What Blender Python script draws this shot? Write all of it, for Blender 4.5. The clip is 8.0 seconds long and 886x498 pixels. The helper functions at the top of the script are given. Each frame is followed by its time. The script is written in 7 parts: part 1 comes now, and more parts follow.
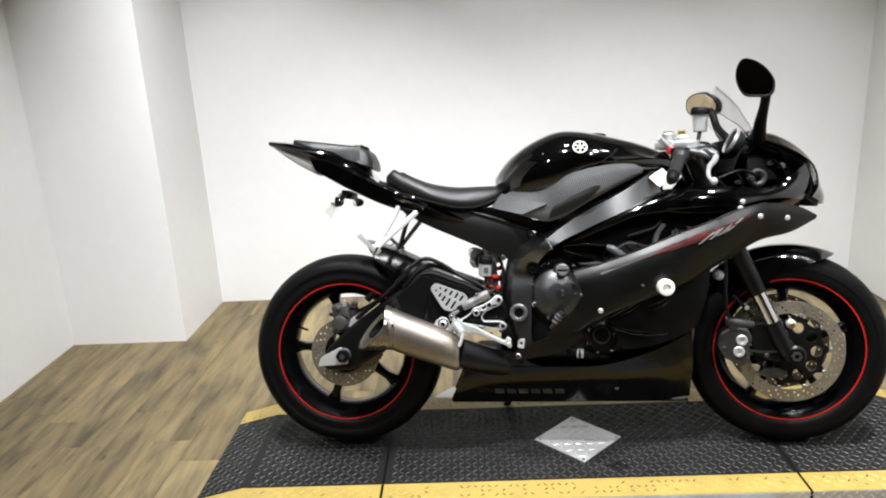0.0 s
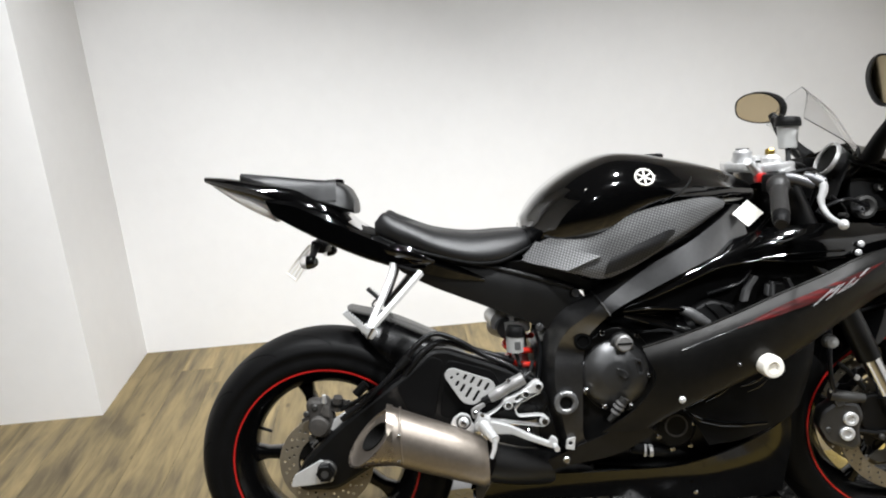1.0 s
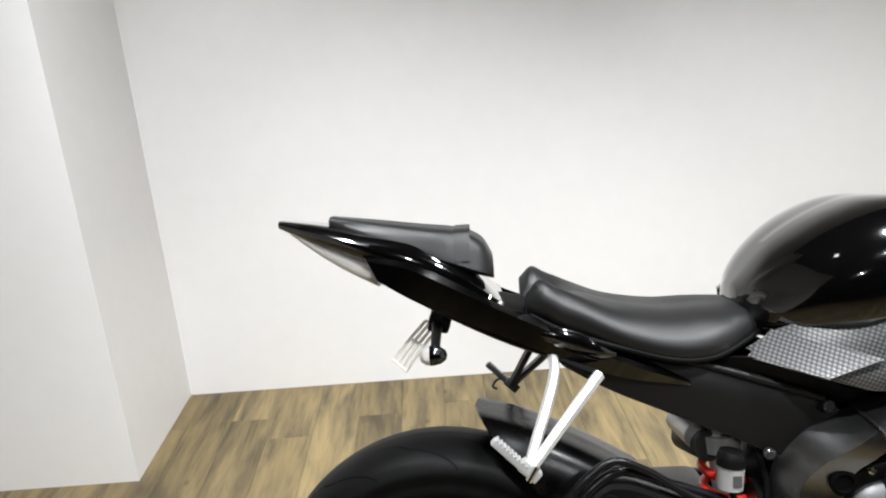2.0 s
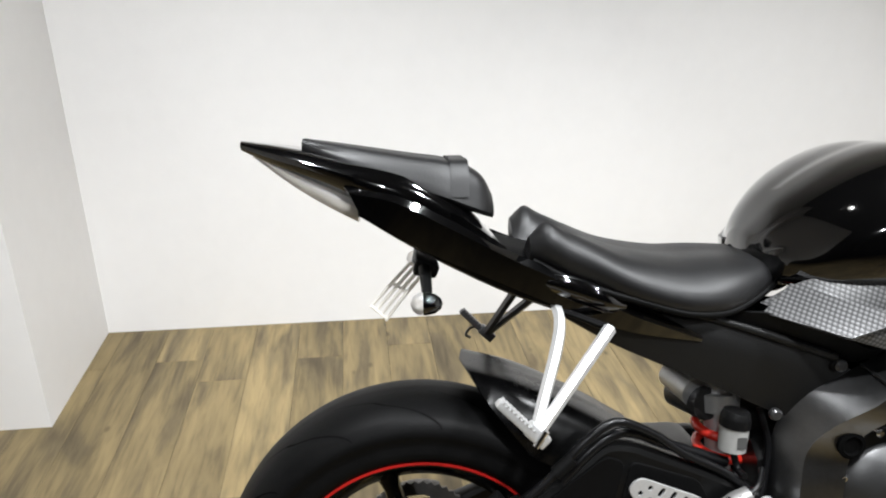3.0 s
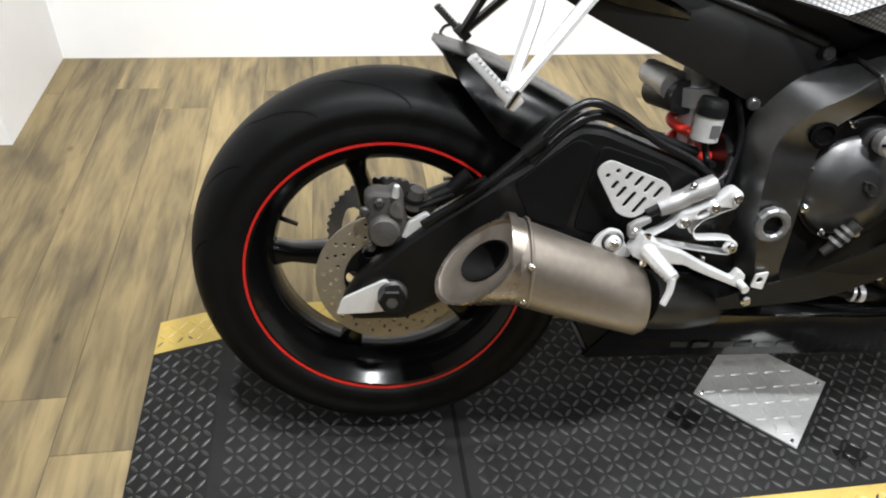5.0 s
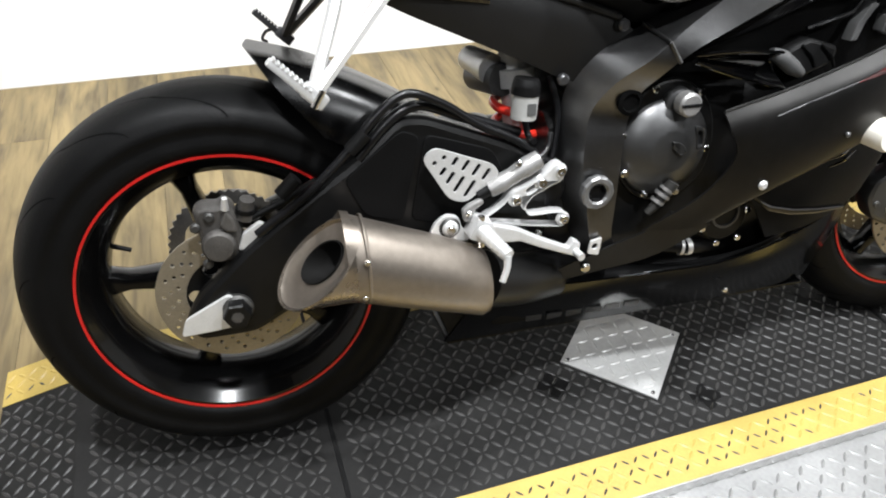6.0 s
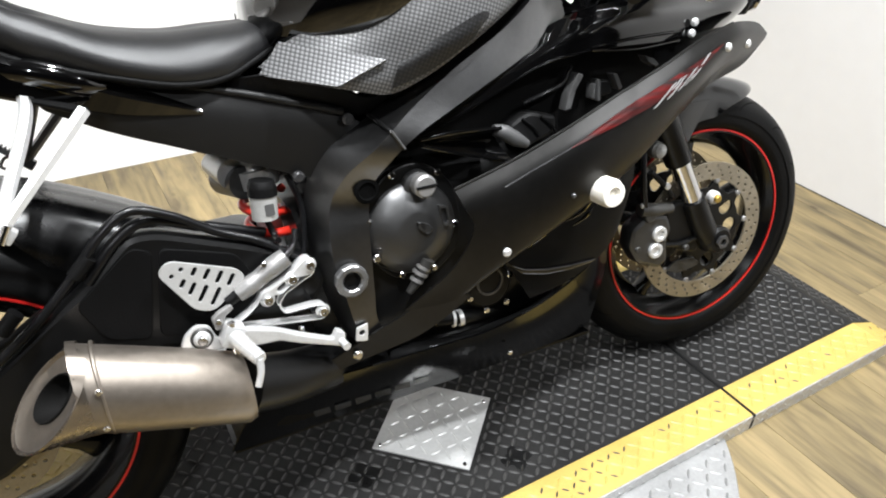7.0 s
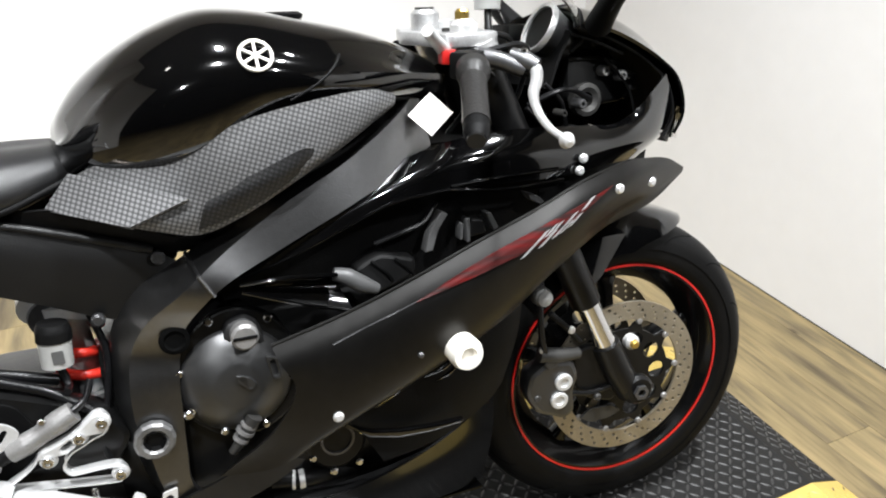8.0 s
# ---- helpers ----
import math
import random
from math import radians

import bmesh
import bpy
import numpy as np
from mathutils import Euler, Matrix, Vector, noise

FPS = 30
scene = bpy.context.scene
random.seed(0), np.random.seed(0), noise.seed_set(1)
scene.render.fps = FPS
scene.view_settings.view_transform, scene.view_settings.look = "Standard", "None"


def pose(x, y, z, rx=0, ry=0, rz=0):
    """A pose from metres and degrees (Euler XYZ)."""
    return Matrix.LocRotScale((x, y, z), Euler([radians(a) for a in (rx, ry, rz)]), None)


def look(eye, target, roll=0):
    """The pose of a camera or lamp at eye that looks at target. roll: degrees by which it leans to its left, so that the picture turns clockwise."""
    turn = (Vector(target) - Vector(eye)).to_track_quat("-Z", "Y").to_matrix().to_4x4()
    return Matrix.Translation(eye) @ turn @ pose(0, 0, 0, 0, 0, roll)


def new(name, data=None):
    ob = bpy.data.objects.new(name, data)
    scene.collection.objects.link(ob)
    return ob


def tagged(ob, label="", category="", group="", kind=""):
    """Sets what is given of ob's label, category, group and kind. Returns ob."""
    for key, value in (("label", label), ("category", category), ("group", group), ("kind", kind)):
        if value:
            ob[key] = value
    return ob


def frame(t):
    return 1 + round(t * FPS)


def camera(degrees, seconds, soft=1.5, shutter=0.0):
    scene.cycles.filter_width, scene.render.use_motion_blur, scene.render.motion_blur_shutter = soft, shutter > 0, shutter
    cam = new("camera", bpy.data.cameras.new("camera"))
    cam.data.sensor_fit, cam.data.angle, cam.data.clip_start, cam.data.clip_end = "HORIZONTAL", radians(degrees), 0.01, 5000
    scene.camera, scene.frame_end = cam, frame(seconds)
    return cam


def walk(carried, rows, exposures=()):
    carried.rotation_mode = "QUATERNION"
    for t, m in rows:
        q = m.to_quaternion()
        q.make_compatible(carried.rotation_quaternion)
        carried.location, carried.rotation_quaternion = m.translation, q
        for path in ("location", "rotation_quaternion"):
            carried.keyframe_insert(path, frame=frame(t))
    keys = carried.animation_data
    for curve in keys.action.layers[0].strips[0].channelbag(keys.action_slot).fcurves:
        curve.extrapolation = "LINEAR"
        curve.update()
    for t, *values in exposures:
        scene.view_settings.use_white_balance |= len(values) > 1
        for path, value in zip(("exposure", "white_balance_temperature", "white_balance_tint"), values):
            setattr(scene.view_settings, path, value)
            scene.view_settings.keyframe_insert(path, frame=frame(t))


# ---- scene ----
cam = camera(63.55, 8.0, soft=2.0)
PATH = [
    (0, (0.423, -2.195, 1.259), (0.343, -0.275, 0.706), -3.03),
    (0.5, (0.335, -1.882, 1.273), (0.288, 0.047, 0.748), -3.10),
    (1, (0.221, -1.563, 1.294), (0.338, 0.339, 0.685), -3.86),
    (1.5, (0.138, -1.247, 1.290), (0.092, 0.659, 0.686), -4.51),
    (2.8, (-0.072, -0.872, 1.259), (0.136, 0.975, 0.519), -0.48),
    (3, (-0.068, -0.873, 1.238), (0.169, 0.949, 0.447), 0.56),
    (3.5, (-0.074, -0.870, 1.191), (0.180, 0.857, 0.216), 0.97),
    (4, (-0.067, -0.876, 1.158), (0.198, 0.759, 0.038), 2.18),
    (4.2, (-0.067, -0.887, 1.127), (0.196, 0.727, -0.024), 3.23),
    (5.3, (-0.055, -0.917, 1.082), (0.249, 0.563, -0.228), 4.60),
    (5.5, (-0.037, -0.914, 1.079), (0.315, 0.560, -0.226), 4.20),
    (6, (0.024, -0.939, 1.090), (0.568, 0.497, -0.191), 3.36),
    (6.5, (0.075, -0.972, 1.098), (0.933, 0.371, -0.111), 6.01),
    (7, (0.221, -1.010, 1.124), (1.075, 0.416, 0.013), 1.37),
    (7.5, (0.438, -1.069, 1.171), (1.257, 0.487, 0.217), 3.39),
    (8, (0.571, -0.971, 1.173), (1.363, 0.584, 0.195), 2.51),
]
walk(cam, [(t, look(eye, target, roll)) for t, eye, target, roll in PATH], [(0, 0.05), (1.5, -0.12), (3, -0.15), (4.2, -0.02), (5.5, 0.2), (6.5, 0.3), (7.5, 0.35), (8, 0.3)])

# ---- world, lamps and exposure ----
world = bpy.data.worlds.new("room_air")
scene.world = world
world.use_nodes = True
world.node_tree.nodes["Background"].inputs[0].default_value = (0.9, 0.93, 1.0, 1)
world.node_tree.nodes["Background"].inputs[1].default_value = 0.002
scene.view_settings.exposure = 0.0
FLOOR_Z = -0.04
CEIL_Z = 2.75


LAMP_R = 0.055
# (x, y, watts, spread, reach): the lamp is turned to a spot that lies reach metres further back on the floor
LAMPS = [(-0.5, 0.1, 17.0, 76, 0.85), (0.65, 0.1, 12.0, 76, 0.8), (1.75, 0.1, 6.5, 76, 0.8), (0.4, -0.85, 27.0, 110, 0.2), (1.6, -0.5, 32.0, 110, 0.15), (-0.9, -2.4, 21.0, 105, 0.8), (1.6, -1.9, 22.0, 120, 0.2)]
for lx, ly, watts, spread, reach in LAMPS:
    lamp_data = bpy.data.lights.new("downlight_lamp", "AREA")
    lamp_data.shape, lamp_data.size, lamp_data.energy, lamp_data.color = "DISK", 2 * LAMP_R, watts, (0.93, 0.955, 0.98)
    lamp_data.spread = radians(spread)
    new("downlight_lamp", lamp_data).matrix_world = look((lx, ly, CEIL_Z - 0.085), (lx, ly + reach, 0))

# ---- small tools ----


def cr(points, n):
    """n points along a smooth curve through the given ones."""
    p = np.array(points, float)
    if len(p) == 2:
        return p[0] + np.linspace(0, 1, n)[:, None] * (p[1] - p[0])
    d = np.maximum(np.linalg.norm(np.diff(p, axis=0), axis=1), 1e-6) ** 0.75
    t = np.concatenate([[0], np.cumsum(d)])
    m = np.empty_like(p)
    m[1:-1] = ((p[2:] - p[1:-1]) / d[1:, None] * d[:-1, None] + (p[1:-1] - p[:-2]) / d[:-1, None] * d[1:, None]) / (d[1:] + d[:-1])[:, None]
    m[0], m[-1] = (p[1] - p[0]) / d[0], (p[-1] - p[-2]) / d[-1]
    out = []
    for s in np.linspace(0, t[-1], n):
        i = min(max(np.searchsorted(t, s) - 1, 0), len(d) - 1)
        u = (s - t[i]) / d[i]
        a, b = p[i], p[i + 1]
        ma, mb = m[i] * d[i], m[i + 1] * d[i]
        out.append((2 * u**3 - 3 * u**2 + 1) * a + (u**3 - 2 * u**2 + u) * ma + (3 * u**2 - 2 * u**3) * b + (u**3 - u**2) * mb)
    return np.array(out)


def crc(points, n):
    """n points round a smooth closed curve."""
    p = [tuple(q) for q in points]
    k = len(p)
    long = cr(p[-2:] + p + p[:3], 40 * (k + 4))
    a = int(np.argmin(np.linalg.norm(long[: 40 * 5] - np.array(p[0]), axis=1)))
    b = len(long) - 40 * 5 + int(np.argmin(np.linalg.norm(long[-40 * 5:] - np.array(p[0]), axis=1)))
    idx = np.linspace(a, b, n + 1)[:-1].round().astype(int)
    return long[idx]


def mesh_of(name, verts, faces, sharp=38):
    me = bpy.data.meshes.new(name)
    me.from_pydata([tuple(map(float, v)) for v in verts], [], [tuple(int(i) for i in f) for f in faces])
    me.validate()
    bm = bmesh.new()
    bm.from_mesh(me)
    bmesh.ops.recalc_face_normals(bm, faces=bm.faces)
    bm.to_mesh(me)
    bm.free()
    me.shade_smooth()
    me.set_sharp_from_angle(angle=radians(sharp))
    return me


def part(name, geo, material, parent=None, label="", sharp=38, m=None):
    """One mesh object from (verts, faces) or a mesh, under a thing or a part."""
    me = geo if isinstance(geo, bpy.types.Mesh) else mesh_of(name, geo[0], geo[1], sharp)
    if m is not None:
        me.transform(m)
    me.materials.clear()
    me.materials.append(material)
    ob = new(name, me)
    if parent is not None:
        ob.parent = parent
    if label:
        ob["label"] = label
    return ob


def join(*geos):
    v, f = [], []
    for a, b in geos:
        k = len(v)
        v += [tuple(q) for q in a]
        f += [tuple(i + k for i in q) for q in b]
    return v, f


def moved(geo, m):
    return [tuple(m @ Vector(v)) for v in geo[0]], geo[1]


def mirrored(geo):
    return [(v[0], -v[1], v[2]) for v in geo[0]], [tuple(reversed(f)) for f in geo[1]]


def grid_faces(nu, nv, off=0, flip=False):
    out = []
    for i in range(nu - 1):
        for j in range(nv - 1):
            a = off + i * nv + j
            q = (a, a + nv, a + nv + 1, a + 1)
            out.append(tuple(reversed(q)) if flip else q)
    return out


def skin_points(rails, nu, nv):
    """A grid of points through rails of (x, half-width, z); the near side has y = -half-width."""
    r = np.array([cr(rail, nu) for rail in rails])
    g = np.array([cr(r[:, i], nv) for i in range(nu)])
    g[:, :, 1] *= -1
    return g


def thicken(g, thick):
    """A panel with two faces and rims, from a grid of points; its inner face lies on the bike's side."""
    nu, nv = g.shape[:2]
    du, dv = np.gradient(g, axis=0), np.gradient(g, axis=1)
    n = np.cross(du, dv)
    n /= np.maximum(np.linalg.norm(n, axis=2, keepdims=True), 1e-9)
    mid = g.reshape(-1, 3).mean(0)
    if (n.reshape(-1, 3).mean(0) * np.array([0, 1, 0])).sum() * np.sign(mid[1] + 1e-6) < 0:
        n = -n
    inner = g - n * thick
    v = np.concatenate([g.reshape(-1, 3), inner.reshape(-1, 3)])
    k = nu * nv
    f = grid_faces(nu, nv) + grid_faces(nu, nv, k, True)
    rim = [i * nv for i in range(nu)] + [(nu - 1) * nv + j for j in range(1, nv)] + [i * nv + nv - 1 for i in range(nu - 2, -1, -1)] + [j for j in range(nv - 2, 0, -1)]
    for a, b in zip(rim, rim[1:] + rim[:1]):
        f.append((a, b, b + k, a + k))
    return [tuple(q) for q in v], f


def skin(rails, nu=40, nv=14, thick=0.003):
    return thicken(skin_points(rails, nu, nv), thick)


def loft(stations, m=15, n=48, both=True):
    """A closed body along x. Stations: (x, half profile of (half-width, z) from the top middle down)."""
    prof = np.array([[(x, *q) for q in cr(half, m)] for x, half in stations])
    rings = np.array([cr(prof[:, j], n) for j in range(m)]).transpose(1, 0, 2)
    v, f = [], []
    for ring in rings:
        right = [(x, -max(y, 0.0), z) for x, y, z in ring]
        left = [(x, max(y, 0.0), z) for x, y, z in ring[::-1]]
        v += right + left
    k = 2 * m
    for i in range(n - 1):
        for j in range(k):
            a, b = i * k + j, i * k + (j + 1) % k
            f.append((a, b, b + k, a + k))
    f.append(tuple(range(k)))
    f.append(tuple(range((n - 1) * k, n * k))[::-1])
    return v, f


def tube(path, r, seg=12, n=None, caps=True):
    p = cr(path, n or max(2, 8 * (len(path) - 1))) if len(path) > 2 else np.array(path, float)
    rad = np.interp(np.linspace(0, 1, len(p)), np.linspace(0, 1, len(r)), r) if isinstance(r, (list, tuple)) else [r] * len(p)
    v, f = [], []
    t0 = Vector(p[1] - p[0]).normalized()
    up = t0.orthogonal().normalized()
    for i in range(len(p)):
        t = Vector(p[min(i + 1, len(p) - 1)] - p[max(i - 1, 0)]).normalized()
        up = (up - t * up.dot(t)).normalized()
        side = t.cross(up)
        for k in range(seg):
            a = 2 * math.pi * k / seg
            v.append(tuple(Vector(p[i]) + (math.cos(a) * up + math.sin(a) * side) * float(rad[i])))
    for i in range(len(p) - 1):
        for k in range(seg):
            a, b = i * seg + k, i * seg + (k + 1) % seg
            f.append((a, b, b + seg, a + seg))
    if caps:
        f += [tuple(range(seg))[::-1], tuple(range((len(p) - 1) * seg, len(p) * seg))]
    return v, f


def lathe(profile, seg=64, at=(0, 0, 0), axis="y", closed=True):
    """A turned body: (radius, along) pairs round the y axis (or z, or x)."""
    v, f = [], []
    k = len(profile)
    for i in range(seg):
        a = 2 * math.pi * i / seg
        c, s = math.cos(a), math.sin(a)
        for r, y in profile:
            q = {"y": (r * c, y, r * s), "z": (r * c, r * s, y), "x": (y, r * c, r * s)}[axis]
            v.append((q[0] + at[0], q[1] + at[1], q[2] + at[2]))
    for i in range(seg):
        for j in range(k if closed else k - 1):
            a, b = i * k + j, i * k + (j + 1) % k
            c, d = ((i + 1) % seg) * k + j, ((i + 1) % seg) * k + (j + 1) % k
            f.append((a, c, d, b))
    return v, f


def knob(x, y, z, r, h, seg=18, bevel=0.25, axis="y", sign=-1):
    """A short round boss that stands out from (x, y, z) along the axis."""
    b = r * bevel
    prof = [(0.0001, 0), (r, 0), (r, sign * (h - b)), (r - b, sign * h), (0.0001, sign * h)]
    return lathe(prof, seg, (x, y, z), axis)


def box(x0, x1, y0, y1, z0, z1, b=0.0):
    """A box with bevelled edges."""
    bm = bmesh.new()
    bmesh.ops.create_cube(bm, size=1, matrix=Matrix.Translation(((x0 + x1) / 2, (y0 + y1) / 2, (z0 + z1) / 2)) @ Matrix.Diagonal((x1 - x0, y1 - y0, z1 - z0, 1)))
    if b:
        bmesh.ops.bevel(bm, geom=bm.edges[:], offset=b, segments=2, affect="EDGES", profile=0.6)
    bm.verts.index_update()
    geo = [tuple(v.co) for v in bm.verts], [tuple(v.index for v in f.verts) for f in bm.faces]
    bm.free()
    return geo


def plate(outline, y, thick, holes=(), bevel=0.002, name="plate"):
    """A flat plate in the x-z plane, its middle at y, with holes and rounded edges."""
    cu = bpy.data.curves.new(name, "CURVE")
    cu.dimensions, cu.fill_mode = "2D", "BOTH"
    cu.extrude, cu.bevel_depth, cu.bevel_resolution, cu.offset = max(thick / 2 - bevel, 0.0001), bevel, 1, -bevel
    for pts in (outline, *holes):
        sp = cu.splines.new("POLY")
        sp.points.add(len(pts) - 1)
        for q, (px, pz) in zip(sp.points, pts):
            q.co = (px, pz, 0, 1)
        sp.use_cyclic_u = True
    ob = new(name, cu)
    me = bpy.data.meshes.new_from_object(ob)
    bpy.data.objects.remove(ob)
    bpy.data.curves.remove(cu)
    me.transform(Matrix(((1, 0, 0, 0), (0, 0, -1, y), (0, 1, 0, 0), (0, 0, 0, 1))))
    me.shade_smooth()
    me.set_sharp_from_angle(angle=radians(38))
    return me


def circle(x, z, r, n=16):
    return [(x + r * math.cos(2 * math.pi * i / n), z + r * math.sin(2 * math.pi * i / n)) for i in range(n)]


def slot(x0, z0, x1, z1, r, n=5):
    """The outline of a rounded slot."""
    a = math.atan2(z1 - z0, x1 - x0)
    out = [(x1 + r * math.cos(a + t), z1 + r * math.sin(a + t)) for t in np.linspace(-math.pi / 2, math.pi / 2, n)]
    return out + [(x0 + r * math.cos(a + t), z0 + r * math.sin(a + t)) for t in np.linspace(math.pi / 2, 1.5 * math.pi, n)]


def rounded(poly, r, n=4):
    """A polygon with rounded corners."""
    out = []
    k = len(poly)
    for i in range(k):
        p, a, b = Vector(poly[i]), Vector(poly[i - 1]), Vector(poly[(i + 1) % k])
        da, db = (a - p), (b - p)
        ra = min(r, da.length * 0.45, db.length * 0.45)
        s, e = p + da.normalized() * ra, p + db.normalized() * ra
        for t in np.linspace(0, 1, n):
            out.append(tuple((1 - t) ** 2 * s + 2 * t * (1 - t) * p + t**2 * e))
    return out


# ---- materials ----


def material(name, base, rough=0.5, metal=0.0, vary=0.12, scale=6.0, bump=0.0, bump_scale=200.0, coat=0.0, spec=0.5, rough_vary=0.1):
    """A surface with two scales of variation in colour and gloss, and fine relief."""
    ma = bpy.data.materials.new(name)
    ma.use_nodes = True
    nt = ma.node_tree
    b = nt.nodes["Principled BSDF"]
    b.inputs["Metallic"].default_value = metal
    b.inputs["Specular IOR Level"].default_value = spec
    if coat:
        b.inputs["Coat Weight"].default_value, b.inputs["Coat Roughness"].default_value = coat, 0.03
    tc = nt.nodes.new("ShaderNodeTexCoord")
    big, fine = nt.nodes.new("ShaderNodeTexNoise"), nt.nodes.new("ShaderNodeTexNoise")
    big.inputs["Scale"].default_value, fine.inputs["Scale"].default_value = scale, scale * 14
    big.inputs["Detail"].default_value, fine.inputs["Detail"].default_value = 4, 3
    mixn = nt.nodes.new("ShaderNodeMath")
    mixn.operation = "MULTIPLY_ADD"
    mixn.inputs[1].default_value = 0.6
    half = nt.nodes.new("ShaderNodeMath")
    half.operation = "MULTIPLY"
    half.inputs[1].default_value = 0.4
    for n in (big, fine):
        nt.links.new(tc.outputs["Object"], n.inputs["Vector"])
    nt.links.new(fine.outputs["Fac"], half.inputs[0])
    nt.links.new(big.outputs["Fac"], mixn.inputs[0])
    nt.links.new(half.outputs[0], mixn.inputs[2])
    ramp = nt.nodes.new("ShaderNodeValToRGB")
    lo, hi = [max(c * (1 - vary), 0) for c in base], [min(c * (1 + vary), 1) for c in base]
    ramp.color_ramp.elements[0].position, ramp.color_ramp.elements[1].position = 0.3, 0.7
    ramp.color_ramp.elements[0].color, ramp.color_ramp.elements[1].color = (*lo, 1), (*hi, 1)
    nt.links.new(mixn.outputs[0], ramp.inputs[0])
    nt.links.new(ramp.outputs[0], b.inputs["Base Color"])
    rr = nt.nodes.new("ShaderNodeMapRange")
    rr.inputs["To Min"].default_value, rr.inputs["To Max"].default_value = max(rough - rough_vary, 0.02), min(rough + rough_vary, 1)
    nt.links.new(mixn.outputs[0], rr.inputs["Value"])
    nt.links.new(rr.outputs[0], b.inputs["Roughness"])
    if bump:
        bn, bu = nt.nodes.new("ShaderNodeTexNoise"), nt.nodes.new("ShaderNodeBump")
        bn.inputs["Scale"].default_value = bump_scale
        bu.inputs["Strength"].default_value, bu.inputs["Distance"].default_value = bump, 0.002
        nt.links.new(tc.outputs["Object"], bn.inputs["Vector"])
        nt.links.new(bn.outputs["Fac"], bu.inputs["Height"])
        nt.links.new(bu.outputs[0], b.inputs["Normal"])
    return ma


def glass(name, tint, rough=0.02, ior=1.45):
    ma = bpy.data.materials.new(name)
    ma.use_nodes = True
    b = ma.node_tree.nodes["Principled BSDF"]
    b.inputs["Base Color"].default_value = (*tint, 1)
    b.inputs["Transmission Weight"].default_value, b.inputs["Roughness"].default_value, b.inputs["IOR"].default_value = 1, rough, ior
    return ma


def frosted(name, tint, rough=0.3):
    """A cloudy clear plastic that lets part of the light through."""
    ma = glass(name, tint, rough)
    ma.node_tree.nodes["Principled BSDF"].inputs["Transmission Weight"].default_value = 0.7
    return ma


def plank_material():
    """Vinyl planks in weathered oak: streaks along y, its own shade on each plank."""
    ma = bpy.data.materials.new("oak_vinyl")
    ma.use_nodes = True
    nt = ma.node_tree
    b = nt.nodes["Principled BSDF"]
    b.inputs["Specular IOR Level"].default_value = 0.3
    tc, oi = nt.nodes.new("ShaderNodeTexCoord"), nt.nodes.new("ShaderNodeObjectInfo")
    add = nt.nodes.new("ShaderNodeVectorMath")
    add.operation = "MULTIPLY_ADD"
    add.inputs[1].default_value = (37.0, 91.0, 13.0)
    comb = nt.nodes.new("ShaderNodeCombineXYZ")
    for k in range(3):
        nt.links.new(oi.outputs["Random"], comb.inputs[k])
    nt.links.new(comb.outputs[0], add.inputs[0])
    nt.links.new(tc.outputs["Object"], add.inputs[2])
    maps = []
    for sc, sx, sy, det in ((1.0, 17.0, 3.0, 7), (1.0, 75.0, 7.0, 6), (1.0, 4.0, 2.0, 3)):
        mp, no = nt.nodes.new("ShaderNodeMapping"), nt.nodes.new("ShaderNodeTexNoise")
        mp.inputs["Scale"].default_value = (sx, sy, 1)
        no.inputs["Scale"].default_value, no.inputs["Detail"].default_value, no.inputs["Distortion"].default_value = sc, det, 0.5
        nt.links.new(add.outputs[0], mp.inputs["Vector"])
        nt.links.new(mp.outputs[0], no.inputs["Vector"])
        maps.append(no)
    r1 = nt.nodes.new("ShaderNodeValToRGB")
    e = r1.color_ramp.elements
    e[0].position, e[0].color = 0.28, (0.075, 0.057, 0.032, 1)
    e[1].position, e[1].color = 0.72, (0.25, 0.188, 0.092, 1)
    for at, col in ((0.4, (0.128, 0.099, 0.054, 1)), (0.47, (0.165, 0.126, 0.064, 1)), (0.56, (0.205, 0.155, 0.077, 1))):
        e.new(at).color = col
    nt.links.new(maps[0].outputs["Fac"], r1.inputs[0])
    r2 = nt.nodes.new("ShaderNodeValToRGB")
    r2.color_ramp.elements[0].position, r2.color_ramp.elements[0].color = 0.3, (0.66, 0.66, 0.67, 1)
    r2.color_ramp.elements[1].position, r2.color_ramp.elements[1].color = 0.56, (1.0, 1.0, 1.0, 1)
    nt.links.new(maps[1].outputs["Fac"], r2.inputs[0])
    mul = nt.nodes.new("ShaderNodeMix")
    mul.data_type, mul.blend_type = "RGBA", "MULTIPLY"
    mul.inputs["Factor"].default_value = 0.85
    nt.links.new(r1.outputs[0], mul.inputs["A"])
    nt.links.new(r2.outputs[0], mul.inputs["B"])
    vo, vmap, kn = nt.nodes.new("ShaderNodeTexVoronoi"), nt.nodes.new("ShaderNodeMapping"), nt.nodes.new("ShaderNodeMapRange")
    vmap.inputs["Scale"].default_value = (9, 4.5, 1)
    vo.inputs["Scale"].default_value = 1.0
    kn.inputs["From Min"].default_value, kn.inputs["From Max"].default_value = 0.03, 0.1
    kn.inputs["To Min"].default_value, kn.inputs["To Max"].default_value = 0.4, 1.0
    knots = nt.nodes.new("ShaderNodeVectorMath")
    knots.operation = "SCALE"
    nt.links.new(add.outputs[0], vmap.inputs["Vector"])
    nt.links.new(vmap.outputs[0], vo.inputs["Vector"])
    nt.links.new(vo.outputs["Distance"], kn.inputs["Value"])
    nt.links.new(mul.outputs["Result"], knots.inputs[0])
    nt.links.new(kn.outputs[0], knots.inputs["Scale"])
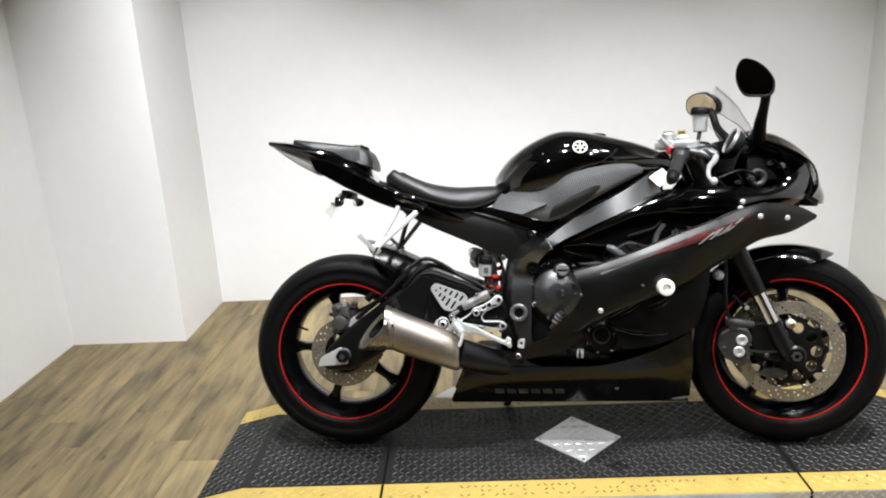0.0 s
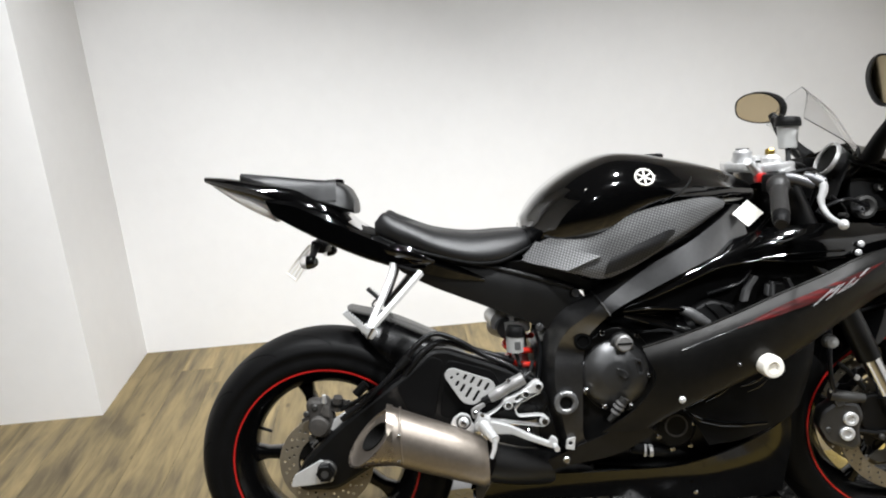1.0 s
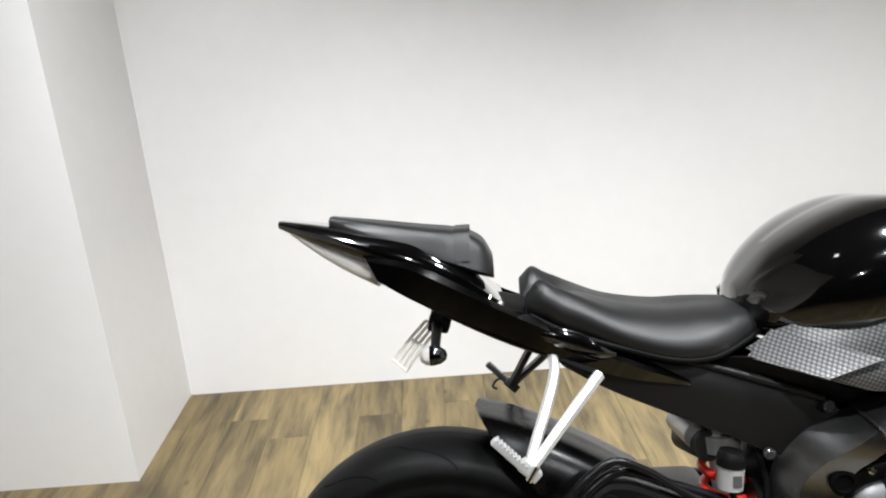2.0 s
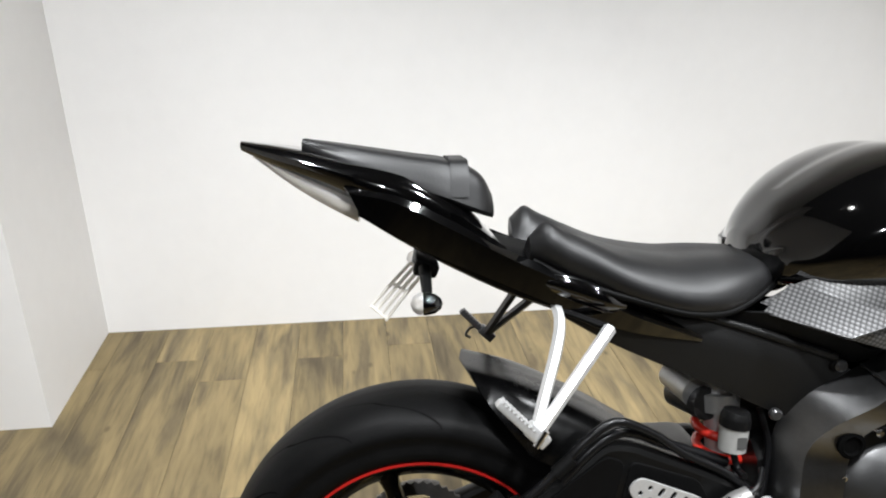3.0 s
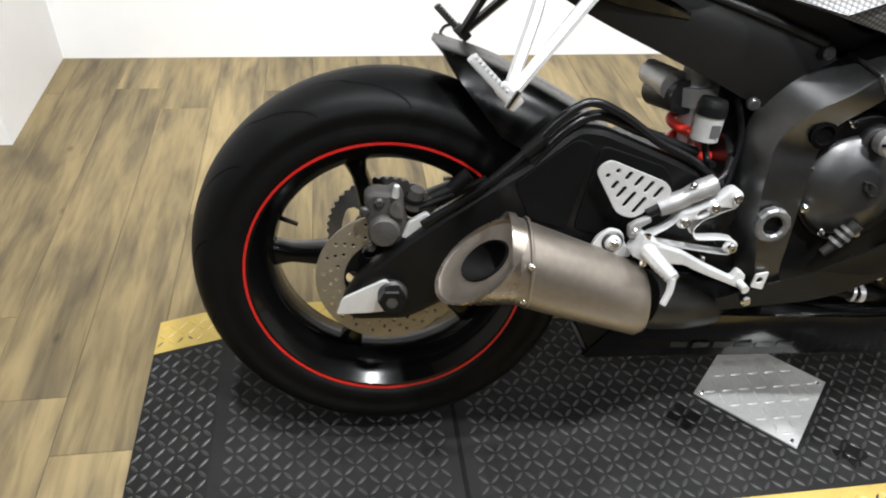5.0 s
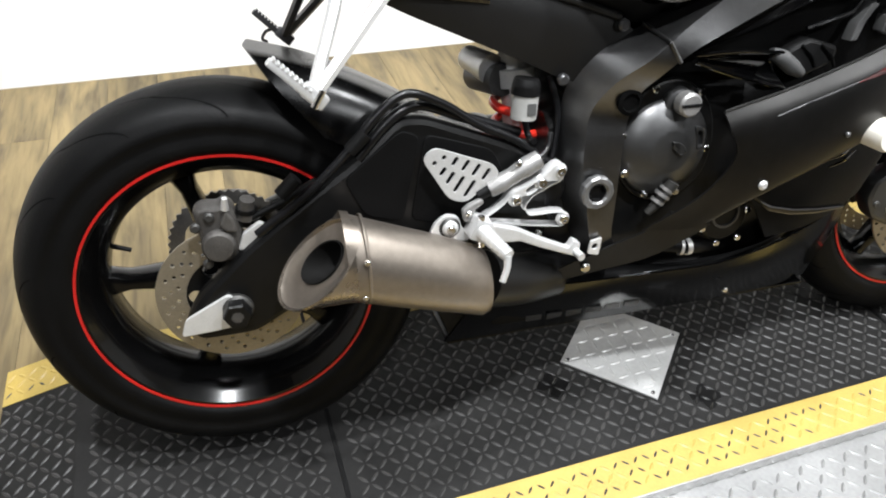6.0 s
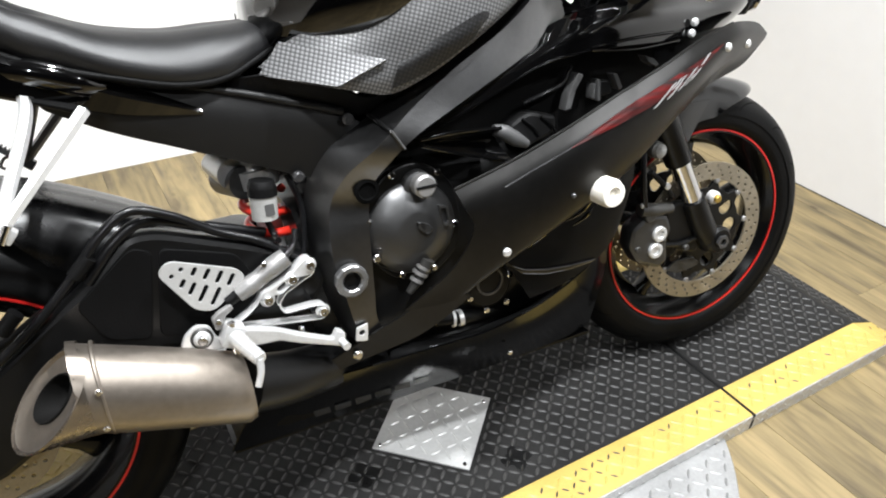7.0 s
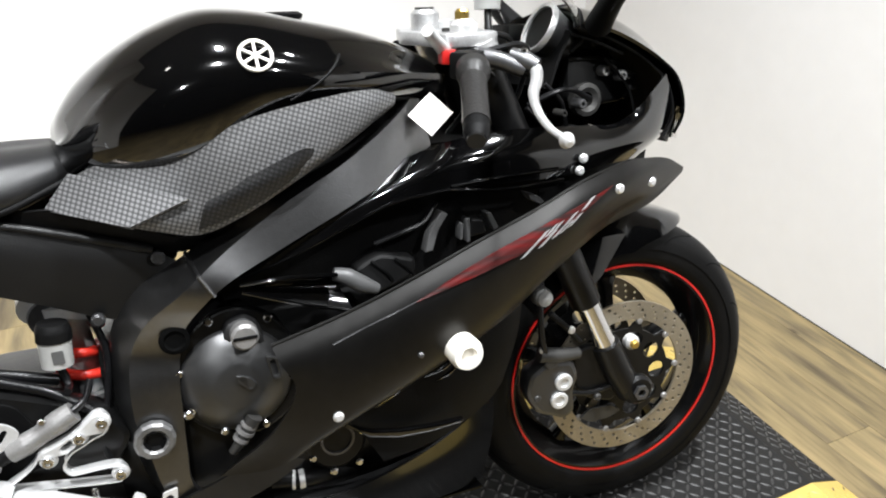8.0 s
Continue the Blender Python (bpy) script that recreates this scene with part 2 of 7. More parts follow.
    hsv = nt.nodes.new("ShaderNodeHueSaturation")
    mr = nt.nodes.new("ShaderNodeMapRange")
    mr.inputs["To Min"].default_value, mr.inputs["To Max"].default_value = 0.8, 1.2
    nt.links.new(oi.outputs["Random"], mr.inputs["Value"])
    nt.links.new(mr.outputs[0], hsv.inputs["Value"])
    nt.links.new(knots.outputs[0], hsv.inputs["Color"])
    nt.links.new(hsv.outputs[0], b.inputs["Base Color"])
    rr = nt.nodes.new("ShaderNodeMapRange")
    rr.inputs["To Min"].default_value, rr.inputs["To Max"].default_value = 0.42, 0.62
    nt.links.new(maps[2].outputs["Fac"], rr.inputs["Value"])
    nt.links.new(rr.outputs[0], b.inputs["Roughness"])
    bu = nt.nodes.new("ShaderNodeBump")
    bu.inputs["Strength"].default_value, bu.inputs["Distance"].default_value = 0.15, 0.001
    nt.links.new(maps[1].outputs["Fac"], bu.inputs["Height"])
    nt.links.new(bu.outputs[0], b.inputs["Normal"])
    return ma


def dimpled(name, base, rough, cells, depth, metal=0.0):
    """Moulded plastic with a close pattern of round dimples; the shade between them is put into the colour."""
    ma = material(name, base, rough, metal, 0.08, 20)
    nt = ma.node_tree
    b = nt.nodes["Principled BSDF"]
    tc, vo, bu = nt.nodes.new("ShaderNodeTexCoord"), nt.nodes.new("ShaderNodeTexVoronoi"), nt.nodes.new("ShaderNodeBump")
    mp = nt.nodes.new("ShaderNodeMapping")
    mp.inputs["Rotation"].default_value = (0, radians(69), 0)
    mp.inputs["Scale"].default_value = (1, 0, 1)
    vo.inputs["Scale"].default_value, vo.inputs["Randomness"].default_value = cells, 0.0
    bu.inputs["Strength"].default_value, bu.inputs["Distance"].default_value = 1.0, depth
    bu.invert = True
    nt.links.new(tc.outputs["Object"], mp.inputs["Vector"])
    nt.links.new(mp.outputs[0], vo.inputs["Vector"])
    nt.links.new(vo.outputs["Distance"], bu.inputs["Height"])
    nt.links.new(bu.outputs[0], b.inputs["Normal"])
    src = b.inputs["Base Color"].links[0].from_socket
    # relief shade painted in: the base colour drops to 0.3 between the dots
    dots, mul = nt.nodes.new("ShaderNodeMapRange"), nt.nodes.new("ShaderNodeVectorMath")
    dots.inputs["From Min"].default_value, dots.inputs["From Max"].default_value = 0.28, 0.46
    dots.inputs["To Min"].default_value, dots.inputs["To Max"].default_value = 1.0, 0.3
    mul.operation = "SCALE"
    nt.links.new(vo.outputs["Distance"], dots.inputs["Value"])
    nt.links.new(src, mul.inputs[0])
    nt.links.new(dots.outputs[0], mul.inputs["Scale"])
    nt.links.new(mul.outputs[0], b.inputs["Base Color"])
    return ma


def streaks():
    """A red film broken into fine streaks along the fairing."""
    ma = material("faded_red_decal", (0.019, 0.0185, 0.018), 0.42, 0.1, 0.1, 5, spec=0.16)
    nt = ma.node_tree
    b = nt.nodes["Principled BSDF"]
    tc, mp, no, ra = (nt.nodes.new(k) for k in ("ShaderNodeTexCoord", "ShaderNodeMapping", "ShaderNodeTexNoise", "ShaderNodeValToRGB"))
    mp.inputs["Rotation"].default_value = (0, radians(21), 0)
    mp.inputs["Scale"].default_value = (9, 1, 110)
    no.inputs["Scale"].default_value, no.inputs["Detail"].default_value = 1.0, 2
    ra.color_ramp.elements[0].position, ra.color_ramp.elements[0].color = 0.3, (0.013, 0.0125, 0.012, 1)
    ra.color_ramp.elements[1].position, ra.color_ramp.elements[1].color = 0.7, (0.1, 0.006, 0.006, 1)
    nt.links.new(tc.outputs["Object"], mp.inputs["Vector"])
    nt.links.new(mp.outputs[0], no.inputs["Vector"])
    nt.links.new(no.outputs["Fac"], ra.inputs[0])
    nt.links.new(ra.outputs[0], b.inputs["Base Color"])
    return ma


M = {
    "wall": material("white_wall_paint", (0.82, 0.81, 0.8), 0.75, 0, 0.025, 1.2, 0.06, 320),
    "ceiling": material("dark_ceiling", (0.05, 0.05, 0.052), 0.85, 0, 0.1, 2),
    "hall": material("charcoal_wall_paint", (0.045, 0.045, 0.048), 0.8, 0, 0.1, 2),
    "planks": plank_material(),
    "joint": material("dark_joint", (0.03, 0.026, 0.022), 0.8, 0, 0.2, 10),
    "mat": material("black_rubber_mat", (0.0115, 0.0112, 0.0109), 0.55, 0, 0.4, 9, 0.2, 260, spec=0.14),
    "lug": material("worn_rubber_lugs", (0.033, 0.032, 0.031), 0.45, 0, 0.45, 14, 0.1, 300, spec=0.36),
    "black_lug": material("black_oiled_rubber", (0.002, 0.002, 0.002), 0.3, 0, 0.3, 30),
    "yellow": material("yellow_safety_paint", (0.4, 0.285, 0.07), 0.42, 0, 0.14, 12, 0.15, 240),
    "diamond": material("aluminium_tread_plate", (0.52, 0.52, 0.515), 0.36, 0.5, 0.15, 10, 0.1, 180),
    "hatch_plate": material("bright_aluminium_hatch", (0.5, 0.5, 0.492), 0.36, 0.35, 0.15, 10, 0.1, 180),
    "base_plate": material("dull_aluminium_base", (0.3, 0.3, 0.298), 0.38, 0.5, 0.2, 10, 0.1, 180),
    "gloss": material("gloss_black_paint", (0.0012, 0.0012, 0.0013), 0.08, 0, 0.1, 8, coat=1.0, rough_vary=0.03, spec=0.4),
    "belly": material("dull_gloss_black_paint", (0.0012, 0.0012, 0.0013), 0.14, 0, 0.1, 8, coat=0.15, rough_vary=0.03, spec=0.12),
    "grey": material("raven_grey_satin_paint", (0.035, 0.0343, 0.0335), 0.36, 0.95, 0.12, 5, 0.04, 500, rough_vary=0.06, spec=0.3),
    "frame": material("satin_dark_grey_cast_alloy", (0.185, 0.185, 0.187), 0.32, 1.0, 0.1, 8, 0.12, 420, rough_vary=0.05, spec=0.4),
    "swing": material("satin_black_alloy", (0.005, 0.005, 0.0051), 0.34, 0.3, 0.2, 8, 0.08, 380, spec=0.35),
    "matte": material("matte_black_plastic", (0.002, 0.002, 0.0021), 0.55, 0, 0.25, 14, 0.2, 300, spec=0.12),
    "plastic": material("dark_grey_plastic", (0.0045, 0.0045, 0.0046), 0.5, 0.0, 0.12, 8, 0.15, 520, spec=0.35),
    "seat": material("black_vinyl_seat", (0.0065, 0.0065, 0.007), 0.44, 0, 0.2, 14, 0.12, 520, spec=0.5),
    "tyre": material("tyre_rubber", (0.003, 0.003, 0.0031), 0.5, 0, 0.3, 12, 0.15, 260, spec=0.1),
    "groove": material("tyre_groove", (0.002, 0.002, 0.002), 0.9, 0, 0.1, 12, spec=0.05),
    "rim": material("gloss_black_rim", (0.002, 0.002, 0.0021), 0.2, 0, 0.1, 12, coat=0.15, rough_vary=0.05, spec=0.2),
    "red": material("red_stripe", (0.42, 0.012, 0.01), 0.35, 0, 0.08, 30),
    "spring": material("red_spring_paint", (0.62, 0.03, 0.018), 0.3, 0, 0.12, 30, coat=0.4),
    "disc": material("brake_disc_steel", (0.3, 0.265, 0.205), 0.4, 0.75, 0.2, 16, 0.1, 400),
    "silver": material("cast_aluminium", (0.6, 0.6, 0.595), 0.38, 0.5, 0.12, 20, 0.08, 380),
    "clamp": material("cast_clamp_alloy", (0.5, 0.5, 0.5), 0.34, 0.7, 0.3, 26, 0.15, 300),
    "steel": material("polished_steel", (0.72, 0.72, 0.73), 0.14, 1.0, 0.08, 20),
    "ti": material("brushed_titanium", (0.28, 0.245, 0.21), 0.4, 0.9, 0.16, 7, 0.06, 420),
    "ti_end": material("titanium_end_cap", (0.27, 0.235, 0.2), 0.28, 0.9, 0.12, 9),
    # near-black for the outlet, its bore and the shaded space under the engine
    "pipe_black": material("near_black_pipe", (0.004, 0.0038, 0.0036), 0.7, 0, 0.3, 30, spec=0.1),
    "engine": material("dark_engine_alloy", (0.1, 0.1, 0.103), 0.32, 0.7, 0.15, 12, 0.12, 380),
    "white": material("white_plastic", (0.8, 0.77, 0.7), 0.35, 0, 0.04, 20),
    "red_mark": streaks(),
    "silver_mark": material("silver_decal", (0.34, 0.34, 0.342), 0.4, 0.3, 0.15, 30),
    "grey_mark": material("grey_decal", (0.03, 0.03, 0.031), 0.3, 0.2, 0.1, 30),
    "rubber": material("black_rubber", (0.003, 0.003, 0.0031), 0.5, 0, 0.2, 24, 0.2, 260, spec=0.15),
    "hose": material("black_hose", (0.004, 0.004, 0.0045), 0.3, 0, 0.2, 20, spec=0.3),
    "fluid": material("milky_plastic_bottle", (0.32, 0.32, 0.31), 0.4, 0, 0.1, 30),
    "hugger": material("semi_gloss_black_plastic", (0.002, 0.002, 0.0021), 0.26, 0, 0.15, 10, 0.03, 300, spec=0.22),
    "grip": material("worn_grip_rubber", (0.014, 0.0133, 0.0128), 0.42, 0, 0.3, 20, 0.3, 300, spec=0.3),
    "screen": glass("clear_windscreen", (0.93, 0.93, 0.93), 0.0),
    "lens": frosted("milky_clear_lens", (0.95, 0.93, 0.91)),
    "chain": material("chain_steel", (0.22, 0.21, 0.2), 0.5, 0.6, 0.3, 40),
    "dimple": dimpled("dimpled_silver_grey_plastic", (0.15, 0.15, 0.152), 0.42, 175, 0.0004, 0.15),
    # the cover's dimpled plastic again, lighter for the facet, darker for the knee panel
    "dimple_light": dimpled("dimpled_lighter_plastic", (0.19, 0.19, 0.193), 0.42, 175, 0.0004, 0.25),
    "dimple_dark": dimpled("dimpled_darker_plastic", (0.018, 0.018, 0.0185), 0.42, 175, 0.0005, 0.1),
    "grimy": material("grimy_caliper_alloy", (0.06, 0.056, 0.052), 0.5, 0.4, 0.45, 30, 0.3, 240),
    "cast": material("cast_grey_alloy", (0.04, 0.039, 0.037), 0.48, 0.4, 0.2, 22, 0.2, 300),
    "mid_grey": material("grey_cast_cylinder_alloy", (0.24, 0.235, 0.23), 0.42, 0.5, 0.2, 22, 0.2, 300),
    "clutch": material("gloss_dark_cover_alloy", (0.09, 0.09, 0.091), 0.4, 0.9, 0.06, 12, 0.06, 380),
    "worn": material("worn_pivot_steel", (0.16, 0.16, 0.16), 0.4, 0.7, 0.7, 40),
    "pale": material("pale_grey_plastic", (0.07, 0.07, 0.07), 0.4, 0, 0.12, 14),
    "clear_lens": material("frosted_clear_lens", (0.16, 0.16, 0.155), 0.12, 0, 0.3, 60, 0.4, 200),
    "gold": material("gold_anodised", (0.55, 0.38, 0.1), 0.3, 0.9, 0.1, 20),
    "mirror": material("mirror_glass", (0.6, 0.5, 0.34), 0.03, 1.0, 0.01, 3, rough_vary=0.01),
    "lamp_body": material("white_lamp_body", (0.8, 0.8, 0.8), 0.5, 0, 0.04, 8),
}
glow = bpy.data.materials.new("lamp_glow")
glow.use_nodes = True
gb = glow.node_tree.nodes["Principled BSDF"]
gb.inputs["Emission Color"].default_value, gb.inputs["Emission Strength"].default_value = (1, 0.97, 0.93, 1), 14
M["glow"] = glow

# ---- the room ----


def wall(name, x0, x1, y0, y1, z0, z1, label):
    return tagged(part(name, box(x0, x1, y0, y1, z0, z1), M["wall"]), label, "wall", kind="structure")


BACK_Y, LEFT_X, RIGHT_X, FRONT_Y = 1.454, -1.499, 2.398, -5.2
wall("wall_back", LEFT_X - 0.15, RIGHT_X + 0.15, BACK_Y, BACK_Y + 0.15, FLOOR_Z - 0.1, CEIL_Z, "plain white painted wall behind the motorcycle")
# past y = -1 the right wall is unseen, added to reflect in the fairing
wall("wall_right", RIGHT_X, RIGHT_X + 0.15, -2.4, BACK_Y, FLOOR_Z - 0.1, CEIL_Z, "plain white painted side wall")
wall("wall_left", LEFT_X - 0.15, LEFT_X, -1.0, BACK_Y, FLOOR_Z - 0.1, CEIL_Z, "plain white painted side wall with pilaster")
wall("pilaster", LEFT_X, -0.95, 0.918, BACK_Y, FLOOR_Z - 0.1, CEIL_Z, "white painted boxed-out column on the wall corner")
HALL = 3.5
for name, x0, x1, y0, y1 in (("wall_hall_front", -HALL, HALL + 1, FRONT_Y - 0.15, FRONT_Y), ("wall_hall_left", -HALL - 0.15, -HALL, FRONT_Y, -1.0), ("wall_hall_right", HALL + 1, HALL + 1.15, FRONT_Y, -1.0), ("wall_return_left", -HALL, LEFT_X - 0.15, -1.0, -0.85), ("wall_return_right", RIGHT_X + 0.15, HALL + 1, -1.0, -0.85)):
    tagged(part(name, box(x0, x1, y0, y1, FLOOR_Z - 0.1, CEIL_Z), M["hall"]), "dark charcoal wall of the showroom", "wall", kind="structure")
tagged(part("ceiling", box(-HALL - 0.15, HALL + 1.15, FRONT_Y - 0.15, BACK_Y + 0.15, CEIL_Z, CEIL_Z + 0.1), M["ceiling"]), "plain dark ceiling over the showroom", "ceiling", kind="structure")
floor = tagged(part("floor", box(-HALL, HALL + 1, FRONT_Y - 0.1, BACK_Y + 0.1, FLOOR_Z - 0.1, FLOOR_Z - 0.0015), M["joint"]), "weathered oak vinyl plank floor", "floor", kind="structure")
for x0, x1, y0, y1 in ((RIGHT_X - 0.003, RIGHT_X + 0.001, -2.4, BACK_Y),):
    tagged(part("wall_joint", box(x0, x1, y0, y1, FLOOR_Z - 0.001, FLOOR_Z + 0.003), M["joint"]), "dark open joint between wall and planks", "trim", kind="structure")
for lx, ly, watts, spread, reach in LAMPS:
    aim = look((lx, ly, CEIL_Z - 0.085), (lx, ly + reach, 0))
    lamp = tagged(part("ceiling_light", lathe([(0.0001, 0), (0.03, 0), (0.03, 0.012), (0.0001, 0.012)], 24, (lx, ly, CEIL_Z - 0.012), "z"), M["lamp_body"]), "round white spot lamp fixed under the ceiling", "ceiling light", "spot lamps")
    part("head", moved(lathe([(LAMP_R + 0.004, 0.008), (LAMP_R + 0.016, 0.008), (LAMP_R + 0.014, 0.045), (0.02, 0.07), (0.0001, 0.07), (0.0001, 0.06), (LAMP_R + 0.004, 0.04)], 32, (0, 0, 0), "z"), aim), M["lamp_body"], lamp)
    part("diffuser", moved(lathe([(0.0001, 0), (LAMP_R, 0), (LAMP_R, 0.006), (0.0001, 0.006)], 28, (0, 0, 0.006), "z"), aim), M["glow"], lamp)

# ---- the turntable and its deck ----
DECK_Y0, DECK_Y1 = -0.43, 0.192
SEAM_A, SEAM_B = 0.129, 1.348
RAMP_A, RAMP_B, END_A, END_B = -0.30, 1.815, -0.445, 1.912
STRIP = 0.088
base = tagged(part("turntable_base", lathe([(0.0001, -0.012), (0.612, -0.012), (0.612, -0.003), (0.61, 0.0), (0.0001, 0.0)], 128, (0.742, -0.119, FLOOR_Z + 0.012), "z"), M["base_plate"]), "round aluminium tread plate base on the plank floor", "turntable")
deck = tagged(new("display_deck"), "black rubber tread deck with yellow edges on the turntable", "platform")


def deck_z(x):
    """The height of the deck's top at x: flat, with a ramp at either end."""
    if x < RAMP_A:
        return (FLOOR_Z + 0.004) * (RAMP_A - x) / (RAMP_A - END_A)
    if x > RAMP_B:
        return (FLOOR_Z + 0.004) * (x - RAMP_B) / (END_B - RAMP_B)
    return 0.0


def slab(x0, x1, y0, y1, lift=0.0, low=None):
    """A piece of deck from x0 to x1 that follows the ramps."""
    za, zb = deck_z(x0) + lift, deck_z(x1) + lift
    lo = FLOOR_Z if low is None else None
    ba, bb = (lo, lo) if lo is not None else (za - low, zb - low)
    v = [(x0, y0, ba), (x1, y0, bb), (x1, y1, bb), (x0, y1, ba), (x0, y0, za), (x1, y0, zb), (x1, y1, zb), (x0, y1, za)]
    return v, [(0, 3, 2, 1), (4, 5, 6, 7), (0, 1, 5, 4), (1, 2, 6, 5), (2, 3, 7, 6), (3, 0, 4, 7)]


GAP = 0.004
for x0, x1 in ((END_A, RAMP_A), (RAMP_A, SEAM_A - GAP), (SEAM_A + GAP, SEAM_B - GAP), (SEAM_B + GAP, RAMP_B), (RAMP_B, END_B)):
    part("deck_panel", slab(x0, x1, DECK_Y0 + 0.002, DECK_Y1 - 0.002), M["mat"], deck, "black rubber panel with raised tread")
    for y0, y1 in ((DECK_Y0, DECK_Y0 + STRIP), (DECK_Y1 - STRIP, DECK_Y1)):
        part("edge_strip", slab(x0, x1, y0, y1, 0.001, 0.002), M["yellow"], deck, "yellow painted edge strip")
    for y0, y1 in ((DECK_Y0 - 0.002, DECK_Y0), (DECK_Y1, DECK_Y1 + 0.002)):
        part("skirt", slab(x0, x1, y0, y1, -0.001), M["diamond"], deck, "aluminium tread plate skirt")


def lugs(spots, length=0.024, width=0.0062, height=0.0019, lift=0.0):
    """Raised almond-shaped treads, alternately turned: (x, y, z, slope, angle) each."""
    v, f = [], []
    a, b = length / 2, width / 2
    shape = [(-a, 0, 0), (-a * 0.4, -b, 0), (a * 0.4, -b, 0), (a, 0, 0), (a * 0.4, b, 0), (-a * 0.4, b, 0), (-a * 0.55, 0, height), (a * 0.55, 0, height)]
    quads = [(0, 1, 6), (1, 2, 7, 6), (2, 3, 7), (3, 4, 7), (4, 5, 6, 7), (5, 0, 6)]
    for x, y, z, slope, ang in spots:
        c, s = math.cos(ang), math.sin(ang)
        k = len(v)
        for px, py, pz in shape:
            dx, dy = px * c - py * s, px * s + py * c
            v.append((x + dx, y + dy, z + pz + lift + slope * dx))
        f += [tuple(i + k for i in q) for q in quads]
    return v, f


def tread(x0, x1, y0, y1, keep, zf, pitch=0.029, turn=45):
    """Spots for raised treads: rows that run at the angle turn, and rows across between them."""
    out = []
    c, s = math.cos(radians(turn)), math.sin(radians(turn))
    mx, my, reach = (x0 + x1) / 2, (y0 + y1) / 2, math.hypot(x1 - x0, y1 - y0) / 2
    n = int(reach / pitch) + 2
    for i in range(-n, n + 1):
        for j in range(-n, n + 1):
            for o, ang in ((0.0, turn), (0.5, turn + 90)):
                u, v = (i + o) * pitch, (j + o) * pitch
                x, y = mx + u * c - v * s, my + u * s + v * c
                if x0 + 0.008 < x < x1 - 0.008 and y0 + 0.008 < y < y1 - 0.008 and keep(x, y):
                    slope = (zf(x + 0.001) - zf(x - 0.001)) / 0.002
                    out.append((x, y, zf(x), slope, radians(ang)))
    return out


PLATE_C, PLATE_R = (0.742, -0.119), 0.14
HOLES = ((0.56, -0.168), (0.84, -0.278))


def off_plate(x, y):
    return abs(x - PLATE_C[0]) + abs(y - PLATE_C[1]) > PLATE_R + 0.008


def near_hole(x, y):
    return min(math.hypot(x - hx, y - hy) for hx, hy in HOLES) < 0.028


def off_seam(x):
    return min(abs(x - s) for s in (SEAM_A, SEAM_B, RAMP_A, RAMP_B)) > 0.011


inner = (DECK_Y0 + STRIP, DECK_Y1 - STRIP)
spots = tread(END_A, END_B, *inner, lambda x, y: off_plate(x, y) and off_seam(x), deck_z)
part("tread", lugs([s for s in spots if not near_hole(s[0], s[1])]), M["lug"], deck)["kind"] = "stuff"
part("tread", lugs([s for s in spots if near_hole(s[0], s[1])], lift=0.0006), M["black_lug"], deck, "black stained treads")["kind"] = "stuff"
for hx, hy in HOLES:
    blot = [(hx + r * math.cos(a), hy + r * math.sin(a)) for a, r in ((2 * math.pi * i / 20, 0.026 + 0.007 * math.cos(4 * 2 * math.pi * i / 20 + 0.6) + random.uniform(-0.002, 0.002)) for i in range(20))]
    part("stain", ([(x, y, z) for z in (0.0001, 0.0007) for x, y in blot], [tuple(range(20))[::-1], tuple(range(20, 40))] + [(i, (i + 1) % 20, 20 + (i + 1) % 20, 20 + i) for i in range(20)]), M["black_lug"], deck, "black oily stain")
for y0, y1 in ((DECK_Y0, DECK_Y0 + STRIP), (DECK_Y1 - STRIP, DECK_Y1)):
    pieces = tread(END_A, END_B, y0, y1, lambda x, y: off_seam(x), deck_z)
    bare = [random.random() < (0.55 if 0.35 < q[0] < 1.0 and y0 < 0 else 0.1) for q in pieces]
    part("strip_tread", lugs([q for q, k in zip(pieces, bare) if not k], height=0.0015, lift=0.001), M["yellow"], deck)["kind"] = "stuff"
    part("worn_tread", lugs([q for q, k in zip(pieces, bare) if k], 0.017, 0.004, 0.0012, lift=0.0012), M["lug"], deck, "worn bare treads")["kind"] = "stuff"
skirt_spots = [(x, z, a) for x, z, a in ((RAMP_A + (i + 0.5 * (j % 2)) * 0.03, -0.008 - 0.013 * j, (45, -45)[j % 2]) for i in range(70) for j in range(3)) if x < RAMP_B]
turn = Matrix.Translation((0, DECK_Y0 - 0.002, 0)) @ Matrix.Rotation(radians(90), 4, "X")
part("skirt_tread", moved(lugs([(x, z, 0, 0, radians(a)) for x, z, a in skirt_spots], 0.02, 0.0055, 0.0016), turn), M["diamond"], deck)["kind"] = "stuff"
for sx in (SEAM_A, SEAM_B):
    part("seam", box(sx - 0.0035, sx + 0.0035, DECK_Y0 - 0.003, DECK_Y1 + 0.003, FLOOR_Z + 0.002, 0.0012), M["rubber"], deck, "black rubber joint")
# the square hatch set cornerwise in the deck
hatch = part("hatch", ([(PLATE_C[0] + dx * PLATE_R, PLATE_C[1] + dy * PLATE_R, z) for z in (0.0, 0.003) for dx, dy in ((1, 0), (0, 1), (-1, 0), (0, -1))], [(3, 2, 1, 0), (4, 5, 6, 7), (0, 1, 5, 4), (1, 2, 6, 5), (2, 3, 7, 6), (3, 0, 4, 7)]), M["hatch_plate"], deck, "square aluminium tread plate hatch")
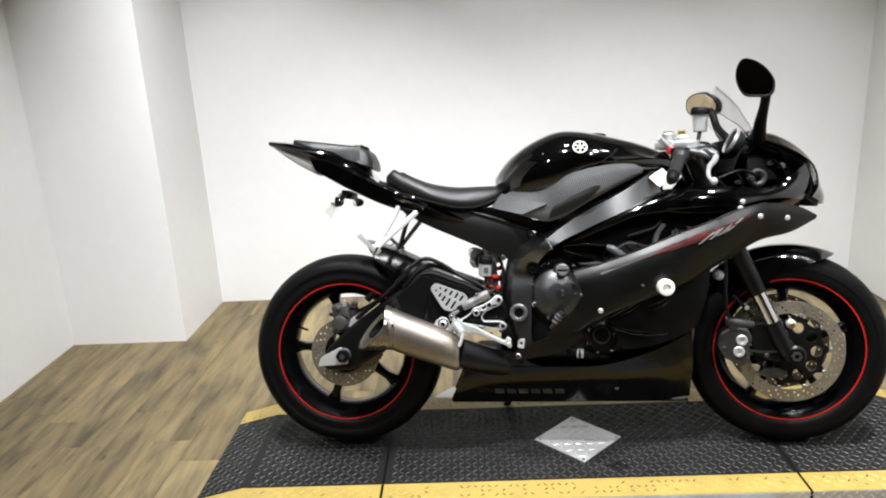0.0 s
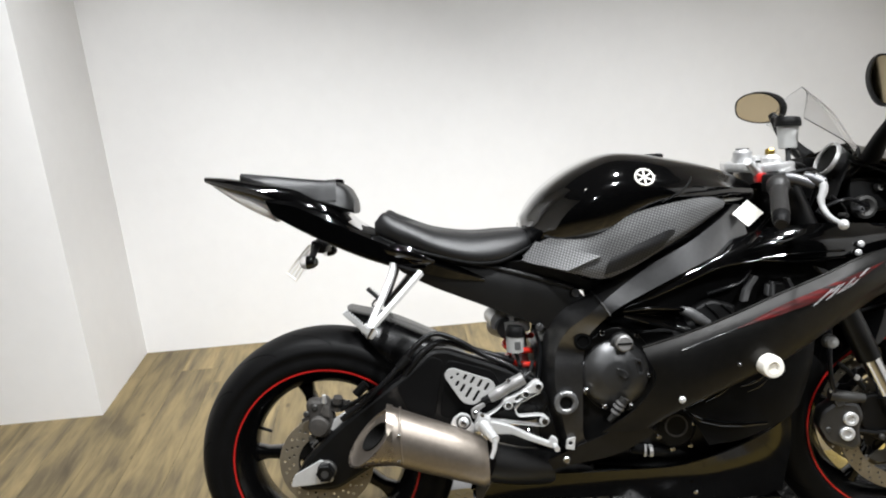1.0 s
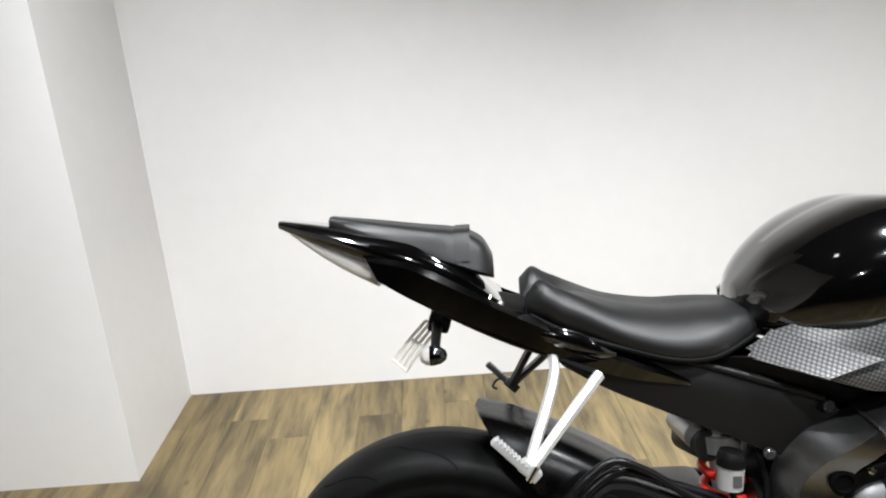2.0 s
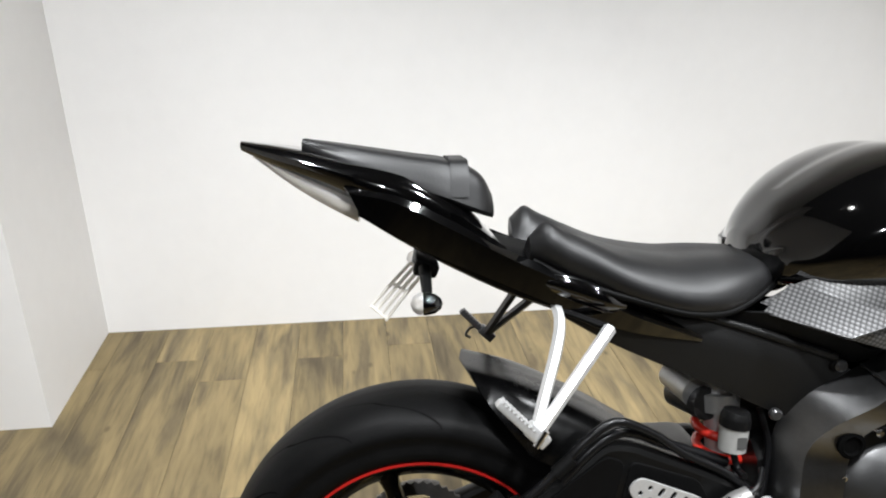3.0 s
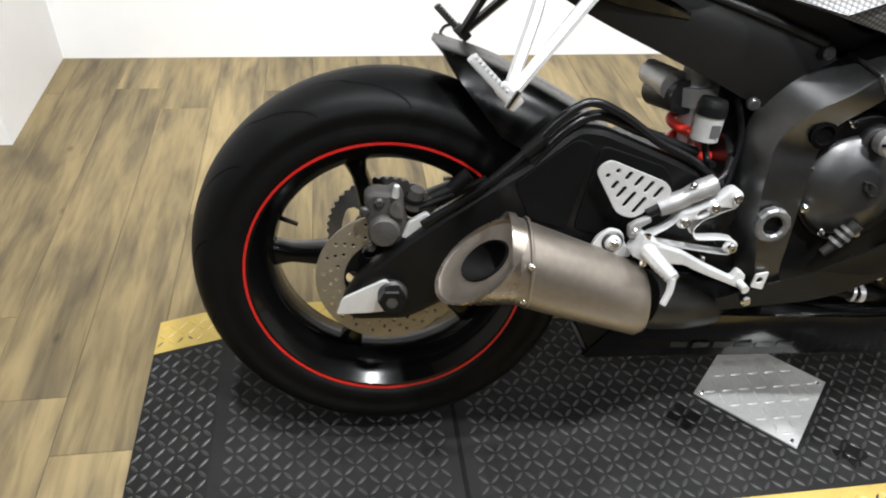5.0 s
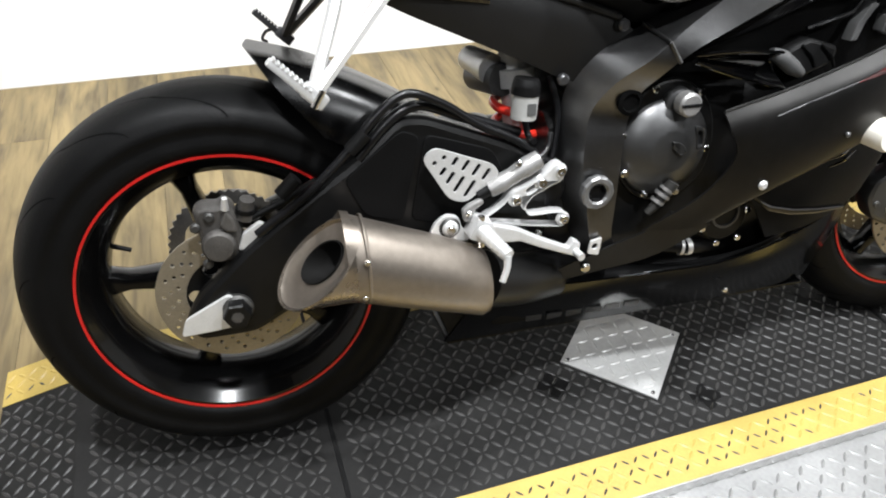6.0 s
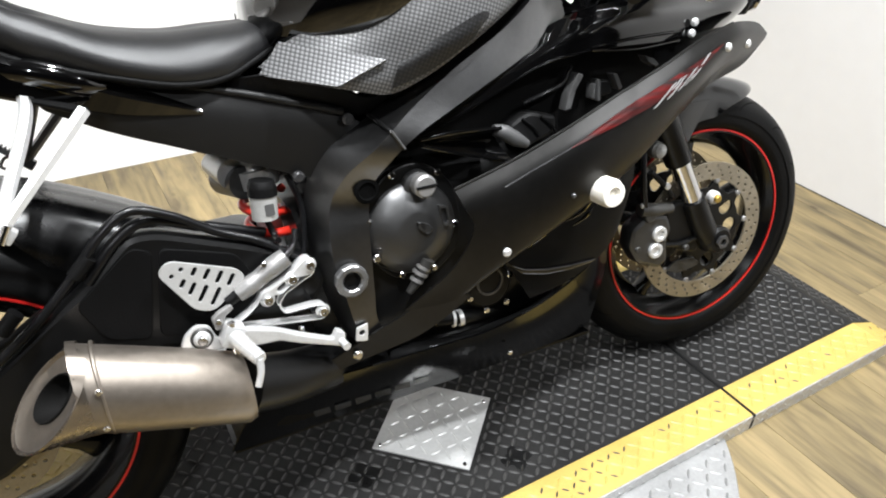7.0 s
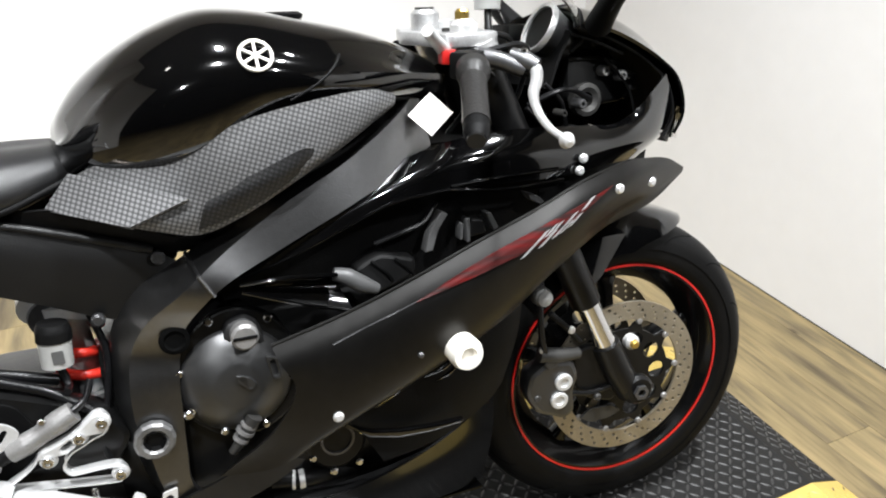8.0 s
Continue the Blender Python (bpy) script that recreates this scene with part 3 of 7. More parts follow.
part("hatch_tread", lugs(tread(PLATE_C[0] - 0.14, PLATE_C[0] + 0.14, PLATE_C[1] - 0.14, PLATE_C[1] + 0.14, lambda x, y: abs(x - PLATE_C[0]) + abs(y - PLATE_C[1]) < PLATE_R - 0.008, lambda x: 0.003, 0.036, 0), 0.026, 0.0062, 0.0022), M["hatch_plate"], hatch)["kind"] = "stuff"
for dx, dy in ((0.88, 0), (-0.88, 0), (0, -0.88), (0, 0.88)):
    part("screw", knob(PLATE_C[0] + dx * PLATE_R, PLATE_C[1] + dy * PLATE_R, 0.003, 0.005, 0.002, 12, 0.4, "z", 1), M["steel"], hatch)
part("base_tread", lugs(tread(0.1, 1.4, -0.74, DECK_Y0 - 0.004, lambda x, y: math.hypot(x - 0.742, y + 0.119) < 0.6, lambda x: FLOOR_Z + 0.012, 0.036), 0.026, 0.0065, 0.002), M["base_plate"], base)["kind"] = "stuff"
for ang in range(200, 345, 16):
    part("screw", knob(0.742 + 0.585 * math.cos(radians(ang)), -0.119 + 0.585 * math.sin(radians(ang)), FLOOR_Z + 0.012, 0.006, 0.002, 12, 0.4, "z", 1), M["steel"], base)

# ---- the motorcycle: x forward from the rear axle, y to its left, z up from the deck ----
bike = tagged(new("motorcycle"), "gloss black and grey sport motorcycle leaning on its side stand", "motorcycle")
bike.matrix_world = pose(0.006, -0.0842, -0.011, 0, 0, -3.33) @ pose(0, 0, 0, -12.7, 0, 0)
RAKE = radians(24)
steer = Matrix.Translation((1.1, 0, 0.85)) @ Matrix.Rotation(radians(-5.5), 4, (-math.sin(RAKE), 0, math.cos(RAKE))) @ Matrix.Translation((-1.1, 0, -0.85))


def bolts(spots, r, h, mat, parent, m=None):
    for x, w, z in spots:
        part("bolt", knob(x, -w, z, r, h, 14, 0.35), mat, parent, m=m)


def pair(name, geo, mat, label=""):
    """A panel and its twin on the far side."""
    near = part(name, geo, mat, bike, label)
    part(name, mirrored(geo), mat, bike, label)
    return near


def tyre_geo(cx, cz, radius, half, bead, bead_half):
    """A tyre's cross-section turned round the axle."""
    side = [(bead, bead_half), (bead + 0.008, bead_half + 0.006), (bead + 0.035, half * 0.97), (radius - 0.048, half), (radius - 0.028, half * 0.93), (radius - 0.012, half * 0.68), (radius - 0.003, half * 0.35), (radius, 0)]
    prof = cr(side, 22)
    full = [(r, -y) for r, y in prof] + [(r, y) for r, y in prof[::-1][1:]]
    full += [(bead - 0.004, bead_half - 0.004), (bead - 0.004, -bead_half + 0.004)]
    return lathe(full, 96, (cx, 0, cz))


def tyre_grooves(cx, cz, radius, half, count, swing):
    """Curved tread grooves as thin dark inlays that follow the tyre's crown."""
    side = cr([(radius - 0.048, half), (radius - 0.028, half * 0.93), (radius - 0.012, half * 0.68), (radius - 0.003, half * 0.35), (radius, 0)], 24)
    geos = []
    for k in range(count):
        a0 = 2 * math.pi * k / count
        for s in (-1, 1):
            v = []
            n = 16
            for i in range(n):
                u = i / (n - 1)
                r, y = side[int(round((0.12 + 0.7 * u) * 23))]
                a = a0 + (0 if s < 0 else math.pi / count) + swing * (u ** 1.6)
                wid = 0.0022 * math.sin(math.pi * min(max(u, 0.04), 0.96)) + 0.0007
                for e in (-1, 1):
                    t = a + e * wid / r
                    v.append((cx + (r + 0.0005) * math.cos(t), s * y * 1.003, cz + (r + 0.0005) * math.sin(t)))
            geos.append((v, grid_faces(n, 2)))
    return join(*geos)


def wheel_rim(cx, cz, r, half):
    """The barrel with its two flanges."""
    prof = [(r + 0.004, half), (r + 0.004, half - 0.004), (r - 0.012, half - 0.016), (r - 0.022, half - 0.03), (r - 0.03, 0), (r - 0.022, -half + 0.03), (r - 0.012, -half + 0.016), (r + 0.004, -half + 0.004), (r + 0.004, -half), (r - 0.006, -half), (r - 0.018, -half + 0.014), (r - 0.034, -half + 0.034), (r - 0.04, 0), (r - 0.034, half - 0.034), (r - 0.018, half - 0.014), (r - 0.006, half)]
    return lathe(prof, 96, (cx, 0, cz))


def spoke(cx, cz, ang, r0, r1, w0, w1, d0, d1):
    """A cast spoke with a rounded, tapering section."""
    v, f = [], []
    n, k = 10, 12
    for i in range(n):
        u = i / (n - 1)
        r, w, d = r0 + (r1 - r0) * u, w0 + (w1 - w0) * math.sin(u * math.pi / 2) ** 0.7, d0 + (d1 - d0) * u
        if u > 0.8:
            w += (u - 0.8) * 0.06
        for j in range(k):
            a = 2 * math.pi * j / k
            px, py = w * math.copysign(abs(math.cos(a)) ** 0.6, math.cos(a)), d * math.copysign(abs(math.sin(a)) ** 0.6, math.sin(a))
            v.append((cx + r * math.cos(ang) - px * math.sin(ang), py, cz + r * math.sin(ang) + px * math.cos(ang)))
    for i in range(n - 1):
        for j in range(k):
            a, b = i * k + j, i * k + (j + 1) % k
            f.append((a, b, b + k, a + k))
    return v, f


def disc_mesh(cx, cz, y, r0, r1, thick, rows, count):
    """A drilled brake disc."""
    holes = [circle(cx, cz, r0, 72)]
    for i, rr in enumerate(rows):
        for k in range(count):
            a = 2 * math.pi * (k + i / len(rows)) / count
            holes.append(circle(cx + rr * math.cos(a), cz + rr * math.sin(a), 0.0032, 7))
    return plate(circle(cx, cz, r1, 96), y, thick, holes, 0.0006)


# rear wheel
rear_at = Matrix.Translation((0.0, 0.0, 0.008))
RZ, FX, FZ = 0.317, 1.379, 0.3115
rw = part("rear_wheel", wheel_rim(0, RZ, 0.2185, 0.076), M["rim"], bike, "gloss black five-spoke rear wheel", m=rear_at)
tyre = part("tyre", tyre_geo(0, RZ, 0.309, 0.084, 0.2215, 0.077), M["tyre"], rw, "wide black rear tyre with curved grooves", m=rear_at)
part("tread_groove", tyre_grooves(0, RZ, 0.309, 0.084, 13, 0.55), M["groove"], rw, m=rear_at)["kind"] = "stuff"
for s in (-1, 1):
    part("rim_stripe", lathe([(0.2168, s * 0.0765), (0.2206, s * 0.0765), (0.2206, s * 0.0785), (0.2168, s * 0.0785)], 96, (0, 0, RZ)), M["red"], rw, "thin red rim stripe", m=rear_at)
for k in range(5):
    part("spoke", spoke(0, RZ, radians(178 - 72 * k), 0.03, 0.187, 0.03, 0.012, 0.034, 0.02), M["rim"], rw, m=rear_at)
part("hub", lathe([(0.0001, -0.06), (0.045, -0.06), (0.05, -0.05), (0.042, 0), (0.05, 0.05), (0.045, 0.07), (0.0001, 0.07)], 40, (0, 0, RZ)), M["rim"], rw, m=rear_at)
part("brake_disc", disc_mesh(0, RZ, -0.083, 0.066, 0.11, 0.005, (0.078, 0.088, 0.098), 22), M["disc"], rw, "drilled bronze-tinted brake disc", m=rear_at)
part("disc_carrier", plate(circle(0, RZ, 0.072, 40), -0.079, 0.006, [circle(0.052 * math.cos(a), RZ + 0.052 * math.sin(a), 0.012, 14) for a in np.linspace(0, 2 * math.pi, 7)[:-1]], 0.001), M["swing"], rw, m=rear_at)
part("valve", tube([(-0.172, -0.01, RZ + 0.072), (-0.14, -0.012, RZ + 0.06)], [0.0045, 0.0035], 10), M["rubber"], rw, m=rear_at)
teeth = [((0.103 if k % 2 else 0.098) * math.cos(2 * math.pi * k / 90), RZ + (0.103 if k % 2 else 0.098) * math.sin(2 * math.pi * k / 90)) for k in range(90)]
part("sprocket", plate(teeth, 0.088, 0.006, [circle(0, RZ, 0.03, 30)] + [slot(0.064 * math.cos(a - 0.28), RZ + 0.064 * math.sin(a - 0.28), 0.064 * math.cos(a + 0.28), RZ + 0.064 * math.sin(a + 0.28), 0.014) for a in np.linspace(0.4, 0.4 + 2 * math.pi, 6)[:-1]], 0.001), M["chain"], rw, "steel rear sprocket", m=rear_at)
# chain, link by link
chain = part("chain", tube([(0.1, 0.088, RZ + 0.105), (0.3, 0.086, 0.44), (0.48, 0.085, 0.47)], 0.0035, 8), M["chain"], bike, "steel drive chain")
links = []
for k in range(46):
    a = radians(75 + k * 5.2)
    r = 0.103
    links.append(moved(box(-0.0072, 0.0072, -0.008, 0.008, -0.004, 0.004, 0.002), Matrix.Translation((r * math.cos(a) + 0.006, 0.108, RZ - 0.008 + r * math.sin(a))) @ Matrix.Rotation(-(a + math.pi / 2), 4, "Y")))
part("chain_link", join(*links), M["chain"], chain)["kind"] = "stuff"

# front wheel
fw = part("front_wheel", wheel_rim(FX, FZ, 0.219, 0.05), M["rim"], bike, "gloss black five-spoke front wheel", m=steer)
part("tyre", tyre_geo(FX, FZ, 0.299, 0.06, 0.222, 0.051), M["tyre"], fw, "black front tyre", m=steer)
part("tread_groove", tyre_grooves(FX, FZ, 0.299, 0.06, 15, -0.4), M["groove"], fw, m=steer)["kind"] = "stuff"
for s in (-1, 1):
    part("rim_stripe", lathe([(0.2168, s * 0.0505), (0.2206, s * 0.0505), (0.2206, s * 0.0525), (0.2168, s * 0.0525)], 96, (FX, 0, FZ)), M["red"], fw, "thin red rim stripe", m=steer)
for k in range(5):
    part("spoke", spoke(FX, FZ, radians(20 + 72 * k), 0.03, 0.192, 0.024, 0.011, 0.026, 0.016), M["rim"], fw, m=steer)
part("hub", lathe([(0.0001, -0.06), (0.035, -0.06), (0.04, -0.04), (0.034, 0), (0.04, 0.04), (0.035, 0.06), (0.0001, 0.06)], 40, (FX, 0, FZ)), M["rim"], fw, m=steer)
for s in (-1, 1):
    disc = part("brake_disc", disc_mesh(FX, FZ, s * 0.07, 0.118, 0.155, 0.005, (0.127, 0.137, 0.147), 30), M["disc"], fw, "drilled bronze-tinted brake disc", m=steer)
    star = []
    for k in range(60):
        a = 2 * math.pi * k / 60
        rr = 0.112 if k % 6 in (0, 1) else 0.098
        star.append((FX + rr * math.cos(a), FZ + rr * math.sin(a)))
    part("disc_carrier", plate(star, s * 0.066, 0.006, [circle(FX + 0.075 * math.cos(a), FZ + 0.075 * math.sin(a), 0.017, 12) for a in np.linspace(0, 2 * math.pi, 11)[:-1]], 0.001), M["swing"], fw, m=steer)
    for k in range(10):
        a = 2 * math.pi * (k + 0.08) / 10
        part("disc_button", knob(FX + 0.115 * math.cos(a), s * 0.068, FZ + 0.115 * math.sin(a), 0.0068, 0.005, 14, 0.3, "y", s), M["mid_grey"], fw, m=steer)

# swingarm with its panel, adjuster and axle nut
arm = [(-0.072, 0.302), (-0.045, 0.347), (0.033, 0.418), (0.138, 0.493), (0.195, 0.53), (0.262, 0.587), (0.30, 0.585), (0.413, 0.54), (0.50, 0.5), (0.53, 0.45), (0.50, 0.405), (0.40, 0.395), (0.30, 0.40), (0.272, 0.408), (0.188, 0.365), (0.1, 0.313), (0.03, 0.274), (-0.055, 0.274)]
swing = part("swingarm", plate(rounded(arm, 0.016), -0.108, 0.036, (), 0.01), M["swing"], bike, "satin black braced alloy swingarm")
part("far_arm", plate(rounded([(-0.07, 0.28), (-0.05, 0.34), (0.1, 0.4), (0.3, 0.5), (0.5, 0.5), (0.53, 0.43), (0.4, 0.39), (0.15, 0.32), (0, 0.265)], 0.016), 0.115, 0.034, (), 0.01), M["swing"], swing)
part("bridge", box(0.33, 0.46, -0.1, 0.1, 0.41, 0.52, 0.02), M["swing"], swing)
part("arm_panel", plate(rounded([(0.178, 0.504), (0.25, 0.562), (0.265, 0.57), (0.29, 0.56), (0.262, 0.43), (0.205, 0.446)], 0.012), -0.1265, 0.005, (), 0.0016), M["matte"], swing, "raised black plastic panel")
part("arm_panel", plate(rounded([(0.272, 0.43), (0.298, 0.562), (0.40, 0.528), (0.44, 0.44), (0.34, 0.415)], 0.014), -0.1265, 0.004, (), 0.0016), M["matte"], swing, "raised black plastic panel")
part("chain_adjuster", plate(rounded([(-0.078, 0.29), (-0.068, 0.318), (-0.004, 0.35), (0.02, 0.337), (0.02, 0.297), (-0.03, 0.292)], 0.006), -0.129, 0.006, (), 0.0015), M["silver"], swing, "silver axle adjuster plate")
part("axle_washer", knob(0.006, -0.131, 0.325, 0.024, 0.004, 28), M["cast"], swing)
part("axle_nut", lathe([(0.009, -0.012), (0.019, -0.012), (0.021, -0.009), (0.021, 0.009), (0.009, 0.009)], 6, (0.006, -0.145, 0.325)), M["swing"], swing, "dark hexagonal axle nut", sharp=20)
part("axle_end", knob(0.006, -0.135, 0.325, 0.0125, 0.022, 20), M["engine"], swing)

# rear caliper
cal = part("rear_caliper", plate(rounded([(-0.034, 0.475), (-0.022, 0.484), (0.002, 0.482), (0.01, 0.488), (0.02, 0.481), (0.028, 0.459), (0.031, 0.417), (0.022, 0.4), (0.006, 0.391), (-0.017, 0.396), (-0.025, 0.414), (-0.031, 0.439)], 0.01), -0.094, 0.036, (), 0.008), M["grimy"], bike, "grey cast rear brake caliper")
part("piston_housing", lathe([(0.0001, 0.01), (0.0235, 0.01), (0.0235, -0.012), (0.02, -0.017), (0.012, -0.018), (0.0001, -0.018)], 32, (-0.005, -0.11, 0.424)), M["grimy"], cal)
part("caliper_bridge", plate(rounded([(0.0, 0.455), (0.012, 0.478), (0.022, 0.464), (0.024, 0.442), (0.008, 0.444)], 0.005), -0.115, 0.014, (), 0.004), M["grimy"], cal)
part("slide_pin", tube([(0.036, -0.105, 0.457), (0.043, -0.112, 0.488)], [0.0125, 0.0105], 14), M["grimy"], cal)
part("pin_boot", tube([(0.038, -0.106, 0.467), (0.039, -0.107, 0.474)], 0.0145, 14), M["rubber"], cal)
part("caliper_bracket", plate(rounded([(0.02, 0.412), (0.03, 0.437), (0.055, 0.453), (0.064, 0.446), (0.05, 0.427), (0.03, 0.41)], 0.004), -0.112, 0.009, (), 0.002), M["silver"], cal)
part("bleed_screw", tube([(0.011, -0.115, 0.478), (0.013, -0.12, 0.496)], [0.006, 0.004], 10), M["silver"], cal)
part("torque_arm", tube([(0.045, -0.108, 0.457), (0.09, -0.112, 0.477), (0.14, -0.12, 0.507)], 0.006, 10), M["swing"], cal)
bolts([(-0.024, 0.112, 0.396), (-0.033, 0.108, 0.452), (-0.012, 0.111, 0.467)], 0.0075, 0.007, M["cast"], cal)
hose_r = part("brake_hose", tube([(0.05, -0.13, 0.44), (0.13, -0.138, 0.5), (0.19, -0.138, 0.555), (0.232, -0.135, 0.6), (0.272, -0.13, 0.622), (0.32, -0.125, 0.605), (0.38, -0.122, 0.565), (0.44, -0.125, 0.535), (0.485, -0.13, 0.5)], 0.0065, 12), M["hose"], bike, "black rear brake hose")
for q in (0.10, 0.2):
    part("hose_clip", tube([(q - 0.012, -0.137, 0.44 + q * 0.53 + 0.005), (q + 0.012, -0.137, 0.44 + q * 0.53 + 0.028)], 0.0105, 12), M["rubber"], hose_r)
part("wiring_tube", tube([(0.2, -0.125, 0.535), (0.25, -0.122, 0.585), (0.285, -0.115, 0.60), (0.36, -0.11, 0.575), (0.45, -0.10, 0.54)], 0.008, 12), M["hose"], bike, "thick black cable sheath")

# hugger over the rear tyre
hug = skin_points([[(0.066, 0.0, 0.679), (0.15, 0.0, 0.654), (0.26, 0.0, 0.605), (0.34, 0.0, 0.555)], [(0.076, 0.055, 0.673), (0.15, 0.07, 0.647), (0.25, 0.078, 0.597), (0.34, 0.078, 0.545)], [(0.1, 0.092, 0.638), (0.15, 0.1, 0.607), (0.215, 0.103, 0.572), (0.30, 0.104, 0.520)], [(0.16, 0.104, 0.562), (0.18, 0.105, 0.551), (0.215, 0.106, 0.535), (0.28, 0.106, 0.495)]], 24, 18)
far = hug[:, ::-1].copy()
far[:, :, 1] *= -1
part("hugger", thicken(np.concatenate([far[:, :-1], hug], axis=1), -0.004), M["hugger"], bike, "black plastic rear hugger over the tyre")

# silencer: an oval can cut slantwise at its end, with its outlet
def silencer():
    rings = []
    n = 40
    for x, cy, cz, ry, rz in ([(0.165, -0.2, 0.421, 0.052, 0.064), (0.22, -0.194, 0.398, 0.052, 0.063), (0.3, -0.185, 0.366, 0.051, 0.06), (0.362, -0.178, 0.34, 0.049, 0.056), (0.374, -0.176, 0.336, 0.043, 0.049)]):
        rings.append([(x, cy + ry * math.cos(2 * math.pi * i / n), cz + rz * math.sin(2 * math.pi * i / n)) for i in range(n)])
    return rings


def ring_body(rings, cap_a=True, cap_b=True):
    n = len(rings[0])
    v = [p for r in rings for p in r]
    f = []
    for i in range(len(rings) - 1):
        for j in range(n):
            a, b = i * n + j, i * n + (j + 1) % n
            f.append((a, b, b + n, a + n))
    if cap_a:
        f.append(tuple(range(n))[::-1])
    if cap_b:
        f.append(tuple(range((len(rings) - 1) * n, len(rings) * n)))
    return v, f


can = silencer()
muffler = part("silencer", ring_body(can, False), M["ti"], bike, "short brushed titanium silencer with slanted end")
N = 40


def slant(x_out, x_in, cy, cz, ry, rz, drop=0.0):
    """A ring whose x runs from x_out at the outer flank to x_in at the inner one."""
    out = []
    for i in range(N):
        a = 2 * math.pi * i / N
        u = (math.cos(a) + 1) / 2
        out.append((x_out + (x_in - x_out) * u + drop * math.sin(a), cy + ry * math.cos(a), cz + rz * math.sin(a)))
    return out


cap_rings = [slant(0.172, 0.172, -0.1992, 0.4194, 0.0525, 0.0665), slant(0.16, 0.16, -0.2005, 0.4222, 0.053, 0.067), slant(0.15, 0.1, -0.2043, 0.4185, 0.052, 0.062, 0.05), slant(0.1475, 0.0965, -0.2046, 0.4185, 0.0505, 0.06, 0.05), slant(0.1495, 0.1, -0.2043, 0.4186, 0.0485, 0.0575, 0.048)]
part("end_cap", ring_body(cap_rings, False, False), M["ti_end"], muffler, "bright slash-cut end cap", sharp=24)
part("cap_face", ring_body([slant(0.1497, 0.1002, -0.2043, 0.4185, 0.0484, 0.0574, 0.048), slant(0.151, 0.105, -0.204, 0.4181, 0.0465, 0.055, 0.046), slant(0.1475, 0.114, -0.2047, 0.4197, 0.034, 0.038, 0.032), slant(0.146, 0.1185, -0.2055, 0.4215, 0.0265, 0.029, 0.024)], False, False), M["ti"], muffler, "plain slanted metal face of the end cap", sharp=50)
part("outlet", ring_body([slant(0.15, 0.123, -0.205, 0.4209, 0.0268, 0.0293, 0.024), slant(0.143, 0.1155, -0.2058, 0.422, 0.0266, 0.0291, 0.024), slant(0.142, 0.1145, -0.2059, 0.4221, 0.0252, 0.0277, 0.024), slant(0.144, 0.117, -0.2057, 0.4218, 0.0238, 0.0262, 0.023), slant(0.162, 0.142, -0.2033, 0.4188, 0.0232, 0.0255, 0.016)], False, False), M["pipe_black"], muffler, "black outlet ring")
part("bore", ring_body([slant(0.162, 0.142, -0.2033, 0.4188, 0.0232, 0.0255, 0.016), slant(0.19, 0.19, -0.1992, 0.4131, 0.0225, 0.024), slant(0.2, 0.2, -0.1981, 0.4095, 0.019, 0.0205), slant(0.3, 0.3, -0.1872, 0.3798, 0.018, 0.02)], False, True), M["pipe_black"], muffler, "near-black exhaust bore")
part("can_band", ring_body([slant(0.186, 0.186, -0.1976, 0.4137, 0.0528, 0.0662), slant(0.187, 0.187, -0.1975, 0.4135, 0.0536, 0.067), slant(0.19, 0.19, -0.1972, 0.4125, 0.0536, 0.067), slant(0.191, 0.191, -0.1971, 0.4119, 0.0528, 0.0662)], False, False), M["ti"], muffler)
bolts([(0.186, 0.25, 0.436), (0.182, 0.238, 0.376)], 0.0045, 0.005, M["steel"], muffler)
part("link_pipe", tube([(0.37, -0.172, 0.338), (0.43, -0.15, 0.315), (0.52, -0.1, 0.285), (0.6, -0.06, 0.26)], [0.045, 0.042, 0.04, 0.045], 20), M["swing"], bike, "black exhaust link pipe")

# heel guard, rider's footrest hanger and brake pedal
slots = [slot(x - 0.56 * h, z - 0.83 * h, x + 0.56 * h, z + 0.83 * h, 0.0032) for x, z, h in [(0.319, 0.532, 0.0006), (0.335, 0.5245, 0.004), (0.351, 0.5165, 0.006), (0.367, 0.508, 0.007), (0.382, 0.4995, 0.007), (0.305, 0.525, 0.0006), (0.317, 0.511, 0.004), (0.328, 0.5, 0.007), (0.341, 0.489, 0.0105), (0.357, 0.48, 0.0115)]]
part("heel_guard", plate(rounded([(0.286, 0.533), (0.304, 0.549), (0.393, 0.514), (0.404, 0.498), (0.352, 0.458), (0.326, 0.466)], 0.012), -0.15, 0.004, slots, 0.0006), M["silver"], bike, "slotted silver heel guard")
hanger = part("footrest_hanger", plate(rounded([(0.368, 0.424), (0.372, 0.432), (0.397, 0.446), (0.411, 0.457), (0.418, 0.471), (0.432, 0.474), (0.453, 0.482), (0.468, 0.491), (0.487, 0.507), (0.498, 0.508), (0.507, 0.493), (0.5, 0.477), (0.48, 0.470), (0.468, 0.463), (0.456, 0.459), (0.443, 0.443), (0.449, 0.43), (0.492, 0.43), (0.508, 0.427), (0.517, 0.413), (0.506, 0.4), (0.478, 0.404), (0.439, 0.411)], 0.006), -0.15, 0.02, [slot(0.447, 0.468, 0.457, 0.474, 0.004)], 0.003), M["silver"], bike, "forked silver rider footrest hanger")
for x, z in ((0.496, 0.494), (0.506, 0.414), (0.467, 0.479), (0.427, 0.456)):
    part("washer", knob(x, -0.156, z, 0.0115, 0.003, 20, 0.3), M["silver"], hanger)
    part("bolt", lathe([(0.0001, 0.002), (0.0072, 0.002), (0.0072, -0.005), (0.0062, -0.006), (0.0036, -0.006), (0.0034, -0.003), (0.0001, -0.003)], 16, (x, -0.159, z)), M["steel"], hanger)
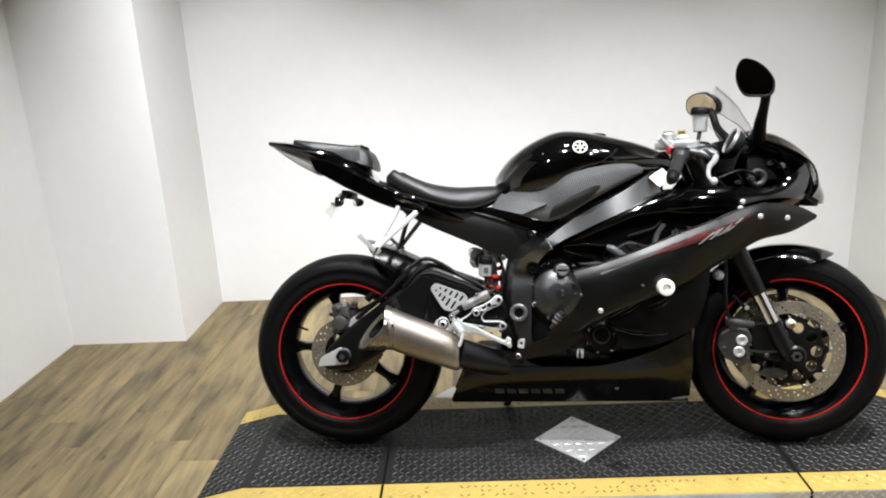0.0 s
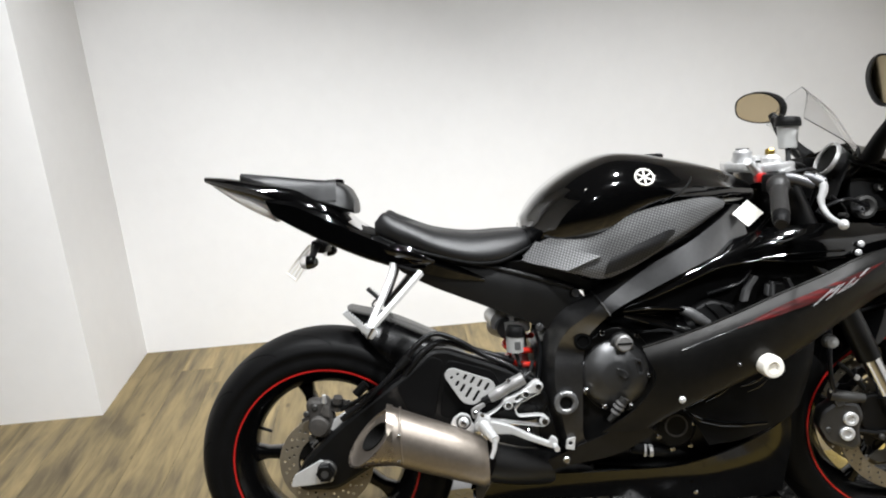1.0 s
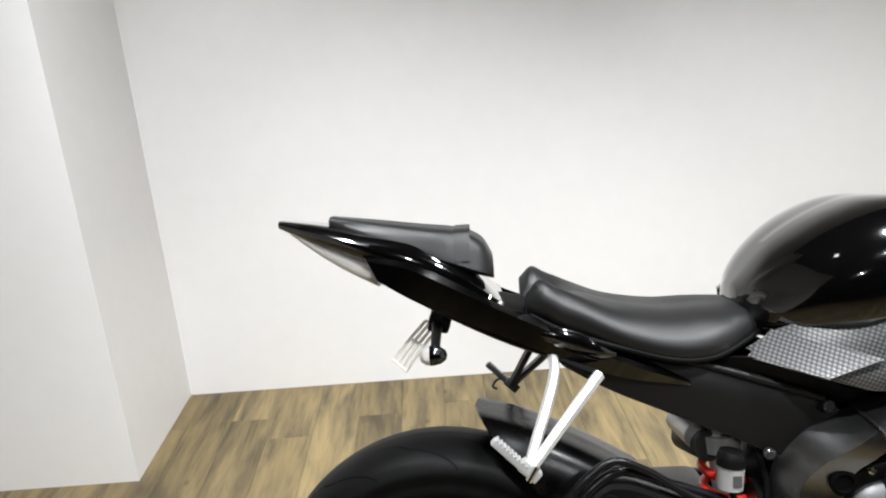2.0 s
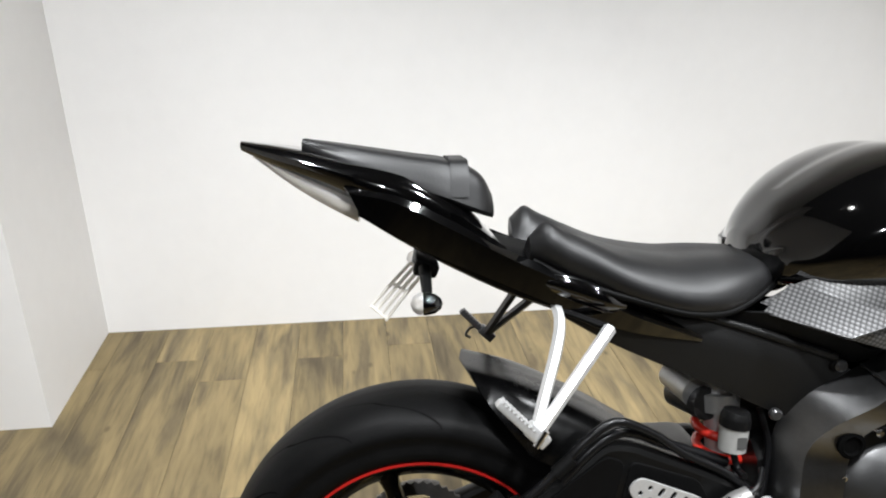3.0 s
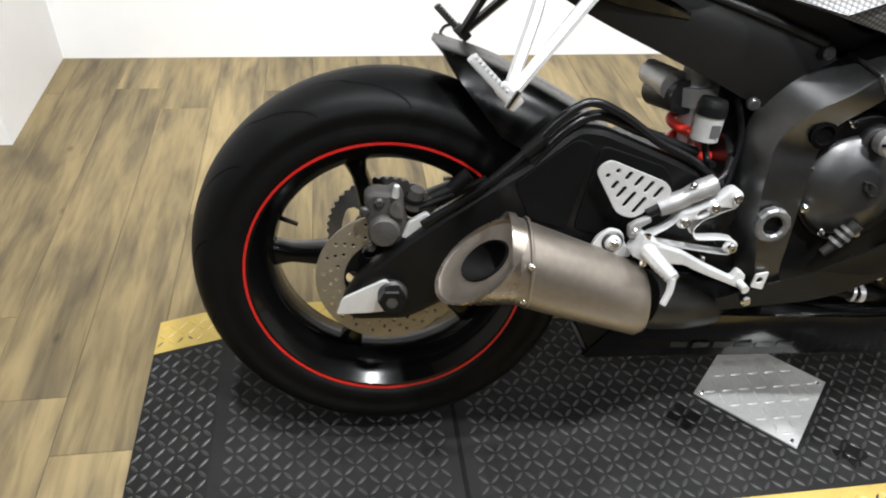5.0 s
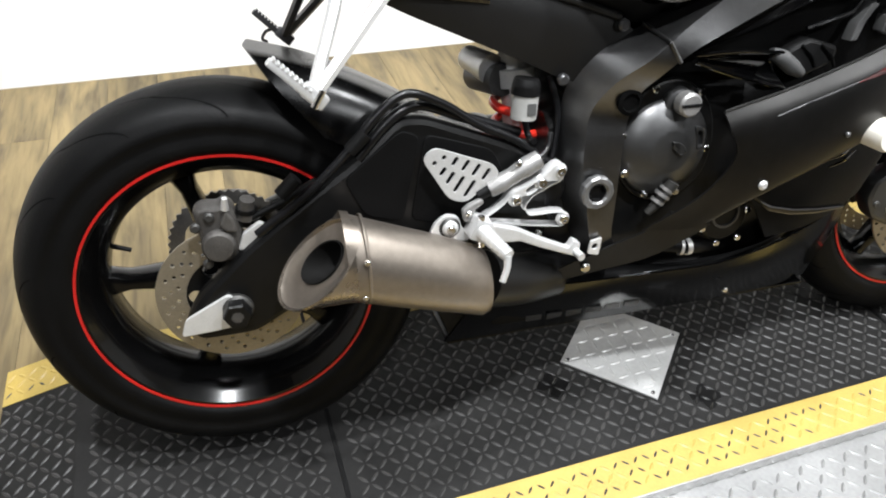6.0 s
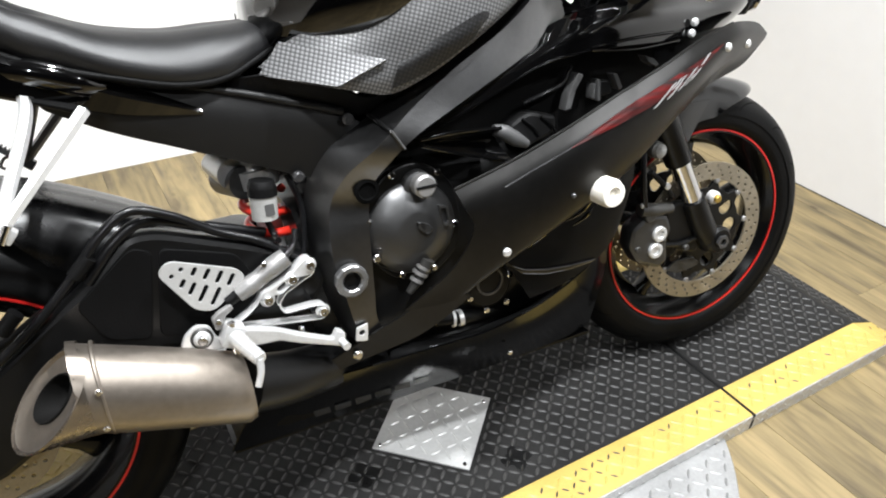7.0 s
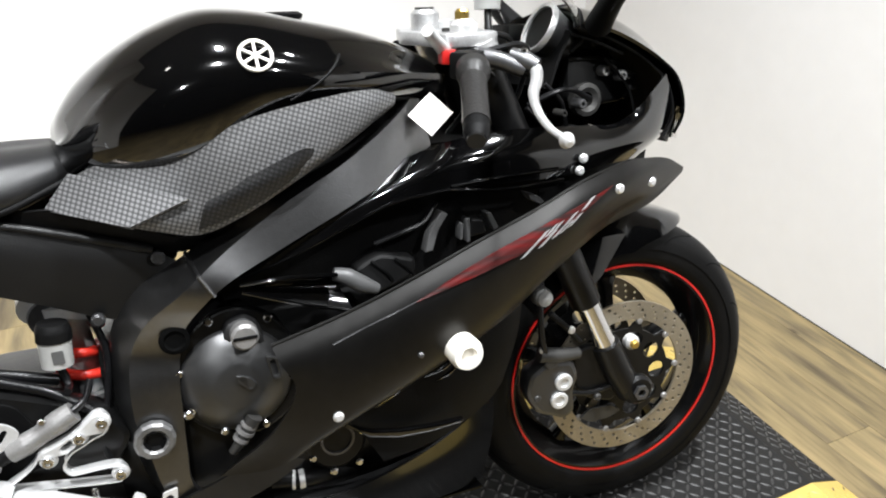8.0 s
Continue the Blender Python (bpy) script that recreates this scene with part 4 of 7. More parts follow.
part("peg_mount", moved(box(-0.014, 0.014, -0.018, 0.018, -0.017, 0.017, 0.004), Matrix.Translation((0.366, -0.168, 0.424)) @ Matrix.Rotation(radians(25), 4, "Y")), M["silver"], hanger)
part("peg_pin", tube([(0.366, -0.18, 0.447), (0.366, -0.18, 0.398)], 0.0055, 12), M["steel"], hanger)
part("footrest", tube([(0.367, -0.178, 0.424), (0.377, -0.205, 0.416), (0.389, -0.235, 0.406)], [0.0125, 0.0105, 0.0095], 14), M["silver"], hanger, "ribbed silver rider footrest")
for k in range(6):
    part("peg_rib", lathe([(0.009, -0.0014), (0.0128 - 0.0004 * k, -0.0014), (0.0128 - 0.0004 * k, 0.0014), (0.009, 0.0014)], 14, (0.370 + 0.0034 * k, -0.187 - 0.0085 * k, 0.4215 - 0.0027 * k)), M["silver"], hanger)
part("feeler", tube([(0.388, -0.234, 0.406), (0.386, -0.239, 0.39), (0.378, -0.243, 0.37)], [0.006, 0.005, 0.0048], 10), M["silver"], hanger)
pedal = part("brake_pedal", plate(rounded([(0.372, 0.42), (0.388, 0.428), (0.426, 0.415), (0.467, 0.392), (0.511, 0.371), (0.519, 0.384), (0.531, 0.376), (0.529, 0.351), (0.505, 0.361), (0.461, 0.379), (0.43, 0.394), (0.399, 0.396), (0.379, 0.402)], 0.004), -0.168, 0.016, (), 0.003), M["silver"], hanger, "silver brake pedal")
part("pedal_toe", tube([(0.522, -0.165, 0.364), (0.526, -0.192, 0.36)], [0.006, 0.0065], 12), M["silver"], pedal)
part("pedal_spring", tube([(0.47 + 0.004 * math.cos(k * 1.1), -0.15 + 0.004 * math.sin(k * 1.1), 0.372 + 0.0006 * k) for k in range(40)], 0.0012, 6, 120), M["steel"], pedal)
cyl = part("master_cylinder", tube([(0.37, -0.15, 0.466), (0.39, -0.15, 0.476)], [0.0085, 0.0095], 16), M["rubber"], hanger, "cast grey rear brake master cylinder")
part("master_body", tube([(0.387, -0.15, 0.474), (0.405, -0.15, 0.482), (0.42, -0.149, 0.489), (0.445, -0.148, 0.502), (0.466, -0.147, 0.512)], [0.0125, 0.0145, 0.013, 0.0155, 0.014], 16), M["mid_grey"], cyl)
part("master_flange", plate(rounded([(0.405, 0.492), (0.428, 0.508), (0.452, 0.52), (0.46, 0.505), (0.43, 0.48), (0.41, 0.475)], 0.006), -0.152, 0.01, (), 0.002), M["mid_grey"], cyl)
part("clevis", plate(rounded([(0.343, 0.45), (0.353, 0.458), (0.373, 0.466), (0.376, 0.459), (0.362, 0.45), (0.36, 0.432), (0.346, 0.432)], 0.003), -0.158, 0.012, (), 0.002), M["mid_grey"], cyl)
bolts([(0.43, 0.156, 0.512), (0.352, 0.163, 0.445), (0.442, 0.157, 0.498)], 0.005, 0.005, M["steel"], cyl)
part("banjo", tube([(0.462, -0.148, 0.512), (0.48, -0.14, 0.522), (0.49, -0.13, 0.545)], [0.006, 0.0045, 0.0045], 10), M["hose"], cyl)
lug = part("silencer_bracket", plate(rounded([(0.293, 0.413), (0.302, 0.433), (0.32, 0.445), (0.339, 0.439), (0.345, 0.418), (0.358, 0.412), (0.355, 0.396), (0.32, 0.402)], 0.007), -0.152, 0.008, (), 0.002), M["silver"], bike, "silver silencer mounting bracket")
part("grommet", knob(0.325, -0.156, 0.423, 0.0165, 0.004, 26), M["cast"], lug)
part("grommet", knob(0.325, -0.16, 0.423, 0.0125, 0.003, 24), M["silver"], lug)
part("bolt", knob(0.325, -0.162, 0.423, 0.0075, 0.006, 16), M["steel"], lug)

# frame: spar and pivot plate in one pressing, with its weld, plugs and pivot
R1 = [(0.975, 0.075, 0.903), (0.95, 0.088, 0.866), (0.861, 0.116, 0.808), (0.765, 0.12, 0.768), (0.687, 0.118, 0.73), (0.63, 0.115, 0.689), (0.563, 0.11, 0.654), (0.527, 0.098, 0.606), (0.514, 0.098, 0.547), (0.512, 0.104, 0.496), (0.523, 0.112, 0.429), (0.543, 0.12, 0.354), (0.569, 0.124, 0.315)]
R2 = [(0.972, 0.115, 0.878), (0.935, 0.139, 0.85), (0.845, 0.171, 0.797), (0.755, 0.179, 0.752), (0.675, 0.178, 0.7), (0.618, 0.178, 0.655), (0.568, 0.16, 0.615), (0.545, 0.146, 0.575), (0.536, 0.152, 0.53), (0.535, 0.155, 0.49), (0.545, 0.157, 0.429), (0.56, 0.157, 0.354), (0.58, 0.155, 0.317)]
R3 = [(0.985, 0.128, 0.8), (0.929, 0.16, 0.774), (0.85, 0.183, 0.743), (0.743, 0.189, 0.696), (0.672, 0.188, 0.661), (0.635, 0.176, 0.628), (0.615, 0.159, 0.6), (0.604, 0.152, 0.565), (0.598, 0.156, 0.53), (0.595, 0.158, 0.48), (0.592, 0.16, 0.42), (0.592, 0.16, 0.37), (0.612, 0.158, 0.335)]
frame_geo = join(skin([R1, R2], 72, 6, 0.012), skin([R2, R3], 72, 9, 0.012))
frm = pair("chassis_frame", frame_geo, M["frame"], "satin dark grey cast alloy frame")
part("weld", join(tube([(0.631, -0.117, 0.692), (0.641, -0.181, 0.675)], 0.003, 8), tube([(0.641, -0.181, 0.675), (0.657, -0.186, 0.647)], 0.003, 8)), M["frame"], frm, "frame weld bead")
part("pivot_boss", lathe([(0.015, 0.004), (0.027, 0.004), (0.027, -0.006), (0.024, -0.009), (0.018, -0.009), (0.015, -0.006)], 12, (0.555, -0.164, 0.455)), M["worn"], frm, "worn bright swingarm pivot ring", sharp=20)
part("pivot_socket", lathe([(0.0001, 0.0), (0.0155, 0.0), (0.0155, -0.006), (0.014, -0.007), (0.012, -0.001), (0.0001, -0.001)], 6, (0.555, -0.163, 0.455)), M["rubber"], frm, "dark hexagonal socket", sharp=20)
part("frame_plug", lathe([(0.0001, 0.003), (0.019, 0.003), (0.02, -0.004), (0.014, -0.006), (0.012, -0.002), (0.0001, -0.002)], 24, (0.6, -0.156, 0.588)), M["groove"], frm, "black frame plug")
bolts([(0.512, 0.11, 0.618), (0.597, 0.118, 0.692)], 0.009, 0.01, M["engine"], frm)
bolts([(0.602, 0.16, 0.478)], 0.007, 0.006, M["steel"], frm)

# rear shock with red spring, and the fluid bottle beside it
shock = part("rear_shock", tube([(0.462, -0.022, 0.665), (0.484, -0.022, 0.42)], [0.021, 0.019], 18), M["silver"], bike, "rear shock absorber")
coil = []
for k in range(120):
    u = k / 119
    a = u * 2 * math.pi * 2.6
    coil.append((0.47 + 0.008 * u + 0.033 * math.cos(a), -0.022 + 0.033 * math.sin(a), 0.58 - 0.09 * u))
part("spring", tube(coil, 0.0075, 12, 220), M["spring"], shock, "red coil spring")
part("spring_seat", tube([(0.478, -0.022, 0.484), (0.48, -0.022, 0.465)], [0.034, 0.03], 20), M["clamp"], shock)
part("spring_collar", tube([(0.466, -0.022, 0.622), (0.468, -0.022, 0.594)], 0.034, 20), M["silver"], shock)
part("shock_reservoir", tube([(0.425, 0.03, 0.60), (0.445, -0.04, 0.605)], [0.026, 0.026], 20), M["engine"], shock)
part("shock_cap", tube([(0.415, 0.04, 0.625), (0.43, -0.03, 0.62)], [0.02, 0.024], 16), M["silver"], shock)
bottle = part("rear_fluid_bottle", tube([(0.456, -0.107, 0.600), (0.454, -0.107, 0.564)], [0.0205, 0.0195], 24), M["fluid"], bike, "milky plastic rear brake fluid bottle")
part("bottle_cap", tube([(0.458, -0.107, 0.623), (0.4575, -0.107, 0.619), (0.456, -0.107, 0.600)], [0.018, 0.0215, 0.022], 24), M["rubber"], bottle, "black screw cap")
part("bottle_label", plate(rounded([(0.452, 0.572), (0.452, 0.59), (0.466, 0.59), (0.466, 0.572)], 0.002), -0.127, 0.001, (), 0.0002), M["pale"], bottle)
part("bottle_hose", tube([(0.455, -0.107, 0.565), (0.462, -0.115, 0.535), (0.462, -0.135, 0.535)], 0.005, 10), M["hose"], bottle)
part("wiring_loom", tube([(0.50, -0.09, 0.62), (0.512, -0.10, 0.57), (0.505, -0.11, 0.51), (0.49, -0.12, 0.45), (0.50, -0.13, 0.39)], 0.005, 8), M["hose"], bike, "black wiring loom")

# engine with clutch cover, oil cap and pick-up cover
eng = part("engine", loft([(0.50, [(0, 0.56), (0.09, 0.55), (0.1, 0.45), (0.09, 0.33), (0, 0.31)]), (0.60, [(0, 0.62), (0.11, 0.6), (0.125, 0.45), (0.11, 0.3), (0, 0.27)]), (0.8, [(0, 0.64), (0.12, 0.62), (0.14, 0.45), (0.12, 0.28), (0, 0.25)]), (0.98, [(0, 0.68), (0.12, 0.66), (0.13, 0.5), (0.1, 0.3), (0, 0.27)]), (1.03, [(0, 0.66), (0.1, 0.64), (0.11, 0.5), (0.09, 0.34), (0, 0.31)])], 12, 24), M["swing"], bike, "black engine cases")
clutch = part("clutch_cover", lathe([(0.0001, 0.03), (0.077, 0.03), (0.077, -0.008), (0.073, -0.014), (0.054, -0.025), (0.036, -0.0335), (0.03, -0.035), (0.0001, -0.0355)], 48, (0.671, -0.138, 0.508)), M["clutch"], eng, "domed dark clutch cover")
part("cover_flange", plate(crc([(0.69, 0.612), (0.742, 0.575), (0.76, 0.51), (0.745, 0.45), (0.69, 0.418), (0.635, 0.43), (0.592, 0.49), (0.596, 0.55), (0.635, 0.6)], 60), -0.138, 0.014, (), 0.003), M["swing"], eng)
part("cover_neck", plate(rounded([(0.655, 0.56), (0.664, 0.596), (0.69, 0.604), (0.708, 0.592), (0.722, 0.54), (0.715, 0.50), (0.69, 0.49)], 0.012), -0.146, 0.024, (), 0.009), M["clutch"], clutch)
part("cover_boss", plate(rounded([(0.667, 0.528), (0.688, 0.521), (0.697, 0.507), (0.683, 0.501)], 0.006), -0.1705, 0.014, [slot(0.676, 0.519, 0.686, 0.51, 0.0042)], 0.0018), M["clutch"], clutch)
part("cover_boss", plate(rounded([(0.711, 0.545), (0.728, 0.538), (0.731, 0.506), (0.717, 0.504)], 0.006), -0.159, 0.018, [slot(0.72, 0.532, 0.7225, 0.515, 0.004)], 0.0018), M["clutch"], clutch)
# lighter alloy than the cover puts the light on the flat cap into its colour
oil = part("oil_cap", knob(0.687, -0.164, 0.582, 0.0185, 0.02, 28, 0.2), M["mid_grey"], clutch, "slotted oil filler cap, lightened as if lit from above")
# raised black bar drawn for the dark slot in the cap
part("cap_slot_bar", box(0.671, 0.703, -0.1855, -0.179, 0.5800, 0.5845, 0.0008), M["rubber"], clutch)
bolts([(0.645, 0.145, 0.602), (0.598, 0.145, 0.535), (0.608, 0.145, 0.478), (0.645, 0.145, 0.435), (0.702, 0.145, 0.432), (0.745, 0.145, 0.5), (0.722, 0.145, 0.592)], 0.006, 0.01, M["steel"], eng)
sensor = part("sensor", tube([(0.65, -0.16, 0.405), (0.665, -0.163, 0.423), (0.686, -0.166, 0.456)], [0.006, 0.009, 0.0115], 14), M["cast"], eng, "grey ringed engine sensor")
for u, r in ((0.35, 0.0115), (0.55, 0.0135), (0.72, 0.0125)):
    sx, sz = 0.65 + 0.036 * u, 0.405 + 0.051 * u
    part("sensor_ring", tube([(sx, -0.163, sz), (sx + 0.0028, -0.1633, sz + 0.0042)], r, 14), M["mid_grey"], sensor)
part("cover_mark", plate(rounded([(0.659, 0.478), (0.689, 0.483), (0.692, 0.476), (0.662, 0.471)], 0.002), -0.164, 0.012, (), 0.002), M["clutch"], clutch)
pick = part("pickup_cover", knob(0.80, -0.135, 0.375, 0.046, 0.022, 32, 0.15), M["swing"], eng, "round black pick-up cover")
part("cover_ring", lathe([(0.022, 0), (0.026, 0), (0.026, -0.003), (0.022, -0.003)], 28, (0.80, -0.157, 0.382)), M["engine"], pick)
bolts([(0.762, 0.15, 0.358), (0.79, 0.155, 0.33), (0.83, 0.155, 0.335), (0.84, 0.155, 0.385), (0.766, 0.15, 0.398)], 0.006, 0.008, M["steel"], pick)
water = part("coolant_hose", tube([(0.70, -0.14, 0.33), (0.75, -0.15, 0.325), (0.80, -0.13, 0.31), (0.9, -0.1, 0.31)], 0.012, 14), M["rubber"], eng, "black coolant hose")
part("hose_clamp", tube([(0.738, -0.149, 0.3255), (0.746, -0.1495, 0.3255)], 0.0145, 16), M["silver"], water)
part("hose_clamp", tube([(0.7285, -0.147, 0.326), (0.733, -0.148, 0.3255)], 0.0145, 16), M["silver"], water)
part("clamp_tag", plate(rounded([(0.548, 0.35), (0.552, 0.372), (0.572, 0.376), (0.568, 0.345)], 0.003), -0.165, 0.004, [circle(0.56, 0.362, 0.005, 10)], 0.001), M["silver"], eng)

# subframe cover and glossy tail sides
geo = skin([[(0.195, 0.085, 0.79), (0.28, 0.098, 0.79), (0.36, 0.105, 0.777), (0.48, 0.113, 0.744), (0.585, 0.115, 0.709), (0.618, 0.114, 0.682)], [(0.20, 0.092, 0.775), (0.28, 0.108, 0.764), (0.37, 0.114, 0.745), (0.48, 0.118, 0.712), (0.58, 0.118, 0.684), (0.61, 0.116, 0.668)], [(0.205, 0.09, 0.766), (0.275, 0.107, 0.742), (0.37, 0.112, 0.715), (0.47, 0.114, 0.682), (0.55, 0.114, 0.655), (0.585, 0.112, 0.64)], [(0.21, 0.085, 0.76), (0.27, 0.10, 0.728), (0.37, 0.104, 0.683), (0.455, 0.104, 0.645), (0.52, 0.104, 0.615), (0.552, 0.104, 0.605)]], 44, 18, 0.004)
sub = pair("subframe_cover", geo, M["plastic"], "dark grey plastic cover below the seat")
bolts([(0.591, 0.117, 0.69)], 0.0085, 0.006, M["matte"], sub)
part("cover_ridge", tube([(0.345, -0.108, 0.779), (0.432, -0.114, 0.757), (0.52, -0.118, 0.729), (0.592, -0.118, 0.703)], [0.003, 0.005, 0.006, 0.006], 10, 30), M["plastic"], sub)
geo = skin([[(0.40, 0.085, 0.785), (0.45, 0.112, 0.772), (0.485, 0.125, 0.772), (0.53, 0.14, 0.762), (0.575, 0.146, 0.747), (0.625, 0.145, 0.722), (0.68, 0.14, 0.735)], [(0.40, 0.09, 0.762), (0.45, 0.108, 0.752), (0.485, 0.112, 0.742), (0.53, 0.114, 0.727), (0.575, 0.113, 0.712), (0.625, 0.11, 0.692), (0.68, 0.108, 0.705)]], 30, 6, 0.004)
pair("tank_base_panel", geo, M["matte"], "matte black panel between tank and seat rail")
A = [(-0.105, 0.06, 0.959), (-0.035, 0.082, 0.948), (0.044, 0.09, 0.918), (0.11, 0.097, 0.87), (0.2, 0.107, 0.832), (0.29, 0.112, 0.794), (0.395, 0.116, 0.739)]
B = [(-0.09, 0.085, 0.942), (-0.027, 0.1, 0.929), (0.041, 0.109, 0.897), (0.119, 0.114, 0.857), (0.2, 0.12, 0.819), (0.29, 0.122, 0.774), (0.395, 0.119, 0.735)]
C = [(-0.075, 0.086, 0.91), (-0.02, 0.094, 0.878), (0.04, 0.102, 0.85), (0.12, 0.109, 0.816), (0.2, 0.115, 0.782), (0.29, 0.117, 0.749), (0.395, 0.117, 0.731)]
geo = join(skin([A, B], 50, 5, 0.004), skin([B, C], 50, 8, 0.004))
pair("tail_side", geo, M["gloss"], "gloss black tail side panels")
part("shoulder", loft([(0.16, [(0.085, 0.842), (0.105, 0.836), (0.113, 0.826), (0.108, 0.812), (0.085, 0.806)]), (0.21, [(0.085, 0.838), (0.115, 0.83), (0.127, 0.815), (0.12, 0.796), (0.085, 0.79)]), (0.26, [(0.085, 0.82), (0.118, 0.812), (0.13, 0.797), (0.122, 0.778), (0.085, 0.772)]), (0.285, [(0.085, 0.803), (0.112, 0.796), (0.12, 0.787), (0.114, 0.775), (0.085, 0.77)])], 12, 24), M["gloss"], bike, "gloss black shoulder under the seat")
part("undertail", loft([(-0.09, [(0, 0.935), (0.04, 0.93), (0.05, 0.915), (0, 0.91)]), (0.0, [(0, 0.92), (0.07, 0.9), (0.07, 0.865), (0, 0.858)]), (0.12, [(0, 0.87), (0.085, 0.85), (0.09, 0.808), (0, 0.8)]), (0.25, [(0, 0.84), (0.09, 0.82), (0.095, 0.76), (0, 0.748)]), (0.45, [(0, 0.78), (0.095, 0.77), (0.09, 0.67), (0, 0.66)])], 12, 30), M["matte"], bike, "matte black undertail and seat rail")
tail = part("tail_cowl", loft([(-0.243, [(0, 1.01), (0.015, 1.009), (0.022, 1.004), (0.018, 0.998), (0, 0.996)]), (-0.179, [(0, 1.001), (0.04, 0.999), (0.052, 0.988), (0.04, 0.971), (0, 0.968)]), (-0.101, [(0, 0.986), (0.06, 0.982), (0.076, 0.966), (0.062, 0.942), (0, 0.934)]), (-0.005, [(0, 0.968), (0.075, 0.961), (0.094, 0.936), (0.085, 0.901), (0, 0.891)]), (0.06, [(0, 0.927), (0.075, 0.924), (0.1, 0.909), (0.095, 0.878), (0, 0.871)]), (0.122, [(0, 0.864), (0.07, 0.864), (0.1, 0.864), (0.099, 0.858), (0, 0.852)])], 16, 46), M["gloss"], bike, "pointed gloss black tail cowl")
part("tail_lens", loft([(-0.228, [(0, 1), (0.012, 0.999), (0.014, 0.993), (0.012, 0.988), (0, 0.986)]), (-0.167, [(0, 0.97), (0.038, 0.968), (0.044, 0.958), (0.035, 0.947), (0, 0.942)]), (-0.124, [(0, 0.95), (0.05, 0.948), (0.056, 0.937), (0.044, 0.922), (0, 0.916)]), (-0.08, [(0, 0.93), (0.056, 0.925), (0.06, 0.913), (0.048, 0.899), (0, 0.893)])], 12, 24), M["lens"], tail, "clear tail light lens")
def pad(w, top, bot):
    return [(0, top), (0.55 * w, top), (0.72 * w, top - 0.002), (0.8 * w, top - 0.006), (0.97 * w, bot + 0.012), (w, bot + 0.004), (0.95 * w, bot), (0, bot - 0.006)]


pill = part("pillion_seat", loft([(-0.157, pad(0.03, 1.012, 0.996)), (-0.096, pad(0.06, 1.003, 0.974)), (-0.005, pad(0.082, 0.989, 0.946)), (0.044, pad(0.09, 0.982, 0.93)), (0.075, pad(0.09, 0.973, 0.918)), (0.092, pad(0.086, 0.962, 0.912)), (0.108, pad(0.07, 0.935, 0.906))], 22, 44), M["seat"], bike, "black vinyl pillion pad with strap", sharp=30)
strap = [(0.05, -max(0, y) * 1.012, z + 0.0012) for y, z in cr(pad(0.09, 0.9825, 0.93)[:6], 14)]
strap = [(x, -y, z) for x, y, z in strap[::-1]][:-1] + strap
part("strap", ([(x + dx, y, z) for dx in (-0.003, 0.022) for x, y, z in strap], [(i, i + 1, len(strap) + i + 1, len(strap) + i) for i in range(len(strap) - 1)]), M["seat"], pill, "stitched seat strap")
seat = part("rider_seat", loft([(0.155, [(0, 0.838), (0.03, 0.838), (0.06, 0.866), (0.092, 0.88), (0.1, 0.862), (0.09, 0.845), (0, 0.832)]), (0.176, [(0, 0.84), (0.03, 0.845), (0.058, 0.885), (0.09, 0.9), (0.112, 0.88), (0.105, 0.848), (0, 0.832)]), (0.21, [(0, 0.862), (0.045, 0.868), (0.095, 0.884), (0.12, 0.862), (0.115, 0.832), (0, 0.815)]), (0.235, [(0, 0.866), (0.06, 0.87), (0.1, 0.872), (0.124, 0.85), (0.118, 0.822), (0, 0.81)]), (0.30, [(0, 0.85), (0.07, 0.85), (0.112, 0.84), (0.134, 0.815), (0.128, 0.795), (0, 0.78)]), (0.38, [(0, 0.838), (0.075, 0.837), (0.118, 0.822), (0.14, 0.793), (0.134, 0.777), (0, 0.77)]), (0.44, [(0, 0.838), (0.07, 0.838), (0.112, 0.822), (0.128, 0.792), (0.12, 0.777), (0, 0.77)]), (0.49, [(0, 0.84), (0.055, 0.838), (0.09, 0.825), (0.1, 0.805), (0.092, 0.792), (0, 0.785)]), (0.53, [(0, 0.84), (0.035, 0.838), (0.055, 0.83), (0.062, 0.818), (0.055, 0.806), (0, 0.8)])], 20, 56), M["seat"], bike, "black vinyl rider seat with twin rear horns")
edge = [(0.16, -0.1, 0.846), (0.2, -0.118, 0.826), (0.3, -0.134, 0.793), (0.38, -0.14, 0.774), (0.43, -0.13, 0.774), (0.48, -0.108, 0.79), (0.53, -0.068, 0.808)]
part("seat_base", tube([(x, y * 0.95, z + 0.001) for x, y, z in edge], 0.0048, 10, 60), M["matte"], seat, "black seat base rim")
# indicators and plate bracket
for s in (-1, 1):
    ind = part("rear_indicator", tube([(0.012, s * 0.055, 0.83), (0.012, s * 0.132, 0.808)], [0.009, 0.007], 12), M["rubber"], bike, "black rear indicator with clear lens")
    part("indicator_body", lathe([(0.0001, 0.026), (0.007, 0.024), (0.013, 0.016), (0.0152, 0.005), (0.015, 0), (0.0001, 0)], 20, (0.005, s * 0.15, 0.804), "x"), M["gloss"], ind)
    part("indicator_lens", lathe([(0.0001, 0), (0.0148, 0), (0.014, -0.006), (0.009, -0.013), (0.0001, -0.016)], 20, (0.005, s * 0.15, 0.804), "x"), M["lens"], ind, "clear lens")
brk = part("plate_bracket", plate(rounded([(0.0, 0.845), (0.035, 0.83), (0.028, 0.812), (-0.005, 0.818)], 0.005), 0, 0.09, (), 0.004), M["rubber"], bike, "black number plate bracket")
